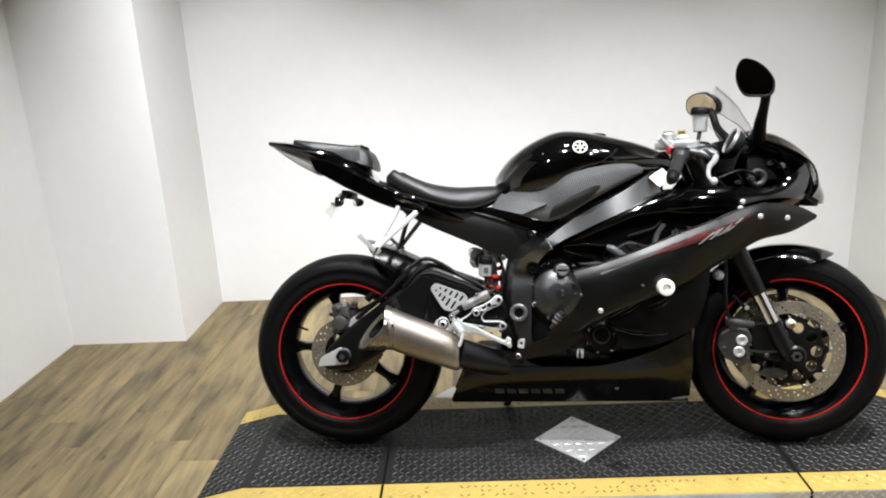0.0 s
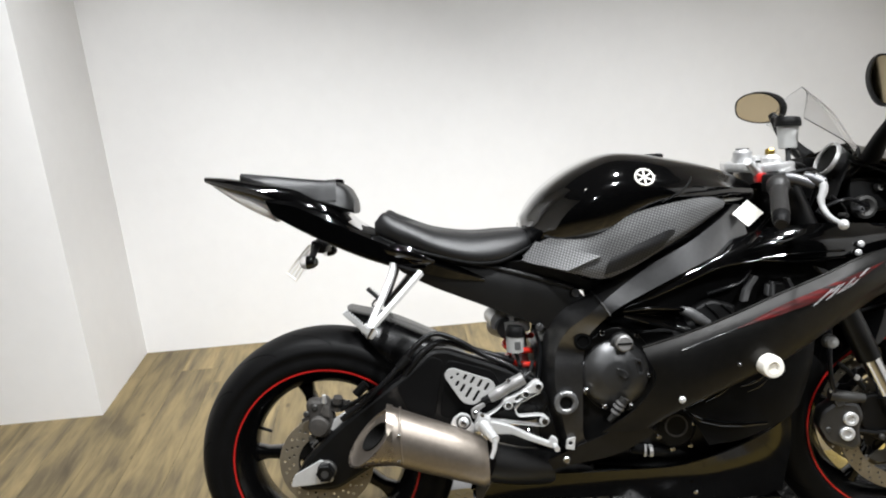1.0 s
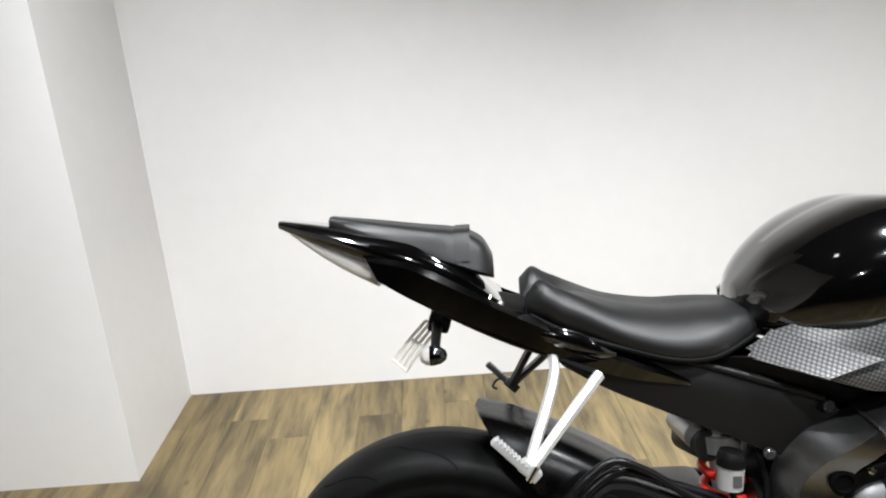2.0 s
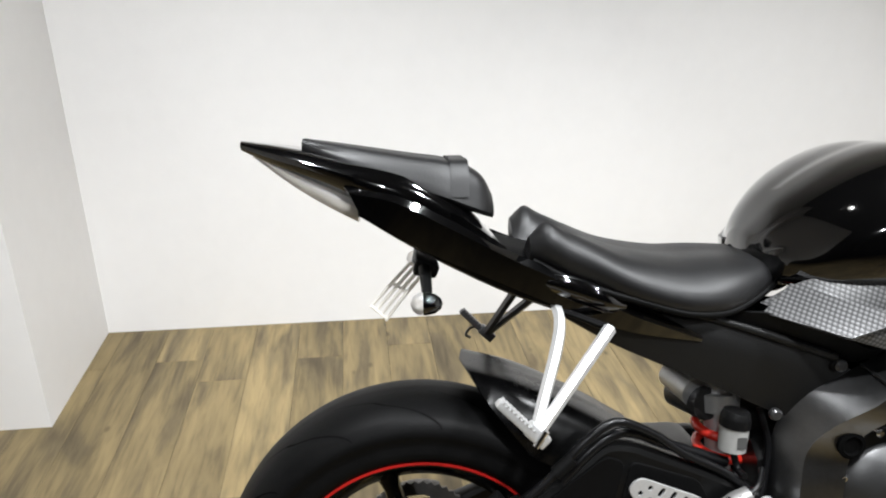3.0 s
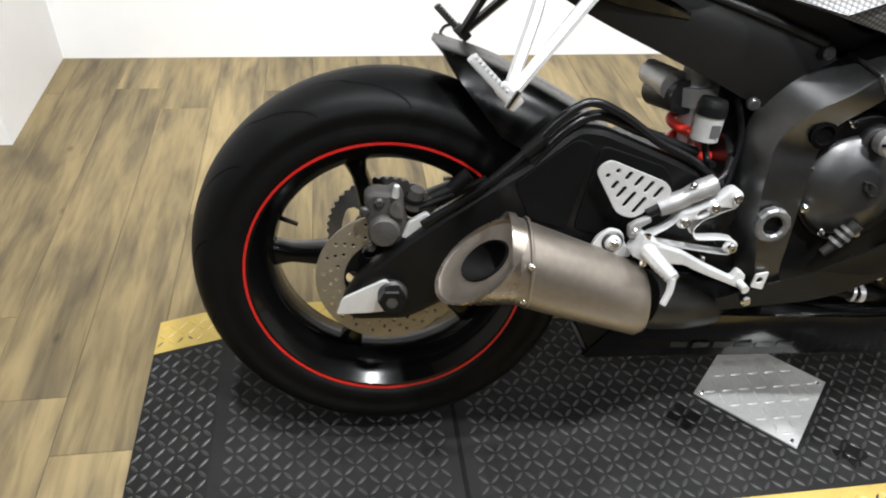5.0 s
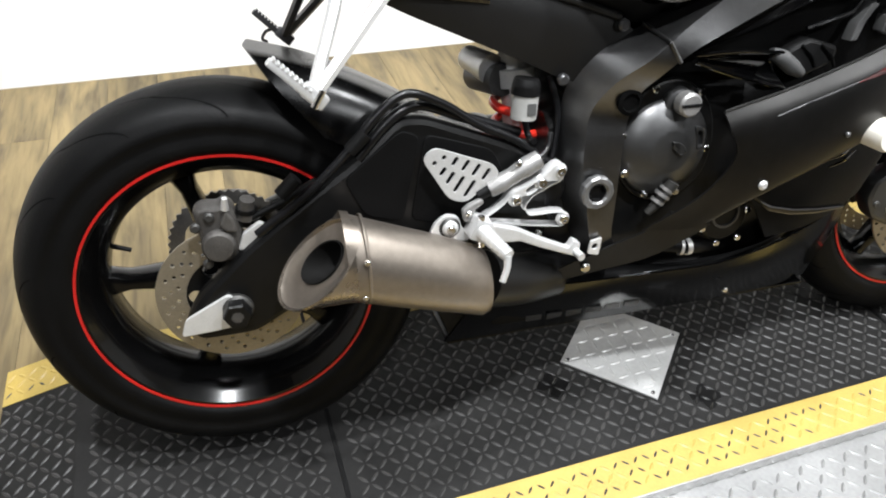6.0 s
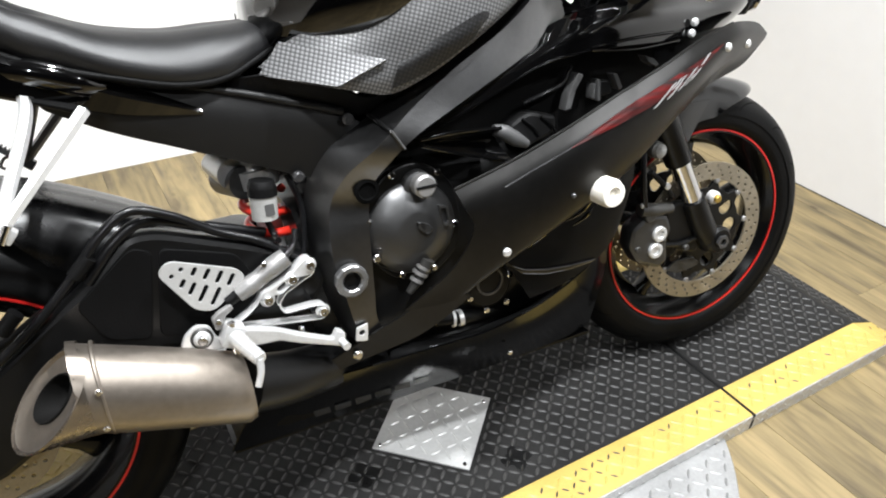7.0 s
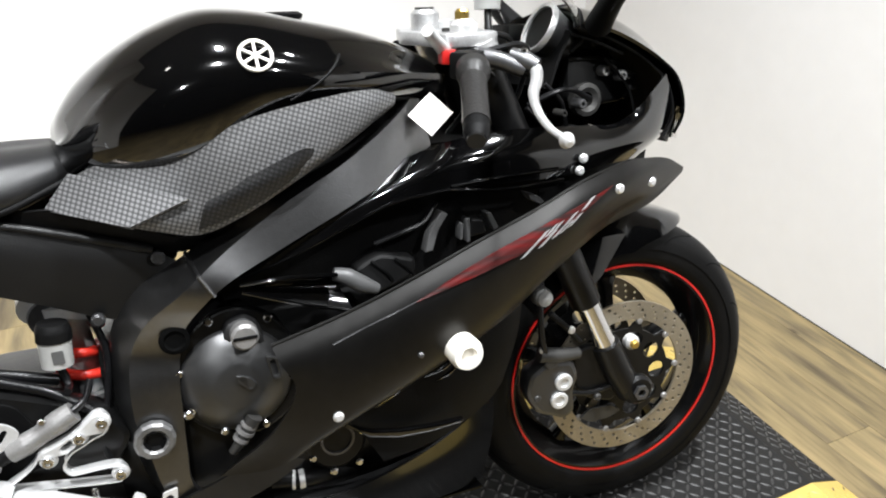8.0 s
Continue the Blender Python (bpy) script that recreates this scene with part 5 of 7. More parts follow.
for k in range(4):
    dx, dz = 0.0075 * k, -0.0028 * k
    part("holder_rib", tube([(-0.008 + dx, -0.028 - 0.004 * k, 0.833 + dz), (-0.04 + dx, -0.031 - 0.004 * k, 0.799 + dz * 1.3), (-0.067 + dx, -0.033 - 0.004 * k, 0.769 + dz * 2)], [0.0026, 0.0026, 0.002], 8), M["white"], brk, "pale plastic holder rib")
for u in (0.0, 0.45, 0.97):
    x, z = -0.008 - 0.059 * u, 0.833 - 0.064 * u
    part("holder_bar", tube([(x, -0.028 - 0.005 * u, z), (x + 0.0225, -0.04 - 0.005 * u, z - 0.0084 * (1 + u))], 0.0024, 8), M["white"], brk)
# passenger footrests
for s in (-1, 1):
    mat, low = (M["silver"], 0.0) if s < 0 else (M["engine"], 0.02)
    hang = part("passenger_hanger", join(tube([(0.19, s * 0.105, 0.785), (0.19, s * 0.13, 0.772), (0.139, s * 0.236, 0.664 - low)], [0.008, 0.0085, 0.0075], 6), tube([(0.253, s * 0.152, 0.765), (0.144, s * 0.237, 0.664 - low)], [0.0088, 0.0075], 6)), mat, bike, "forked alloy passenger footrest hanger")
    part("hanger_lug", tube([(0.2, s * 0.112, 0.779), (0.256, s * 0.148, 0.763)], [0.0045, 0.006], 8), M["matte"], hang, "black upper lug")
    part("pivot_block", moved(box(-0.016, 0.016, -0.009, 0.009, -0.009, 0.009, 0.003), Matrix.Translation((0.139, s * 0.24, 0.66 - low)) @ Matrix.Rotation(radians(43), 4, "Y")), mat, hang)
    part("pivot_pin", tube([(0.137, s * 0.248, 0.648 - low), (0.149, s * 0.248, 0.668 - low)], 0.0048, 10), M["steel"], hang)
    lean = Matrix.Translation((0.101, s * 0.242, 0.695 - low)) @ Matrix.Rotation(radians(45), 4, "Y")
    foot = part("passenger_footrest", moved(box(-0.014, 0.06, -0.0075, 0.0075, -0.0055, 0.004, 0.002), lean), mat, hang, "folded ribbed footrest")
    for k in range(9):
        part("rib", moved(box(-0.0017, 0.0017, -0.0085, 0.0085, 0.0035, 0.007, 0.0007), lean @ Matrix.Translation((-0.01 + k * 0.0066, 0, 0))), mat, hang)
    if s > 0:
        part("hook", tube([(0.118, s * 0.244, 0.672 - low), (0.108, s * 0.247, 0.668 - low), (0.101, s * 0.247, 0.655 - low), (0.109, s * 0.247, 0.65 - low)], 0.0028, 8), mat, hang)

# fuel tank with cap, emblem and grips
def tank_half(w, top, bot):
    return [(0, top), (0.35 * w, top - 0.001), (0.62 * w, top - 0.01), (0.85 * w, top - 0.038), (w, top - 0.075 if top - 0.075 > bot + 0.02 else bot + 0.035), (0.97 * w, bot + 0.02), (0.9 * w, bot), (0, bot - 0.005)]


tank = part("fuel_tank", loft([(0.492, tank_half(0.05, 0.865, 0.815)), (0.505, tank_half(0.09, 0.884, 0.812)), (0.53, tank_half(0.119, 0.915, 0.81)), (0.575, tank_half(0.157, 0.951, 0.815)), (0.63, tank_half(0.182, 0.981, 0.82)), (0.69, tank_half(0.193, 1, 0.835)), (0.75, tank_half(0.197, 0.998, 0.86)), (0.82, tank_half(0.19, 0.984, 0.87)), (0.90, tank_half(0.166, 0.965, 0.872)), (0.97, tank_half(0.134, 0.942, 0.868)), (1.02, tank_half(0.108, 0.918, 0.862))], 26, 64), M["gloss"], bike, "sculpted gloss black fuel tank")
part("airbox", box(0.72, 1.0, -0.1, 0.1, 0.74, 0.87, 0.02), M["matte"], tank, "black airbox under the tank")
part("filler_cap", lathe([(0.0001, -0.004), (0.042, -0.004), (0.044, 0.002), (0.038, 0.006), (0.0001, 0.007)], 32, (0.80, 0, 0.987), "z"), M["matte"], tank, "black fuel filler cap")
gv = np.array([v.co for v in tank.data.vertices])


def on_tank(x, z, lift=0.0015):
    """The near flank of the tank at x, z."""
    sel = gv[gv[:, 1] < -0.02]
    d = np.hypot(sel[:, 0] - x, sel[:, 2] - z)
    i = np.argsort(d)[:14]
    w = np.sqrt(1 / (d[i] + 0.003))
    rows = np.stack([np.ones(14), sel[i, 0] - x, sel[i, 2] - z], 1)
    fit = np.linalg.lstsq(rows * w[:, None], sel[i, 1] * w, rcond=None)[0]
    return (x, float(fit[0]) - lift, z)


part("tank_seam", tube([on_tank(x, z, 0.0003) for x, z in ((0.853, 0.935), (0.845, 0.925), (0.832, 0.914), (0.815, 0.903), (0.797, 0.893), (0.78, 0.885))], 0.0022, 6, 30), M["matte"], tank)
EX, EZ, ER = 0.744, 0.941, 0.0195
EY, EGX, EGZ = on_tank(EX, EZ)[1], (on_tank(EX + 0.02, EZ)[1] - on_tank(EX - 0.02, EZ)[1]) / 0.04, (on_tank(EX, EZ + 0.015)[1] - on_tank(EX, EZ - 0.02)[1]) / 0.035


def on_badge(r, a):
    dx, dz = r * ER * math.cos(a), r * ER * 0.86 * math.sin(a)
    return (EX + dx, EY + EGX * dx + EGZ * dz - 0.0003, EZ + dz)


badge = part("tank_badge", tube([on_badge(1, a) for a in np.linspace(0, 2 * math.pi, 49)], 0.0022, 8, 80), M["white"], tank, "round white metal badge")
for k in range(3):
    a = radians(30 + 60 * k)
    part("badge_bar", tube([on_badge(-0.97, a), on_badge(0, a), on_badge(0.97, a)], 0.0019, 8, 12), M["white"], badge)
cov = [[(0.484, 0.100, 0.781), (0.535, 0.121, 0.817), (0.627, 0.158, 0.829), (0.728, 0.196, 0.869), (0.816, 0.201, 0.886), (0.877, 0.174, 0.889), (0.925, 0.143, 0.885)], [(0.512, 0.131, 0.772), (0.56, 0.150, 0.79), (0.64, 0.173, 0.8), (0.715, 0.200, 0.828), (0.8, 0.208, 0.852), (0.87, 0.185, 0.868), (0.93, 0.144, 0.877)], [(0.545, 0.155, 0.757), (0.6, 0.172, 0.75), (0.66, 0.180, 0.752), (0.71, 0.196, 0.77), (0.78, 0.208, 0.8), (0.85, 0.190, 0.832), (0.93, 0.144, 0.868)], [(0.56, 0.156, 0.75), (0.6, 0.166, 0.738), (0.65, 0.170, 0.727), (0.7, 0.182, 0.744), (0.762, 0.199, 0.78), (0.841, 0.185, 0.82), (0.928, 0.141, 0.862)]]
geo = skin(cov, 60, 24, 0.004)
facet = skin([[(0.512, 0.125, 0.814), (0.643, 0.188, 0.778)], [(0.478, 0.12, 0.772), (0.572, 0.177, 0.75)]], 10, 6, 0.008)
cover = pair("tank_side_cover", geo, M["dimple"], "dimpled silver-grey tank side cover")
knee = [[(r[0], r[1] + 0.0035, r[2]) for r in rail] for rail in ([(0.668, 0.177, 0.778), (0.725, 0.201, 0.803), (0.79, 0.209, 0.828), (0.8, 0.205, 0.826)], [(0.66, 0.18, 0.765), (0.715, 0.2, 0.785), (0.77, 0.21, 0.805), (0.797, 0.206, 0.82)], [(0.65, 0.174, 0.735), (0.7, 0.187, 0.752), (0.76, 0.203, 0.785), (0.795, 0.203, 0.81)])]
part("cover_facet", facet, M["dimple_light"], cover, "dimpled facet, lighter than the cover")
part("cover_facet", mirrored(facet), M["dimple_light"], cover, "dimpled facet, lighter than the cover")
part("knee_pad", skin(knee, 24, 10, 0.004), M["dimple_dark"], cover, "dimpled knee panel, darker than the cover")

# grey side fairing with decals, bolts and crash protectors
FR = [[(0.714, 0.224, 0.582), (0.81, 0.23, 0.608), (0.905, 0.239, 0.643), (1, 0.242, 0.68), (1.097, 0.245, 0.716), (1.165, 0.243, 0.743), (1.25, 0.232, 0.762), (1.3, 0.213, 0.759), (1.36, 0.189, 0.748), (1.412, 0.165, 0.724)],
      [(0.722, 0.235, 0.558), (0.82, 0.244, 0.585), (0.915, 0.255, 0.618), (1.01, 0.259, 0.652), (1.1, 0.26, 0.685), (1.175, 0.254, 0.714), (1.26, 0.236, 0.741), (1.31, 0.215, 0.741), (1.362, 0.19, 0.733), (1.413, 0.164, 0.722)],
      [(0.737, 0.237, 0.524), (0.82, 0.25, 0.53), (0.92, 0.257, 0.55), (1.01, 0.253, 0.582), (1.09, 0.247, 0.62), (1.165, 0.238, 0.66), (1.24, 0.224, 0.695), (1.3, 0.205, 0.701), (1.355, 0.185, 0.707), (1.413, 0.163, 0.718)],
      [(0.71, 0.228, 0.467), (0.79, 0.241, 0.466), (0.86, 0.243, 0.482), (0.95, 0.237, 0.512), (1.05, 0.228, 0.555), (1.13, 0.22, 0.605), (1.2, 0.212, 0.65), (1.26, 0.201, 0.677), (1.335, 0.185, 0.688), (1.412, 0.162, 0.715)],
      [(0.628, 0.19, 0.39), (0.71, 0.217, 0.4), (0.79, 0.223, 0.446), (0.868, 0.225, 0.49), (0.95, 0.218, 0.512), (1.08, 0.209, 0.565), (1.17, 0.201, 0.615), (1.24, 0.196, 0.655), (1.335, 0.183, 0.678), (1.412, 0.161, 0.713)]]
g = skin_points(FR, 64, 26)
geo = thicken(g, 0.004)
fair = part("side_fairing", geo, M["grey"], bike, "satin dark grey side fairing with red streak")
part("side_fairing", mirrored(geo), M["grey"], bike, "satin dark grey fairing on the far side")
FP = g.reshape(-1, 3)


def on_fairing(x, z, lift=0.0012):
    d = np.hypot(FP[:, 0] - x, FP[:, 2] - z)
    i = np.argsort(d)[:6]
    w = 1 / (d[i] ** 2 + 1e-6)
    return (x, float((FP[i, 1] * w).sum() / w.sum()) - lift, z)


def decal(top, bot, n=24, m=6, lift=0.0012):
    """A thin film that follows the fairing between two edges of (x, z)."""
    a, b = cr(top, n), cr(bot, n)
    grid = np.array([[on_fairing(*(p + (q - p) * u), lift) for u in np.linspace(0, 1, m)] for p, q in zip(a, b)])
    return thicken(grid, 0.0008)


part("streak", decal([(0.905, 0.617), (1.0, 0.66), (1.1, 0.696), (1.215, 0.734)], [(0.9055, 0.6165), (1.005, 0.644), (1.11, 0.678), (1.2155, 0.7335)], 60, 8, 0.003), M["red_mark"], fair, "faded red streak")
for u, h0, h1, wd in ((0.0, -0.1, 1.0, 0.006), (0.014, 0.55, 1.05, 0.005), (0.026, 0.45, 1.0, 0.005), (0.03, -0.1, 0.55, 0.006), (0.05, 0.0, 1.0, 0.006), (0.064, 0.0, 0.5, 0.005), (0.076, 0.05, 0.6, 0.005), (0.07, 0.85, 1.35, 0.006)):
    p = np.array((1.06 + u * 0.93, 0.656 + u * 0.36))
    up = np.array((0.037, 0.03))
    lo, hi, run = p + up * h0, p + up * h1, np.array((0.93, 0.36)) * wd * 1.4
    part("mark", decal([lo, hi], [lo + run, hi + run], 8, 4, 0.0036), M["silver_mark"], fair, "slanted silver bar")
part("pinstripe", decal([(0.79, 0.575), (0.96, 0.637)], [(0.7905, 0.5735), (0.96, 0.6358)], 20, 3), M["grey_mark"], fair)
edge_top = [(x, -w - 0.0005, z + 0.0005) for x, w, z in FR[0][:7]]
part("fairing_lip", tube(edge_top, 0.0022, 8, 60), M["grey"], fair)
for x, z in ((0.788, 0.468), (1.23, 0.726), (1.315, 0.719), (0.905, 0.54)):
    y = on_fairing(x, z)[1]
    part("bolt", knob(x, y, z, 0.0075 if x != 0.905 else 0.004, 0.005, 16, 0.4), M["silver"] if x != 0.905 else M["engine"], fair)
slider = part("crash_protector", lathe([(0.0001, 0.03), (0.023, 0.03), (0.024, -0.012), (0.021, -0.02), (0.012, -0.021), (0.010, -0.012), (0.0001, -0.012)], 32, (0.966, -0.262, 0.535)), M["white"], bike, "white nylon crash protector")
part("protector_stem", tube([(0.966, -0.235, 0.535), (0.966, -0.12, 0.535)], 0.011, 12), M["steel"], slider)
ind = part("front_indicator_plug", lathe([(0.0001, 0.01), (0.01, 0.01), (0.0145, 0.0), (0.0125, -0.01), (0.0001, -0.0135)], 24, (1.13, -0.195, 0.559)), M["clear_lens"], bike, "clear round front indicator")
part("plug_ring", lathe([(0.0115, 0.012), (0.0158, 0.01), (0.0152, -0.003), (0.0115, -0.002)], 24, (1.13, -0.195, 0.559)), M["cast"], ind)
geo = skin([[(0.47, 0.13, 0.291), (0.522, 0.15, 0.324), (0.581, 0.168, 0.356), (0.647, 0.182, 0.388), (0.675, 0.188, 0.416)], [(0.477, 0.133, 0.282), (0.569, 0.158, 0.31), (0.658, 0.174, 0.332), (0.721, 0.186, 0.366), (0.745, 0.194, 0.386)]], 24, 6, 0.004)
low = pair("fairing_tongue", geo, M["grey"], "grey lower fairing tongue")
bolts([(0.55, 0.16, 0.322)], 0.0085, 0.006, M["steel"], low)

# black upper fairing, inner panels, air duct and vanes
UP = [[(0.68, 0.145, 0.665), (0.745, 0.15, 0.698), (0.86, 0.15, 0.752), (0.935, 0.155, 0.79), (1, 0.162, 0.808), (1.08, 0.168, 0.816), (1.17, 0.168, 0.813), (1.24, 0.162, 0.808), (1.285, 0.153, 0.806), (1.325, 0.153, 0.823), (1.362, 0.146, 0.846), (1.402, 0.135, 0.873)],
      [(0.684, 0.154, 0.664), (0.75, 0.162, 0.696), (0.855, 0.166, 0.745), (0.935, 0.172, 0.78), (1, 0.178, 0.797), (1.08, 0.183, 0.803), (1.17, 0.182, 0.799), (1.25, 0.174, 0.798), (1.31, 0.17, 0.806), (1.365, 0.156, 0.822), (1.415, 0.135, 0.836)],
      [(0.688, 0.16, 0.664), (0.755, 0.172, 0.694), (0.85, 0.18, 0.738), (0.935, 0.186, 0.77), (1, 0.19, 0.786), (1.04, 0.192, 0.79), (1.1, 0.194, 0.79), (1.18, 0.191, 0.785), (1.25, 0.183, 0.786), (1.31, 0.178, 0.787), (1.365, 0.161, 0.787), (1.41, 0.135, 0.789)],
      [(0.692, 0.166, 0.658), (0.767, 0.182, 0.686), (0.839, 0.187, 0.715), (0.9, 0.191, 0.738), (0.985, 0.196, 0.748), (1.06, 0.2, 0.747), (1.13, 0.2, 0.745), (1.2, 0.194, 0.747), (1.25, 0.178, 0.748), (1.3, 0.161, 0.747), (1.33, 0.146, 0.745), (1.352, 0.13, 0.744)]]
UP = [[(x - 0.009 * min(1, max(0, (x - 1.3) / 0.1)), w, z) for x, w, z in rail] for rail in UP]
geo = skin(UP, 60, 16, 0.004)
upper = pair("upper_fairing", geo, M["gloss"], "gloss black upper side fairing")
bolts([(0.72, 0.178, 0.69), (1.196, 0.2, 0.768), (1.19, 0.2, 0.75)], 0.007, 0.006, M["silver"], upper)
geo = skin([[(0.69, 0.172, 0.651), (0.745, 0.188, 0.656), (0.815, 0.198, 0.652)], [(0.70, 0.166, 0.645), (0.75, 0.168, 0.641), (0.82, 0.168, 0.632)], [(0.692, 0.172, 0.642), (0.75, 0.186, 0.622), (0.832, 0.2, 0.598)]], 30, 12, 0.004)
pair("fairing_nib", geo, M["gloss"], "gloss black pointed fairing piece")
geo = skin([[(0.66, 0.12, 0.66), (0.8, 0.13, 0.71), (0.95, 0.14, 0.76), (1.1, 0.14, 0.77), (1.25, 0.13, 0.77)], [(0.68, 0.12, 0.58), (0.8, 0.13, 0.56), (0.95, 0.14, 0.58), (1.1, 0.14, 0.64), (1.25, 0.13, 0.70)]], 30, 8, 0.004)
pair("inner_panel", geo, M["matte"], "matte black inner fairing panel")
duct = part("air_duct", plate(rounded([(0.845, 0.645), (0.862, 0.655), (0.885, 0.663), (0.938, 0.648), (0.935, 0.622), (0.88, 0.604)], 0.008), -0.152, 0.034, (), 0.006), M["plastic"], bike, "grey plastic air duct")
part("duct_mouth", tube([(0.815, -0.172, 0.646), (0.832, -0.174, 0.64), (0.852, -0.174, 0.626), (0.876, -0.17, 0.612)], [0.009, 0.0125, 0.0125, 0.008], 16), M["pale"], duct, "pale grey duct lip")
for x, z in ((0.87, 0.642), (0.905, 0.64)):
    part("duct_rib", tube([(x, -0.17, z + 0.012), (x + 0.02, -0.172, z - 0.006), (x + 0.03, -0.17, z - 0.022)], 0.0025, 8), M["matte"], duct)
for outline in ([(0.95, 0.655), (0.957, 0.68), (0.977, 0.712), (0.988, 0.707), (0.972, 0.685), (0.962, 0.656)], [(1.005, 0.665), (1.0075, 0.69), (1.012, 0.69), (1.01, 0.665)], [(1.016, 0.66), (1.016, 0.695), (1.022, 0.696), (1.022, 0.66)], [(1.048, 0.70), (1.056, 0.70), (1.068, 0.675), (1.06, 0.672)], [(1.115, 0.722), (1.135, 0.714), (1.146, 0.704), (1.14, 0.70), (1.122, 0.71)]):
    part("vane", plate(rounded(outline, 0.002), -0.165, 0.02, (), 0.0015), M["pale"], duct)
part("vane_box", plate(rounded([(1.024, 0.664), (1.026, 0.692), (1.046, 0.69), (1.052, 0.668)], 0.004), -0.158, 0.02, (), 0.003), M["plastic"], duct)
part("duct_cable", tube([(0.88, -0.16, 0.676), (0.92, -0.166, 0.688), (0.955, -0.162, 0.698), (0.98, -0.15, 0.72)], 0.004, 8), M["hose"], duct)
for path in ([(0.69, -0.173, 0.652), (0.745, -0.189, 0.657), (0.815, -0.199, 0.653)], [(0.692, -0.173, 0.642), (0.75, -0.187, 0.622), (0.832, -0.201, 0.598)], [(0.692, -0.167, 0.658), (0.767, -0.183, 0.686), (0.839, -0.188, 0.715), (0.90, -0.192, 0.738), (0.985, -0.197, 0.748)], [(0.985, -0.199, 0.752), (1.06, -0.204, 0.757), (1.16, -0.204, 0.757)], [(0.985, -0.2, 0.748), (1.06, -0.205, 0.74), (1.16, -0.205, 0.742)]):
    part("edge_lip", tube(path, 0.0022, 8), M["gloss"], upper)
# nose with its cockpit opening
NC = [[(1.285, 0, 0.982), (1.346, 0, 0.959), (1.403, 0, 0.92), (1.438, 0, 0.884), (1.457, 0, 0.849), (1.467, 0, 0.81), (1.48, 0, 0.775), (1.482, 0, 0.752)], [(1.272, 0.064, 0.975), (1.332, 0.066, 0.959), (1.389, 0.07, 0.925), (1.424, 0.071, 0.89), (1.444, 0.071, 0.853), (1.454, 0.071, 0.81), (1.466, 0.071, 0.776), (1.464, 0.071, 0.755)], [(1.245, 0.121, 0.956), (1.296, 0.122, 0.942), (1.345, 0.125, 0.919), (1.383, 0.13, 0.894), (1.41, 0.136, 0.868), (1.42, 0.142, 0.835), (1.42, 0.143, 0.805), (1.405, 0.142, 0.778)]]
n1 = skin_points(NC, 48, 14)
n2 = n1[:, ::-1].copy()
n2[:, :, 1] *= -1
nose = part("nose_fairing", thicken(np.concatenate([n2[:, :-1], n1], axis=1), -0.005), M["gloss"], bike, "gloss black pointed nose fairing")
LN = [[(x - 0.012, w * 0.94, z - 0.006) for x, w, z in rail] for rail in NC]
l1 = skin_points(LN, 30, 10)
l2 = l1[:, ::-1].copy()
l2[:, :, 1] *= -1
part("nose_liner", thicken(np.concatenate([l2[:, :-1], l1], axis=1), -0.003), M["matte"], nose, "matte black lining inside the nose")
geo = skin([[(1.14, 0.165, 0.79), (1.22, 0.155, 0.79), (1.3, 0.13, 0.79), (1.4, 0.09, 0.785)], [(1.14, 0.17, 0.69), (1.22, 0.165, 0.70), (1.3, 0.14, 0.70), (1.38, 0.1, 0.705)]], 16, 6, 0.003)
pair("chin_panel", geo, M["matte"], "matte black panel under the nose")
part("dash_panel", skin([[(1.235, 0.105, 0.94), (1.28, 0.11, 0.925), (1.33, 0.105, 0.905)], [(1.235, 0.0, 0.952), (1.29, 0.0, 0.94), (1.36, 0.0, 0.92)], [(1.235, -0.105, 0.94), (1.28, -0.11, 0.925), (1.33, -0.105, 0.905)]], 12, 14, 0.004), M["matte"], nose, "matte black dash shelf")
part("lamp_back", skin([[(1.30, 0.095, 0.90), (1.345, 0.1, 0.85), (1.36, 0.105, 0.78)], [(1.36, 0.0, 0.91), (1.40, 0.0, 0.85), (1.41, 0.0, 0.78)], [(1.30, -0.095, 0.90), (1.345, -0.1, 0.85), (1.36, -0.105, 0.78)]], 12, 14, 0.004), M["matte"], nose)
housing = part("lamp_housing", plate(rounded([(1.25, 0.904), (1.332, 0.898), (1.366, 0.88), (1.376, 0.862), (1.362, 0.83), (1.316, 0.825), (1.25, 0.836)], 0.012), -0.055, 0.03, (), 0.006), M["plastic"], nose, "dark plastic lamp housing")
part("housing_rib", tube([(1.25, -0.071, 0.903), (1.332, -0.071, 0.896), (1.363, -0.071, 0.879), (1.372, -0.071, 0.862), (1.359, -0.071, 0.832)], 0.003, 8), M["plastic"], housing)
part("connector", box(1.368, 1.384, -0.074, -0.056, 0.845, 0.872, 0.003), M["plastic"], housing)
part("adjuster_wheel", lathe([(0.012, 0.012), (0.027, 0.012), (0.027, -0.004), (0.02, -0.006), (0.012, -0.002)], 14, (1.276, -0.084, 0.838)), M["cast"], housing, "grey adjuster wheel", sharp=20)
part("brace", tube([(1.248, -0.08, 0.914), (1.272, -0.08, 0.934)], 0.004, 8), M["plastic"], nose)
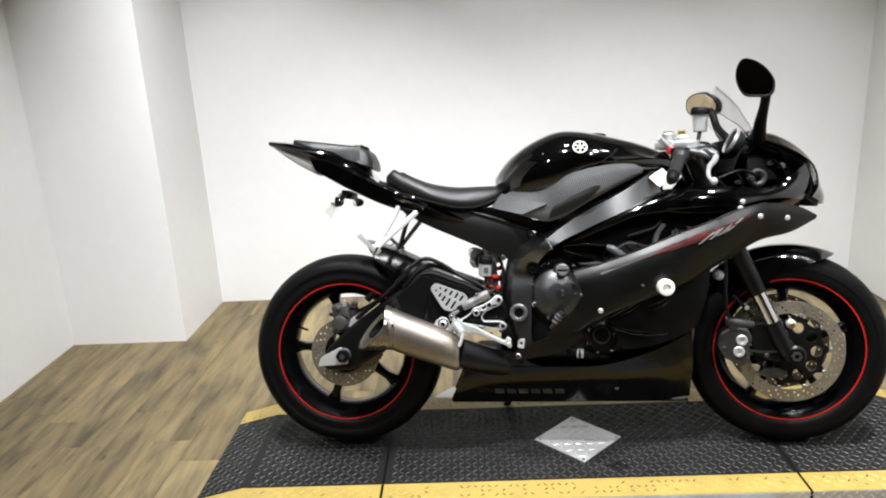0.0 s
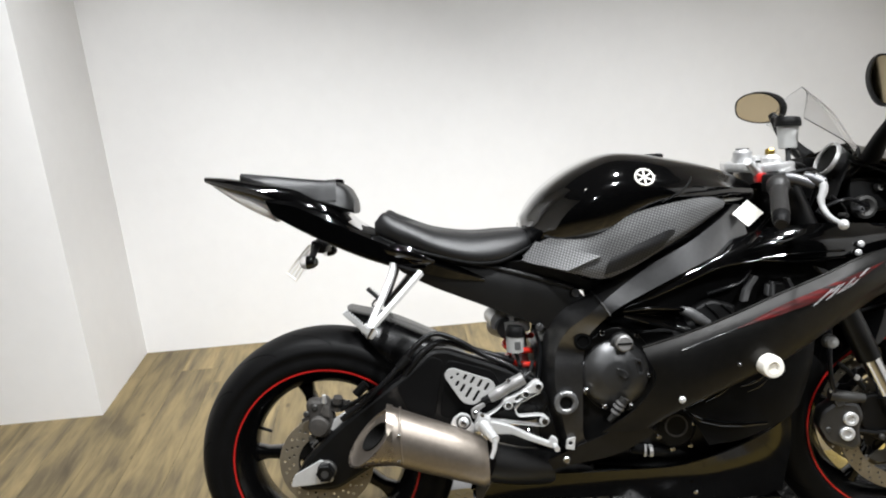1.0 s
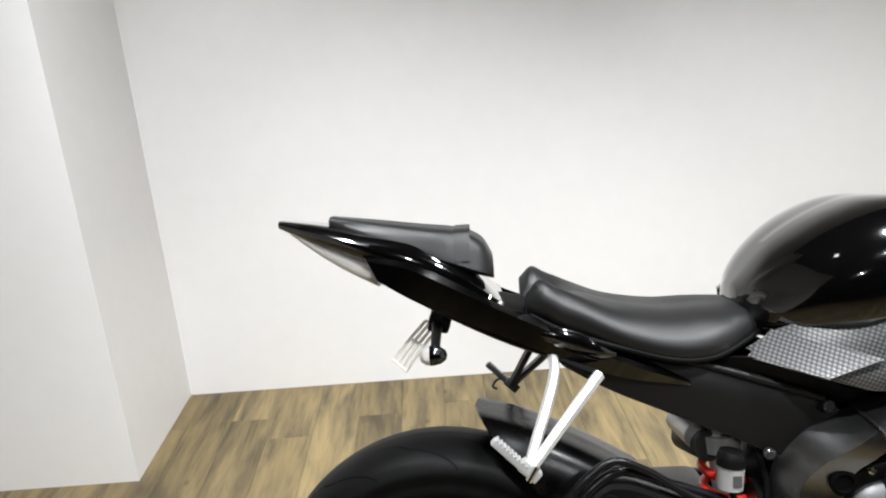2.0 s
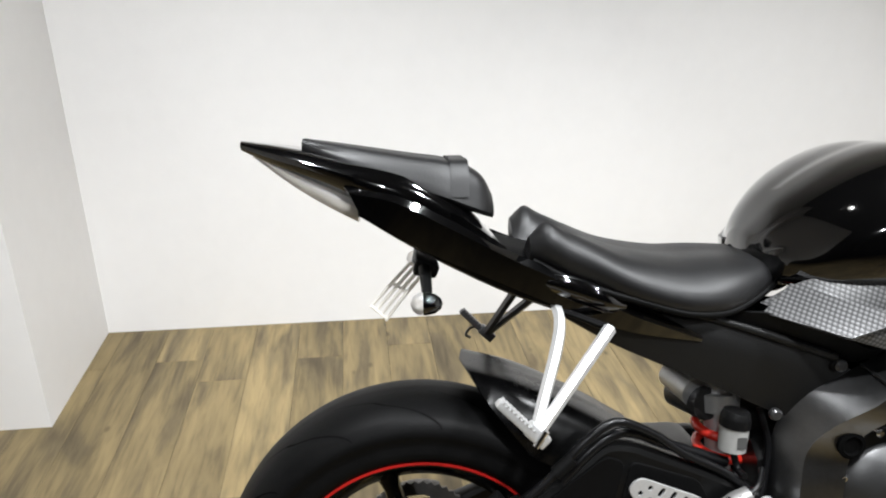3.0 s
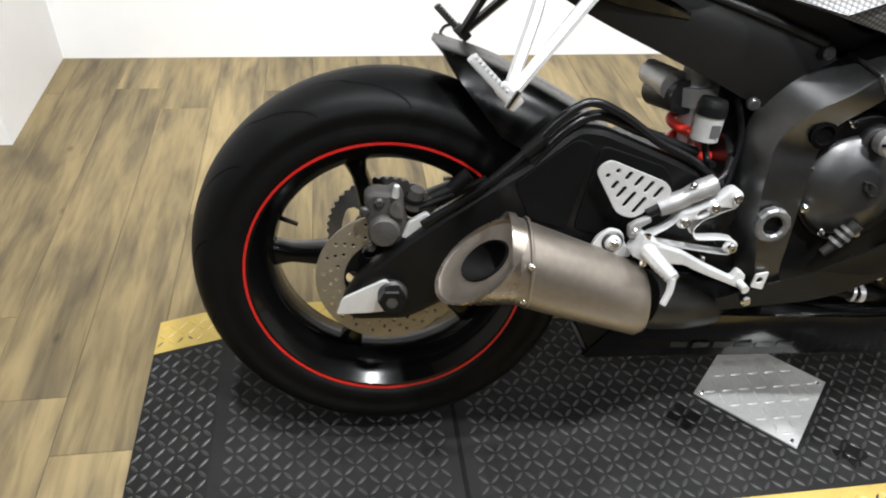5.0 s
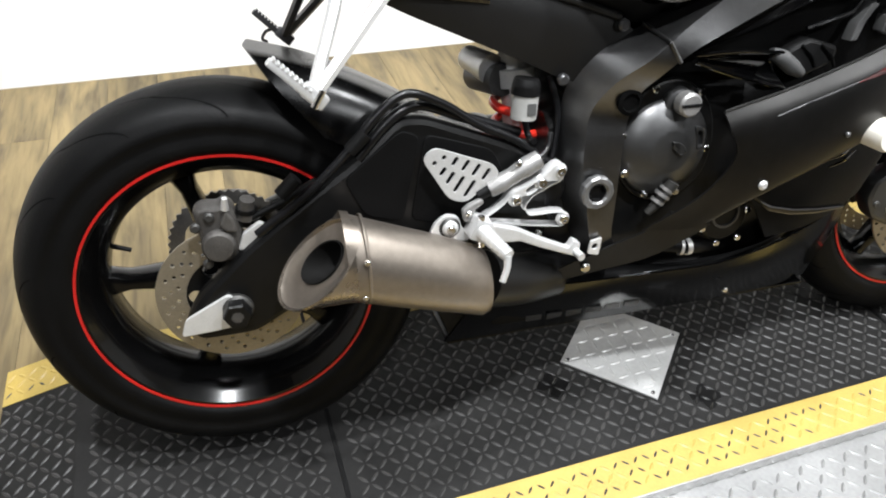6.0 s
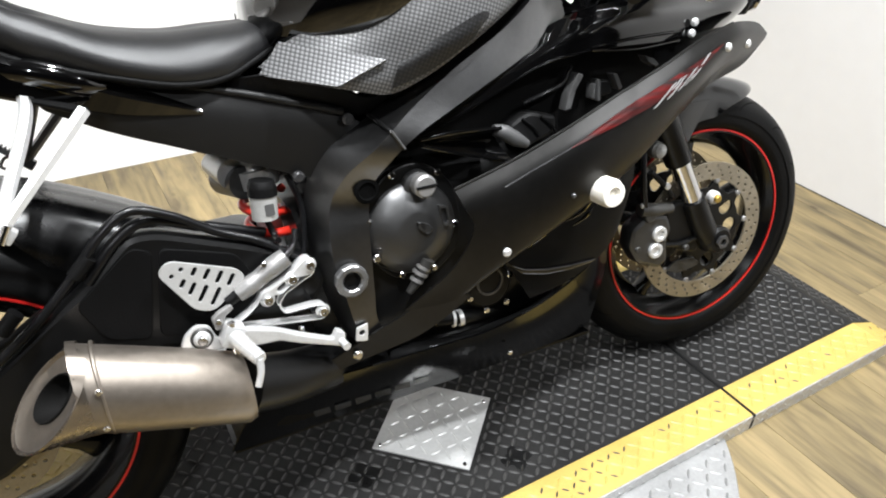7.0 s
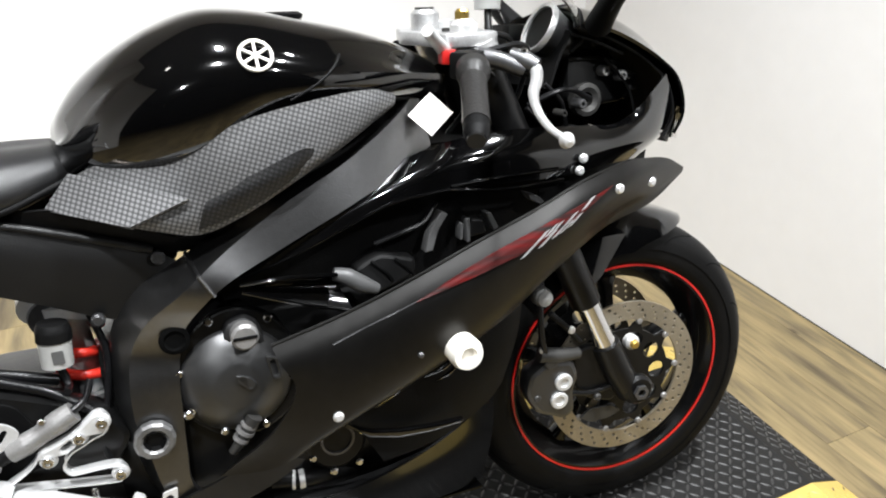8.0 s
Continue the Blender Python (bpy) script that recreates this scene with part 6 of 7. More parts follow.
for x, y, z, r, mat in ((1.313, -0.08, 0.881, 0.009, "clamp"), (1.324, -0.08, 0.883, 0.0085, "cast"), (1.346, -0.08, 0.871, 0.0095, "clamp"), (1.36, -0.075, 0.871, 0.008, "cast"), (1.303, -0.06, 0.926, 0.009, "cast"), (1.323, -0.06, 0.927, 0.007, "engine"), (1.25, -0.11, 0.835, 0.008, "engine"), (1.24, -0.1, 0.79, 0.012, "rubber"), (1.21, -0.12, 0.825, 0.006, "cast")):
    part("lamp_socket", lathe([(0.0001, 0.02), (r, 0.02), (r, -0.004), (r * 0.8, -0.007), (r * 0.45, -0.007), (r * 0.4, -0.002), (0.0001, -0.002)], 16, (x, y, z)), M[mat], nose)
for path in ([(1.14, -0.13, 0.84), (1.19, -0.13, 0.80), (1.25, -0.125, 0.80)], [(1.19, -0.1, 0.87), (1.22, -0.1, 0.84), (1.235, -0.09, 0.80)]):
    part("lamp_lead", tube(path, 0.0035, 8), M["hose"], nose)
part("far_cowl", mirrored(skin([[(1.06, 0.13, 0.80), (1.18, 0.145, 0.80), (1.32, 0.12, 0.80)], [(1.10, 0.13, 0.85), (1.2, 0.14, 0.88), (1.32, 0.11, 0.90)], [(1.16, 0.125, 0.90), (1.22, 0.13, 0.925), (1.31, 0.1, 0.925)]], 14, 8, 0.004)), M["matte"], nose, "matte black inner cowl")
part("dash_back", skin([[(1.2, 0.1, 0.86), (1.22, 0.1, 0.91), (1.24, 0.1, 0.945)], [(1.215, 0.0, 0.86), (1.235, 0.0, 0.92), (1.25, 0.0, 0.955)], [(1.2, -0.1, 0.86), (1.22, -0.1, 0.91), (1.24, -0.1, 0.945)]], 10, 12, 0.004), M["matte"], nose)
part("inner_cowl", mirrored(skin([[(1.12, 0.13, 0.80), (1.25, 0.145, 0.80), (1.38, 0.115, 0.79)], [(1.14, 0.128, 0.86), (1.26, 0.138, 0.87), (1.37, 0.112, 0.88)], [(1.17, 0.12, 0.91), (1.25, 0.125, 0.93), (1.33, 0.1, 0.92)]], 14, 8, 0.004)), M["matte"], nose, "matte black inner cowl")
part("cockpit_tray", skin([[(1.0, 0.13, 0.80), (1.1, 0.15, 0.80), (1.25, 0.15, 0.79), (1.37, 0.115, 0.77)], [(1.0, 0.0, 0.78), (1.1, 0.0, 0.78), (1.25, 0.0, 0.77), (1.40, 0.0, 0.75)], [(1.0, -0.14, 0.803), (1.1, -0.163, 0.805), (1.25, -0.165, 0.797), (1.38, -0.13, 0.78)]], 16, 14, 0.003), M["matte"], nose)
# belly pan that turns inward under the engine
BL = [[(0.395, 0.125, 0.285), (0.50, 0.14, 0.284), (0.69, 0.155, 0.286), (0.80, 0.165, 0.292), (0.92, 0.172, 0.325), (1.025, 0.16, 0.368), (1.065, 0.145, 0.39)],
      [(0.375, 0.112, 0.25), (0.50, 0.126, 0.248), (0.69, 0.136, 0.248), (0.80, 0.144, 0.252), (0.92, 0.148, 0.268), (1.03, 0.135, 0.295), (1.075, 0.12, 0.31)],
      [(0.335, 0.078, 0.164), (0.50, 0.08, 0.163), (0.69, 0.082, 0.162), (0.80, 0.082, 0.162), (0.92, 0.082, 0.164), (1.03, 0.078, 0.17), (1.075, 0.07, 0.174)]]
gb2 = skin_points(BL, 50, 14)
geo = thicken(gb2, 0.004)
belly = part("belly_pan", join(geo, mirrored(geo), box(0.34, 1.07, -0.078, 0.078, 0.158, 0.164, 0.002)), M["belly"], bike, "gloss black belly pan with grey marking")
# plate and box added behind the belly; their black stands in for shade
part("rear_closure", skin([[(0.4, 0.12, 0.283), (0.4, 0.0, 0.283), (0.4, -0.12, 0.283)], [(0.348, 0.074, 0.168), (0.348, 0.0, 0.168), (0.348, -0.074, 0.168)]], 10, 6, 0.003), M["matte"], belly)
part("exhaust_chamber", box(0.405, 0.62, -0.105, 0.105, 0.19, 0.325, 0.025), M["pipe_black"], bike, "exhaust chamber under the engine, near-black for shade")
BP = gb2.reshape(-1, 3)
for k in range(6):
    x0 = 0.475 + k * 0.037
    pts = []
    for x, z in ((x0, 0.208), (x0 + 0.028, 0.208), (x0 + 0.031, 0.192), (x0 + 0.003, 0.192)):
        i = np.argsort(np.hypot(BP[:, 0] - x, BP[:, 2] - z))[:5]
        pts.append((x, float(BP[i, 1].mean()) - 0.0025, z))
    part("mark", (pts + [(x, y + 0.003, z) for x, y, z in pts], [(0, 1, 2, 3), (7, 6, 5, 4), (0, 4, 5, 1), (1, 5, 6, 2), (2, 6, 7, 3), (3, 7, 4, 0)]), M["grey_mark"], belly, "plain grey bar")
bolts([(0.845, 0.135, 0.215)], 0.005, 0.005, M["steel"], belly)
LF = [[(0.80, 0.19, 0.44), (0.90, 0.194, 0.495), (1.0, 0.186, 0.545), (1.08, 0.17, 0.592), (1.125, 0.152, 0.62)], [(0.83, 0.186, 0.40), (0.92, 0.194, 0.42), (1.0, 0.19, 0.445), (1.07, 0.178, 0.475), (1.105, 0.16, 0.495)], [(0.86, 0.19, 0.345), (0.93, 0.188, 0.352), (1.0, 0.178, 0.37), (1.05, 0.166, 0.39), (1.08, 0.15, 0.405)]]
geo = skin(LF, 30, 14, 0.004)
lf = pair("lower_fairing", geo, M["matte"], "black lower fairing with vent slits")
part("vent_lip", tube([(0.808, -0.208, 0.44), (0.846, -0.211, 0.459), (0.88, -0.212, 0.478), (0.92, -0.21, 0.499)], [0.001, 0.003, 0.0035, 0.001], 8), M["gloss"], lf)
part("vent_lip", tube([(0.85, -0.206, 0.448), (0.88, -0.208, 0.464), (0.905, -0.206, 0.478)], [0.001, 0.003, 0.001], 8), M["gloss"], lf)
for path in ([(0.93, -0.2, 0.474), (0.958, -0.203, 0.483), (0.985, -0.2, 0.497)], [(0.945, -0.199, 0.462), (0.968, -0.202, 0.473), (0.99, -0.199, 0.487)]):
    part("vent_lip", tube(path, [0.001, 0.003, 0.001], 8), M["gloss"], lf)
part("wing_lip", plate(rounded([(0.80, 0.436), (0.84, 0.414), (0.885, 0.403), (0.93, 0.398), (0.985, 0.396), (0.98, 0.39), (0.93, 0.388), (0.88, 0.392), (0.835, 0.405)], 0.003), -0.206, 0.012, (), 0.003), M["gloss"], lf)
rad = part("radiator", box(1.02, 1.05, -0.14, 0.14, 0.36, 0.62, 0.006), M["matte"], bike, "black radiator behind the front wheel")
for k in range(12):
    part("fin", box(1.05, 1.053, -0.13, 0.13, 0.375 + k * 0.02, 0.381 + k * 0.02), M["engine"], rad)
for y in (-0.1, -0.035, 0.035, 0.1):
    part("header_pipe", tube([(1.0, y, 0.5), (1.06, y, 0.42), (1.03, y, 0.28), (0.85, y * 0.8, 0.22), (0.6, y * 0.4, 0.25)], 0.02, 12), M["engine"], bike, "dark exhaust header pipe")
# side stand on the far side
stand = part("side_stand", tube([(0.62, 0.13, 0.30), (0.56, 0.19, 0.16), (0.50, 0.235, 0.052)], [0.013, 0.012, 0.011], 12), M["swing"], bike, "black side stand")
part("stand_foot", box(0.47, 0.53, 0.21, 0.26, 0.043, 0.05, 0.003), M["swing"], stand)

# windscreen and mirrors
WS = [[(1.18, 0.0, 1.126), (1.23, 0.0, 1.078), (1.262, 0.0, 1.03), (1.288, 0.0, 0.982)], [(1.168, 0.046, 1.108), (1.216, 0.06, 1.058), (1.247, 0.066, 1.01), (1.27, 0.068, 0.972)], [(1.137, 0.09, 1.048), (1.185, 0.106, 1.012), (1.22, 0.114, 0.984), (1.24, 0.118, 0.95)]]
w1 = skin_points(WS, 22, 12)
w2 = w1[:, ::-1].copy()
w2[:, :, 1] *= -1
ws = part("windscreen", thicken(np.concatenate([w2[:, :-1], w1], axis=1), -0.0025), M["screen"], bike, "clear windscreen")
part("screen_edge", tube([(1.24, -0.118, 0.952), (1.27, -0.068, 0.976), (1.288, 0, 0.986), (1.27, 0.068, 0.976), (1.24, 0.118, 0.952)], 0.0025, 8), M["rubber"], ws)
for s in (-1, 1):
    if s < 0:
        # turned outward, so that its outline is a leaning, rounded diamond
        outline = crc([(1.158, 1.145), (1.188, 1.141), (1.228, 1.108), (1.241, 1.08), (1.233, 1.048), (1.195, 1.045), (1.163, 1.05), (1.142, 1.086), (1.142, 1.12)], 44)
        rings = [[(1.19 + (x - 1.19) * k + dx, -0.315 + dy, 1.094 + (z - 1.094) * k) for x, z in outline] for dx, dy, k in ((-0.004, -0.02, 0.9), (-0.004, -0.022, 0.97), (0.0, -0.014, 1.0), (0.004, 0.004, 0.98), (0.01, 0.02, 0.82), (0.014, 0.03, 0.5), (0.015, 0.033, 0.12))]
        glass_rings = [[(1.186 + (x - 1.19) * 0.9, y, 1.094 + (z - 1.094) * 0.9) for x, z in outline] for y in (-0.333, -0.3365)]
        stalk = [(1.228, -0.3, 1.055), (1.236, -0.262, 1.03), (1.25, -0.185, 0.985), (1.262, -0.135, 0.953)]
    else:
        tilt = Matrix.Translation((1.22, 0.315, 1.108)) @ Matrix.Rotation(radians(-8), 4, "Y") @ Matrix.Rotation(radians(30), 4, "Z") @ Matrix.Rotation(radians(12), 4, "X") @ Matrix.Diagonal((1.18, 1.18, 0.96, 1))
        face = crc([(0.052, -0.028), (0.058, 0.012), (0.03, 0.04), (-0.03, 0.042), (-0.062, 0.02), (-0.06, -0.025), (-0.03, -0.04), (0.02, -0.042)], 40)
        rings = [[tuple(tilt @ Vector((d, -y * k, z * k))) for y, z in face] for d, k in ((0.0, 0.93), (0.0, 1.0), (0.012, 1.02), (0.03, 0.9), (0.045, 0.6), (0.052, 0.15))]
        glass_rings = [[tuple(tilt @ Vector((d, -y * 0.92, z * 0.92))) for y, z in face] for d in (-0.0015, 0.002)]
        stalk = [(1.245, 0.285, 1.085), (1.248, 0.245, 1.03), (1.25, 0.17, 0.985), (1.262, 0.13, 0.955)]
    mirror = part("mirror", ring_body(rings), M["matte"], bike, "black rear-view mirror on a stalk")
    part("mirror_glass", ring_body(glass_rings), M["mirror"], mirror, "mirror glass")
    part("mirror_stalk", tube(stalk, [0.013, 0.013, 0.017, 0.021], 14), M["matte"], mirror)

# front fork, mudguard, calipers
for s in (-1, 1):
    y = s * 0.104
    leg = part("fork_leg", tube([(1.083, y, 0.93), (1.276, y, 0.497)], 0.0265, 24), M["swing"], bike, "upside-down black fork leg with bright slider", m=steer)
    part("slider", tube([(1.276, y, 0.50), (1.325, y, 0.395)], 0.0205, 24), M["steel"], leg, "polished steel slider", m=steer)
    part("axle_clamp", join(tube([(1.318, y, 0.41), (1.345, y, 0.35), (1.375, y, 0.30)], [0.026, 0.028, 0.026], 18), knob(1.38, y + s * 0.012, FZ, 0.03, 0.014, 24, 0.2, "y", s)), M["swing"], leg, "dark cast axle clamp", m=steer)
    part("axle_end", lathe([(0.008, 0.0), (0.015, 0.0), (0.015, 0.006 * s), (0.008, 0.006 * s)], 6, (1.38, y + s * 0.028, FZ)), M["engine"], leg, m=steer)
    part("adjuster_body", knob(1.37, y - s * 0.004, 0.404, 0.014, 0.016, 20, 0.3, "y", s), M["silver"], leg, m=steer)
    part("adjuster", knob(1.37, y + s * 0.012, 0.404, 0.008, 0.008, 18, 0.3, "y", s), M["gold"], leg, m=steer)
    fc = part("front_caliper", plate(rounded([(1.165, 0.378), (1.2, 0.402), (1.25, 0.394), (1.262, 0.36), (1.252, 0.335), (1.256, 0.29), (1.235, 0.276), (1.18, 0.30), (1.158, 0.34)], 0.01), s * 0.098, 0.042, (), 0.009), M["clutch"], bike, "dark radial front brake caliper", m=steer)
    for bx, bz in ((1.229, 0.357), (1.221, 0.322)):
        part("piston_cap", lathe([(0.0001, 0), (0.0165, 0), (0.0165, s * 0.006), (0.0145, s * 0.008), (0.009, s * 0.008), (0.008, s * 0.004), (0.0001, s * 0.004)], 24, (bx, s * 0.118, bz)), M["silver"], fc, "silver piston cap", m=steer)
    part("caliper_bridge", tube([(1.185, s * 0.112, 0.415), (1.225, s * 0.114, 0.408), (1.262, s * 0.108, 0.402)], [0.014, 0.0135, 0.011], 14), M["cast"], fc, m=steer)
    part("caliper_lug", plate(rounded([(1.19, 0.40), (1.2, 0.385), (1.215, 0.39), (1.222, 0.41), (1.205, 0.415)], 0.004), s * 0.115, 0.016, (), 0.003), M["cast"], fc, m=steer)
    part("caliper_stay", plate(rounded([(1.255, 0.40), (1.29, 0.41), (1.325, 0.40), (1.36, 0.33), (1.34, 0.285), (1.29, 0.30), (1.262, 0.33)], 0.012), s * 0.096, 0.018, (), 0.004), M["swing"], fc, m=steer)
    part("stay_rib", tube([(1.25, s * 0.112, 0.325), (1.29, s * 0.112, 0.318), (1.335, s * 0.108, 0.322)], 0.005, 8), M["swing"], fc, m=steer)
    part("brake_line", tube([(1.195, s * 0.118, 0.415), (1.186, s * 0.122, 0.45), (1.182, s * 0.122, 0.5), (1.185, s * 0.115, 0.56), (1.18, s * 0.11, 0.64)], 0.0055, 10), M["hose"], fc, m=steer)
    part("brake_line", tube([(1.205, s * 0.112, 0.49), (1.235, s * 0.115, 0.46), (1.262, s * 0.112, 0.428)], 0.0055, 10), M["rubber"], fc, m=steer)
    for bx, bz in ((1.243, 0.455), (1.19, 0.425), (1.18, 0.332), (1.30, 0.31)):
        part("bolt", knob(bx, s * 0.115, bz, 0.007, 0.007, 14, 0.3, "y", s), M["silver"] if bz > 0.4 else M["cast"], fc, m=steer)
    part("slide_clip", plate(rounded([(1.285, 0.245), (1.305, 0.262), (1.35, 0.262), (1.372, 0.245), (1.35, 0.235), (1.31, 0.232)], 0.004), s * 0.08, 0.006, (), 0.001), M["cast"], fc, m=steer)


def mudguard():
    rows = []
    for q in np.linspace(0, 1, 48):
        u = q ** 1.7
        a = radians(65 + 73 * u)
        half = 0.004 + 0.068 * math.sqrt(1 - (1 - min(1, u * 6 + 0.01)) ** 2)
        dip = 0.075 * min(1, u * 3.2) ** 0.8 + 0.02 * max(0, u - 0.35)
        row = []
        for v in np.linspace(-1, 1, 21):
            rr = 0.323 - dip * abs(v) ** 3.6
            row.append((FX + rr * math.cos(a), half * v * (1 - 0.06 * v * v), FZ + rr * math.sin(a)))
        rows.append(row)
    return thicken(np.array(rows), 0.003)


guard = part("front_mudguard", mudguard(), M["gloss"], bike, "gloss black front mudguard", m=steer, sharp=85)
for s in (-1, 1):
    part("guard_stay", skin([[(1.27, 0.075, 0.585), (1.32, 0.074, 0.60), (1.37, 0.07, 0.60)], [(1.255, 0.085, 0.52), (1.29, 0.085, 0.51), (1.32, 0.08, 0.53)]], 10, 6, 0.003) if s < 0 else mirrored(skin([[(1.27, 0.075, 0.585), (1.32, 0.074, 0.60), (1.37, 0.07, 0.60)], [(1.255, 0.085, 0.52), (1.29, 0.085, 0.51), (1.32, 0.08, 0.53)]], 10, 6, 0.003)), M["gloss"], guard, m=steer)

# bars, levers, clamps, instruments
top = part("top_clamp", plate(rounded([(1.03, -0.14), (1.12, -0.13), (1.13, 0), (1.12, 0.13), (1.03, 0.14), (1.02, 0.06), (1.0, 0), (1.02, -0.06)], 0.02), 0, 0.02, (), 0.004), M["clamp"], bike, "silver top fork clamp", m=steer @ Matrix.Translation((-0.01, 0, 0.948)) @ Matrix.Rotation(radians(-90), 4, "X"))
part("ignition", lathe([(0.0001, 0), (0.022, 0), (0.022, 0.03), (0.016, 0.036), (0.0001, 0.036)], 20, (1.035, 0, 0.953), "z"), M["clamp"], top, m=steer)
part("key_slot", lathe([(0.0001, 0), (0.015, 0), (0.015, 0.003), (0.0001, 0.003)], 20, (1.035, 0, 0.989), "z"), M["cast"], top, m=steer)
part("steering_nut", lathe([(0.0001, 0), (0.02, 0), (0.02, 0.014), (0.0001, 0.018)], 6, (1.07, 0, 0.956), "z"), M["silver"], top, m=steer, sharp=20)
for s in (-1, 1):
    bar = part("handlebar", tube([(1.08, s * 0.105, 0.925), (1.05, s * 0.176, 0.92), (1.0, s * 0.325, 0.843)], 0.0115, 14), M["swing"], bike, "clip-on handlebar with rubber grip", m=steer)
    part("bar_clamp", tube([(1.092, s * 0.104, 0.905), (1.078, s * 0.104, 0.94)], 0.034, 20), M["clamp"], bar, "silver clip-on clamp", m=steer)
    part("fork_cap", lathe([(0.0001, 0), (0.02, 0), (0.02, 0.01), (0.012, 0.018), (0.0001, 0.018)], 18, (1.063, s * 0.104, 0.958), "z"), M["silver"], bar, "silver fork cap with gold adjuster", m=steer)
    part("cap_adjuster", lathe([(0.0001, 0), (0.011, 0), (0.011, 0.014), (0.007, 0.018), (0.0001, 0.018)], 6, (1.061, s * 0.104, 0.972), "z"), M["gold"], bar, "gold adjuster", m=steer, sharp=20)
    part("grip_flange", tube([(1.047, s * 0.186, 0.914), (1.044, s * 0.195, 0.91), (1.038, s * 0.212, 0.9)], [0.0235, 0.0235, 0.0185], 20), M["grip"], bar, m=steer)
    part("grip", tube([(1.043, s * 0.197, 0.909), (1.026, s * 0.25, 0.881), (1.011, s * 0.296, 0.858)], [0.0185, 0.0175, 0.0178], 18), M["grip"], bar, "worn black rubber grip", m=steer)
    part("bar_end", tube([(1.011, s * 0.296, 0.858), (1.004, s * 0.316, 0.847), (1.002, s * 0.322, 0.844)], [0.0168, 0.0168, 0.012], 18), M["matte"], bar, m=steer)
    part("switch_block", moved(box(-0.02, 0.02, -0.022, 0.022, -0.019, 0.019, 0.007), Matrix.Translation((1.048, s * 0.161, 0.917)) @ Matrix.Rotation(radians(s * -55), 4, "Z")), M["matte"], bar, m=steer)
    part("lever_mount", tube([(1.067, s * 0.143, 0.926), (1.096, s * 0.154, 0.92), (1.131, s * 0.165, 0.905)], [0.0135, 0.0125, 0.0115], 14), M["engine"], bar, "cast lever mount", m=steer)
    part("mount_cap", tube([(1.131, s * 0.165, 0.905), (1.148, s * 0.17, 0.899)], [0.008, 0.008], 12), M["rubber"], bar, m=steer)
    part("lever", tube([(1.127, s * 0.159, 0.917), (1.143, s * 0.176, 0.908), (1.137, s * 0.196, 0.895), (1.12, s * 0.223, 0.88), (1.112, s * 0.247, 0.868), (1.103, s * 0.311, 0.848), (1.107, s * 0.35, 0.839)], [0.0075, 0.009, 0.0085, 0.0066, 0.0056, 0.005, 0.0048], 12), M["silver"], bar, "silver hand lever", m=steer)
    part("lever_pivot", tube([(1.116, s * 0.151, 0.924), (1.134, s * 0.165, 0.917), (1.147, s * 0.177, 0.909)], [0.0125, 0.0145, 0.0115], 14), M["engine"], bar, "grey lever pivot cover", m=steer)
    part("pivot_screw", lathe([(0.0001, 0), (0.007, 0), (0.007, 0.005), (0.004, 0.007), (0.0001, 0.007)], 12, (1.131, s * 0.164, 0.928), "z"), M["steel"], bar, m=steer)
    part("clamp_bolt", lathe([(0.0001, 0), (0.006, 0), (0.006, 0.006), (0.0001, 0.007)], 12, (1.045, s * 0.075, 0.957), "z"), M["cast"], bar, m=steer)
    part("lever_ball", lathe([(0.0001, -0.0105), (0.0072, -0.0078), (0.0105, 0), (0.0072, 0.0078), (0.0001, 0.0105)], 16, (1.107, s * 0.35, 0.839)), M["silver"], bar, m=steer)
    if s < 0:
        part("perch", tube([(0.985, s * 0.185, 0.966), (1.026, s * 0.134, 0.932)], [0.0085, 0.0095], 12), M["silver"], bar, "bright silver perch", m=steer)
part("kill_switch", box(1.012, 1.034, -0.158, -0.136, 0.918, 0.938, 0.004), M["red"], bike, "red kill switch", m=steer)
resv = part("fluid_reservoir", tube([(1.122, -0.046, 0.986), (1.124, -0.042, 1.036)], [0.02, 0.0235], 22), M["fluid"], bike, "milky brake fluid reservoir with black lid", m=steer)
part("lid", tube([(1.124, -0.042, 1.036), (1.1245, -0.0415, 1.05), (1.125, -0.041, 1.056)], [0.029, 0.029, 0.026], 22), M["rubber"], resv, "black screw lid", m=steer)
part("reservoir_stem", tube([(1.122, -0.047, 0.987), (1.108, -0.085, 0.95)], 0.006, 10), M["hose"], resv, m=steer)
gauge = part("tachometer", tube([(1.262, -0.043, 0.925), (1.238, -0.045, 0.938), (1.214, -0.047, 0.951)], [0.03, 0.036, 0.041], 28), M["engine"], bike, "round tachometer with bright bezel")
part("bezel", lathe([(0.036, 0.0), (0.0405, -0.002), (0.042, 0.0), (0.042, 0.008), (0.036, 0.006)], 36, (0, 0, 0), "x"), M["silver"], gauge, "bright bezel", m=Matrix.Translation((1.208, -0.047, 0.954)) @ Matrix.Rotation(radians(28), 4, "Y"))
part("dial", lathe([(0.0001, 0.0), (0.036, 0.0), (0.036, 0.004), (0.0001, 0.004)], 36, (0, 0, 0), "x"), M["matte"], gauge, "black dial", m=Matrix.Translation((1.212, -0.047, 0.952)) @ Matrix.Rotation(radians(28), 4, "Y"))
part("display", box(1.19, 1.23, 0.02, 0.1, 0.915, 0.96, 0.008), M["matte"], gauge)
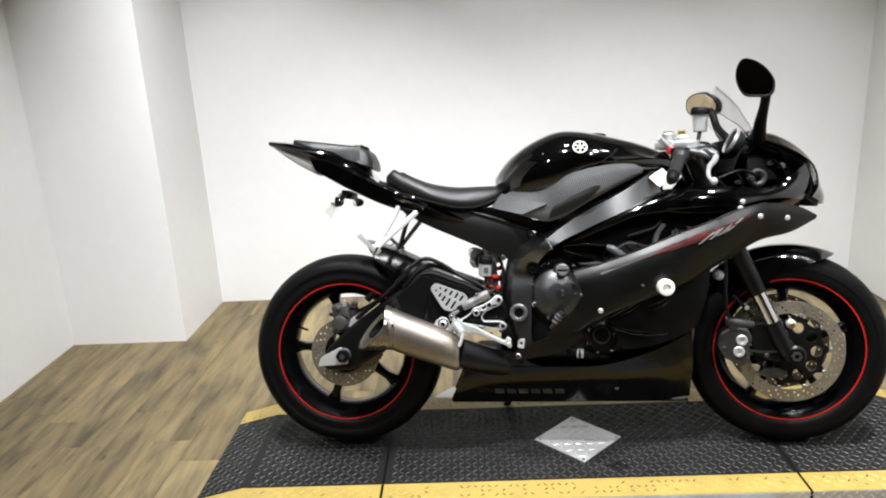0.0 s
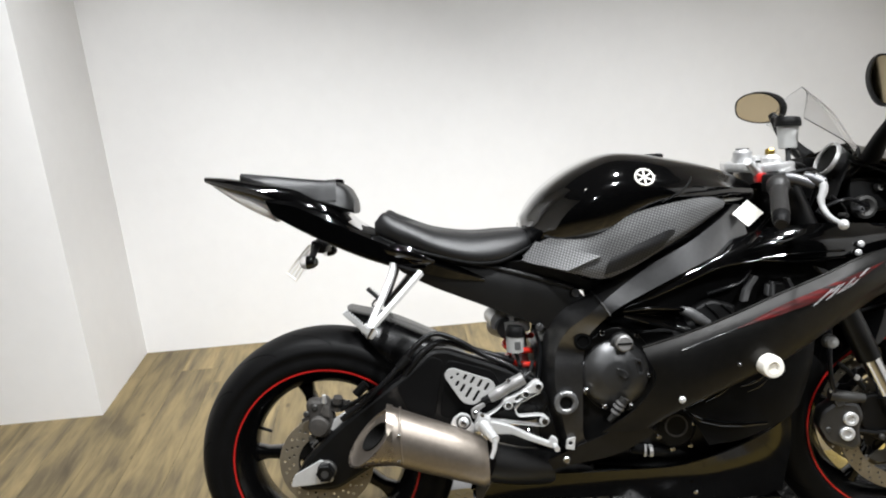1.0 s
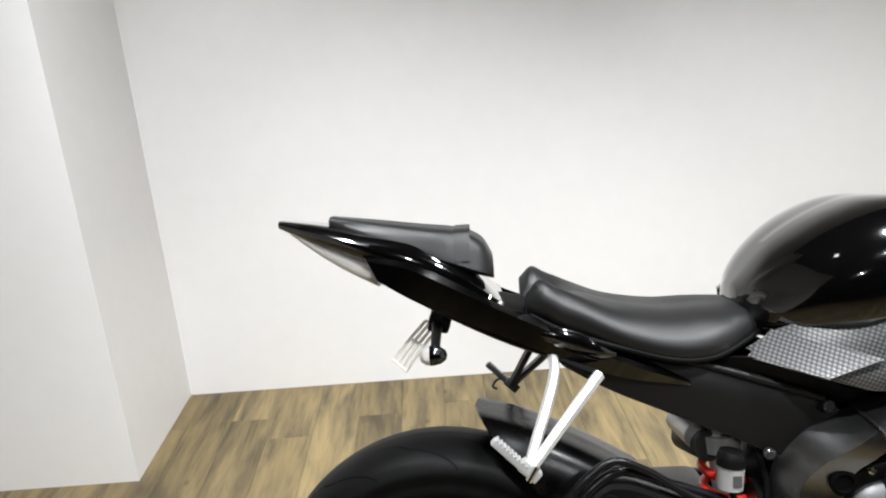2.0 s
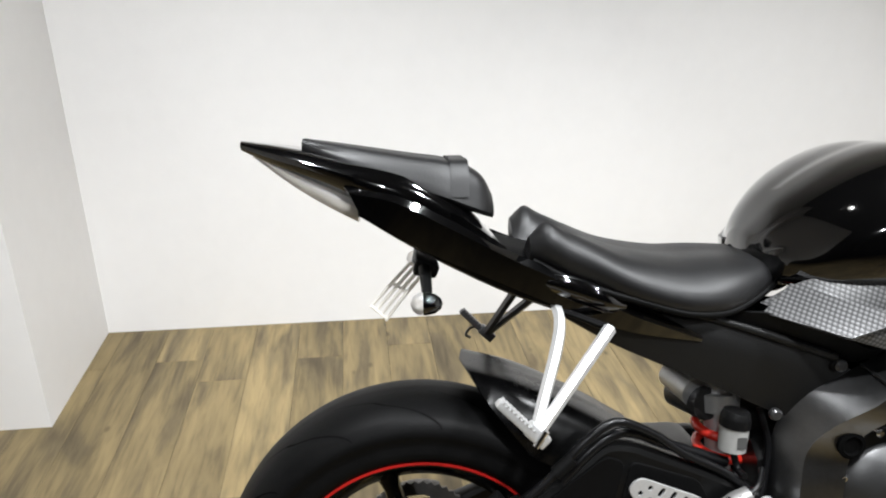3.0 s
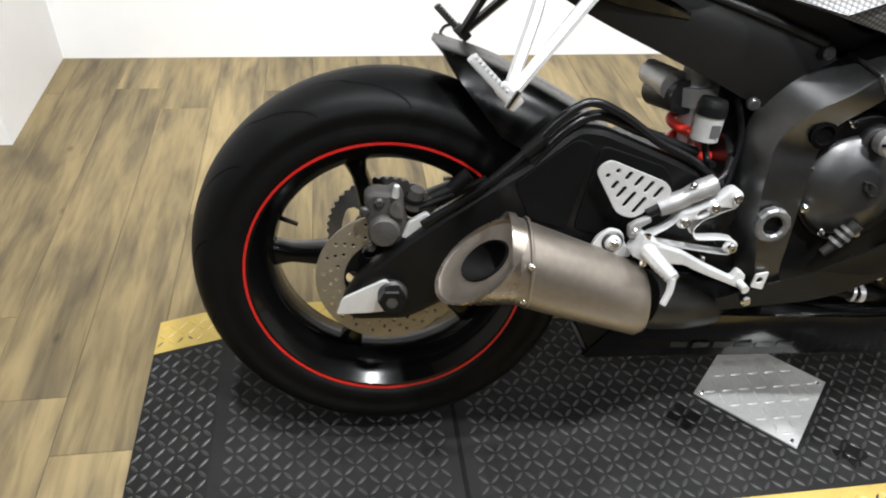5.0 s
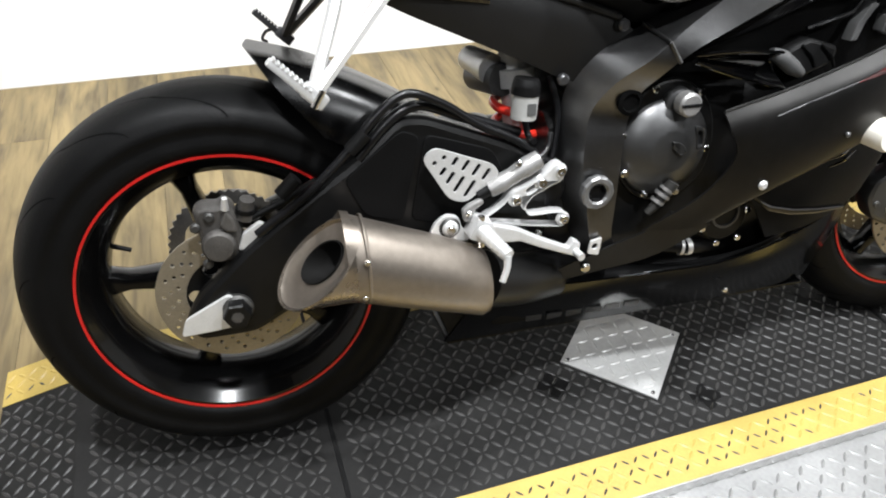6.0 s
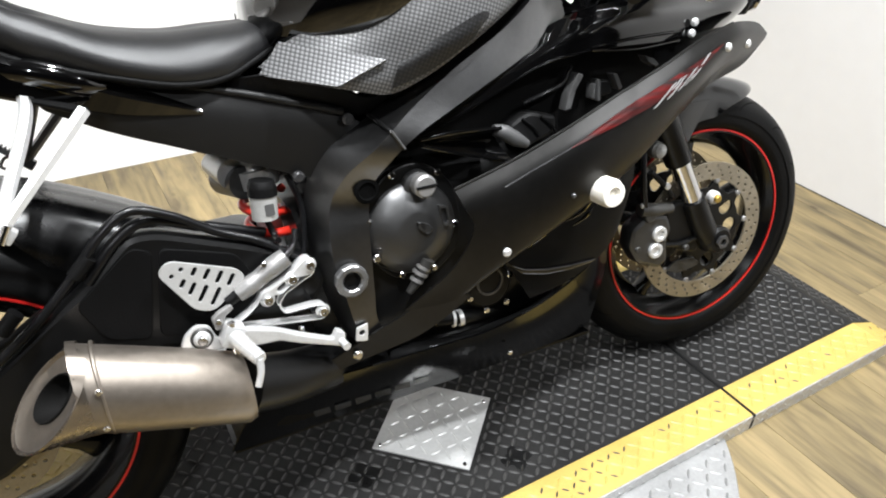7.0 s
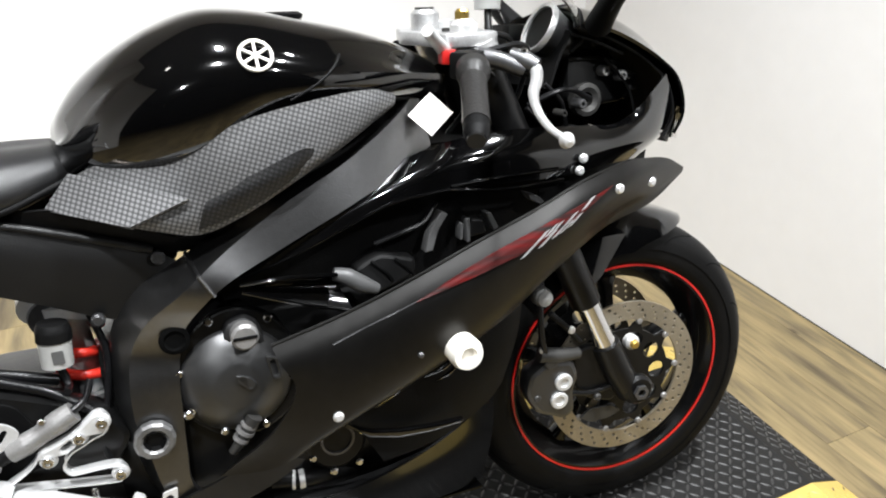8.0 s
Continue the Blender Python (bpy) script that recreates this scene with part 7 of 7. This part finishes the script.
for k, path in enumerate(([(1.05, -0.14, 0.915), (1.10, -0.12, 0.88), (1.12, -0.06, 0.82), (1.06, -0.05, 0.76)], [(1.06, -0.14, 0.925), (1.14, -0.13, 0.93), (1.16, -0.08, 0.87), (1.12, -0.06, 0.78)], [(1.1, -0.09, 0.95), (1.14, -0.08, 0.94), (1.15, -0.05, 0.88), (1.1, -0.03, 0.8)], [(1.05, 0.14, 0.915), (1.12, 0.11, 0.9), (1.13, 0.06, 0.84), (1.07, 0.05, 0.77)], [(1.16, -0.1, 0.84), (1.22, -0.11, 0.86), (1.28, -0.09, 0.84)])):
    part("control_cable", tube(path, 0.0045, 8), M["hose"], bike, "black control cable")
part("paper_tag", moved(box(-0.026, 0.026, -0.0006, 0.0006, -0.022, 0.022), Matrix.Translation((0.982, -0.142, 0.846)) @ Matrix.Rotation(radians(-32), 4, "X") @ Matrix.Rotation(radians(-38), 4, "Y")), M["white"], bike, "small blank white tag tucked by the tank")

# ---- floor planks, last ----
PW, PL = 0.152, 1.22
shared = {}
rng = random.Random(5)


def plank_mesh(w, l):
    key = (round(w, 3), round(l, 3))
    if key not in shared:
        g, b = 0.0003, 0.0006
        x1, y1 = w / 2 - g, l / 2 - g
        v = [(sx * x1, sy * y1, -0.0012) for sx, sy in ((-1, -1), (1, -1), (1, 1), (-1, 1))] + [(sx * (x1 - b), sy * (y1 - b), 0) for sx, sy in ((-1, -1), (1, -1), (1, 1), (-1, 1))]
        me = bpy.data.meshes.new("plank")
        me.from_pydata(v, [], [(4, 5, 6, 7), (0, 1, 5, 4), (1, 2, 6, 5), (2, 3, 7, 6), (3, 0, 4, 7)])
        me.materials.append(M["planks"])
        shared[key] = me
    return shared[key]


for x_from, x_to, y_end in ((LEFT_X, RIGHT_X, BACK_Y), (-HALL, LEFT_X, -1.0), (RIGHT_X + 0.15, HALL + 1, -1.0)):
    x = x_from
    while x < x_to - 0.01:
        w = min(PW, x_to - x)
        y = -1.3 - rng.random() * PL - 4 * PL
        while y < y_end:
            a, b = max(y, FRONT_Y), min(y + PL, y_end)
            if b - a > 0.02:
                ob = new("plank", plank_mesh(w, b - a))
                ob.location = (x + w / 2, (a + b) / 2, FLOOR_Z)
                ob.parent = floor
            y += PL
        x += PW
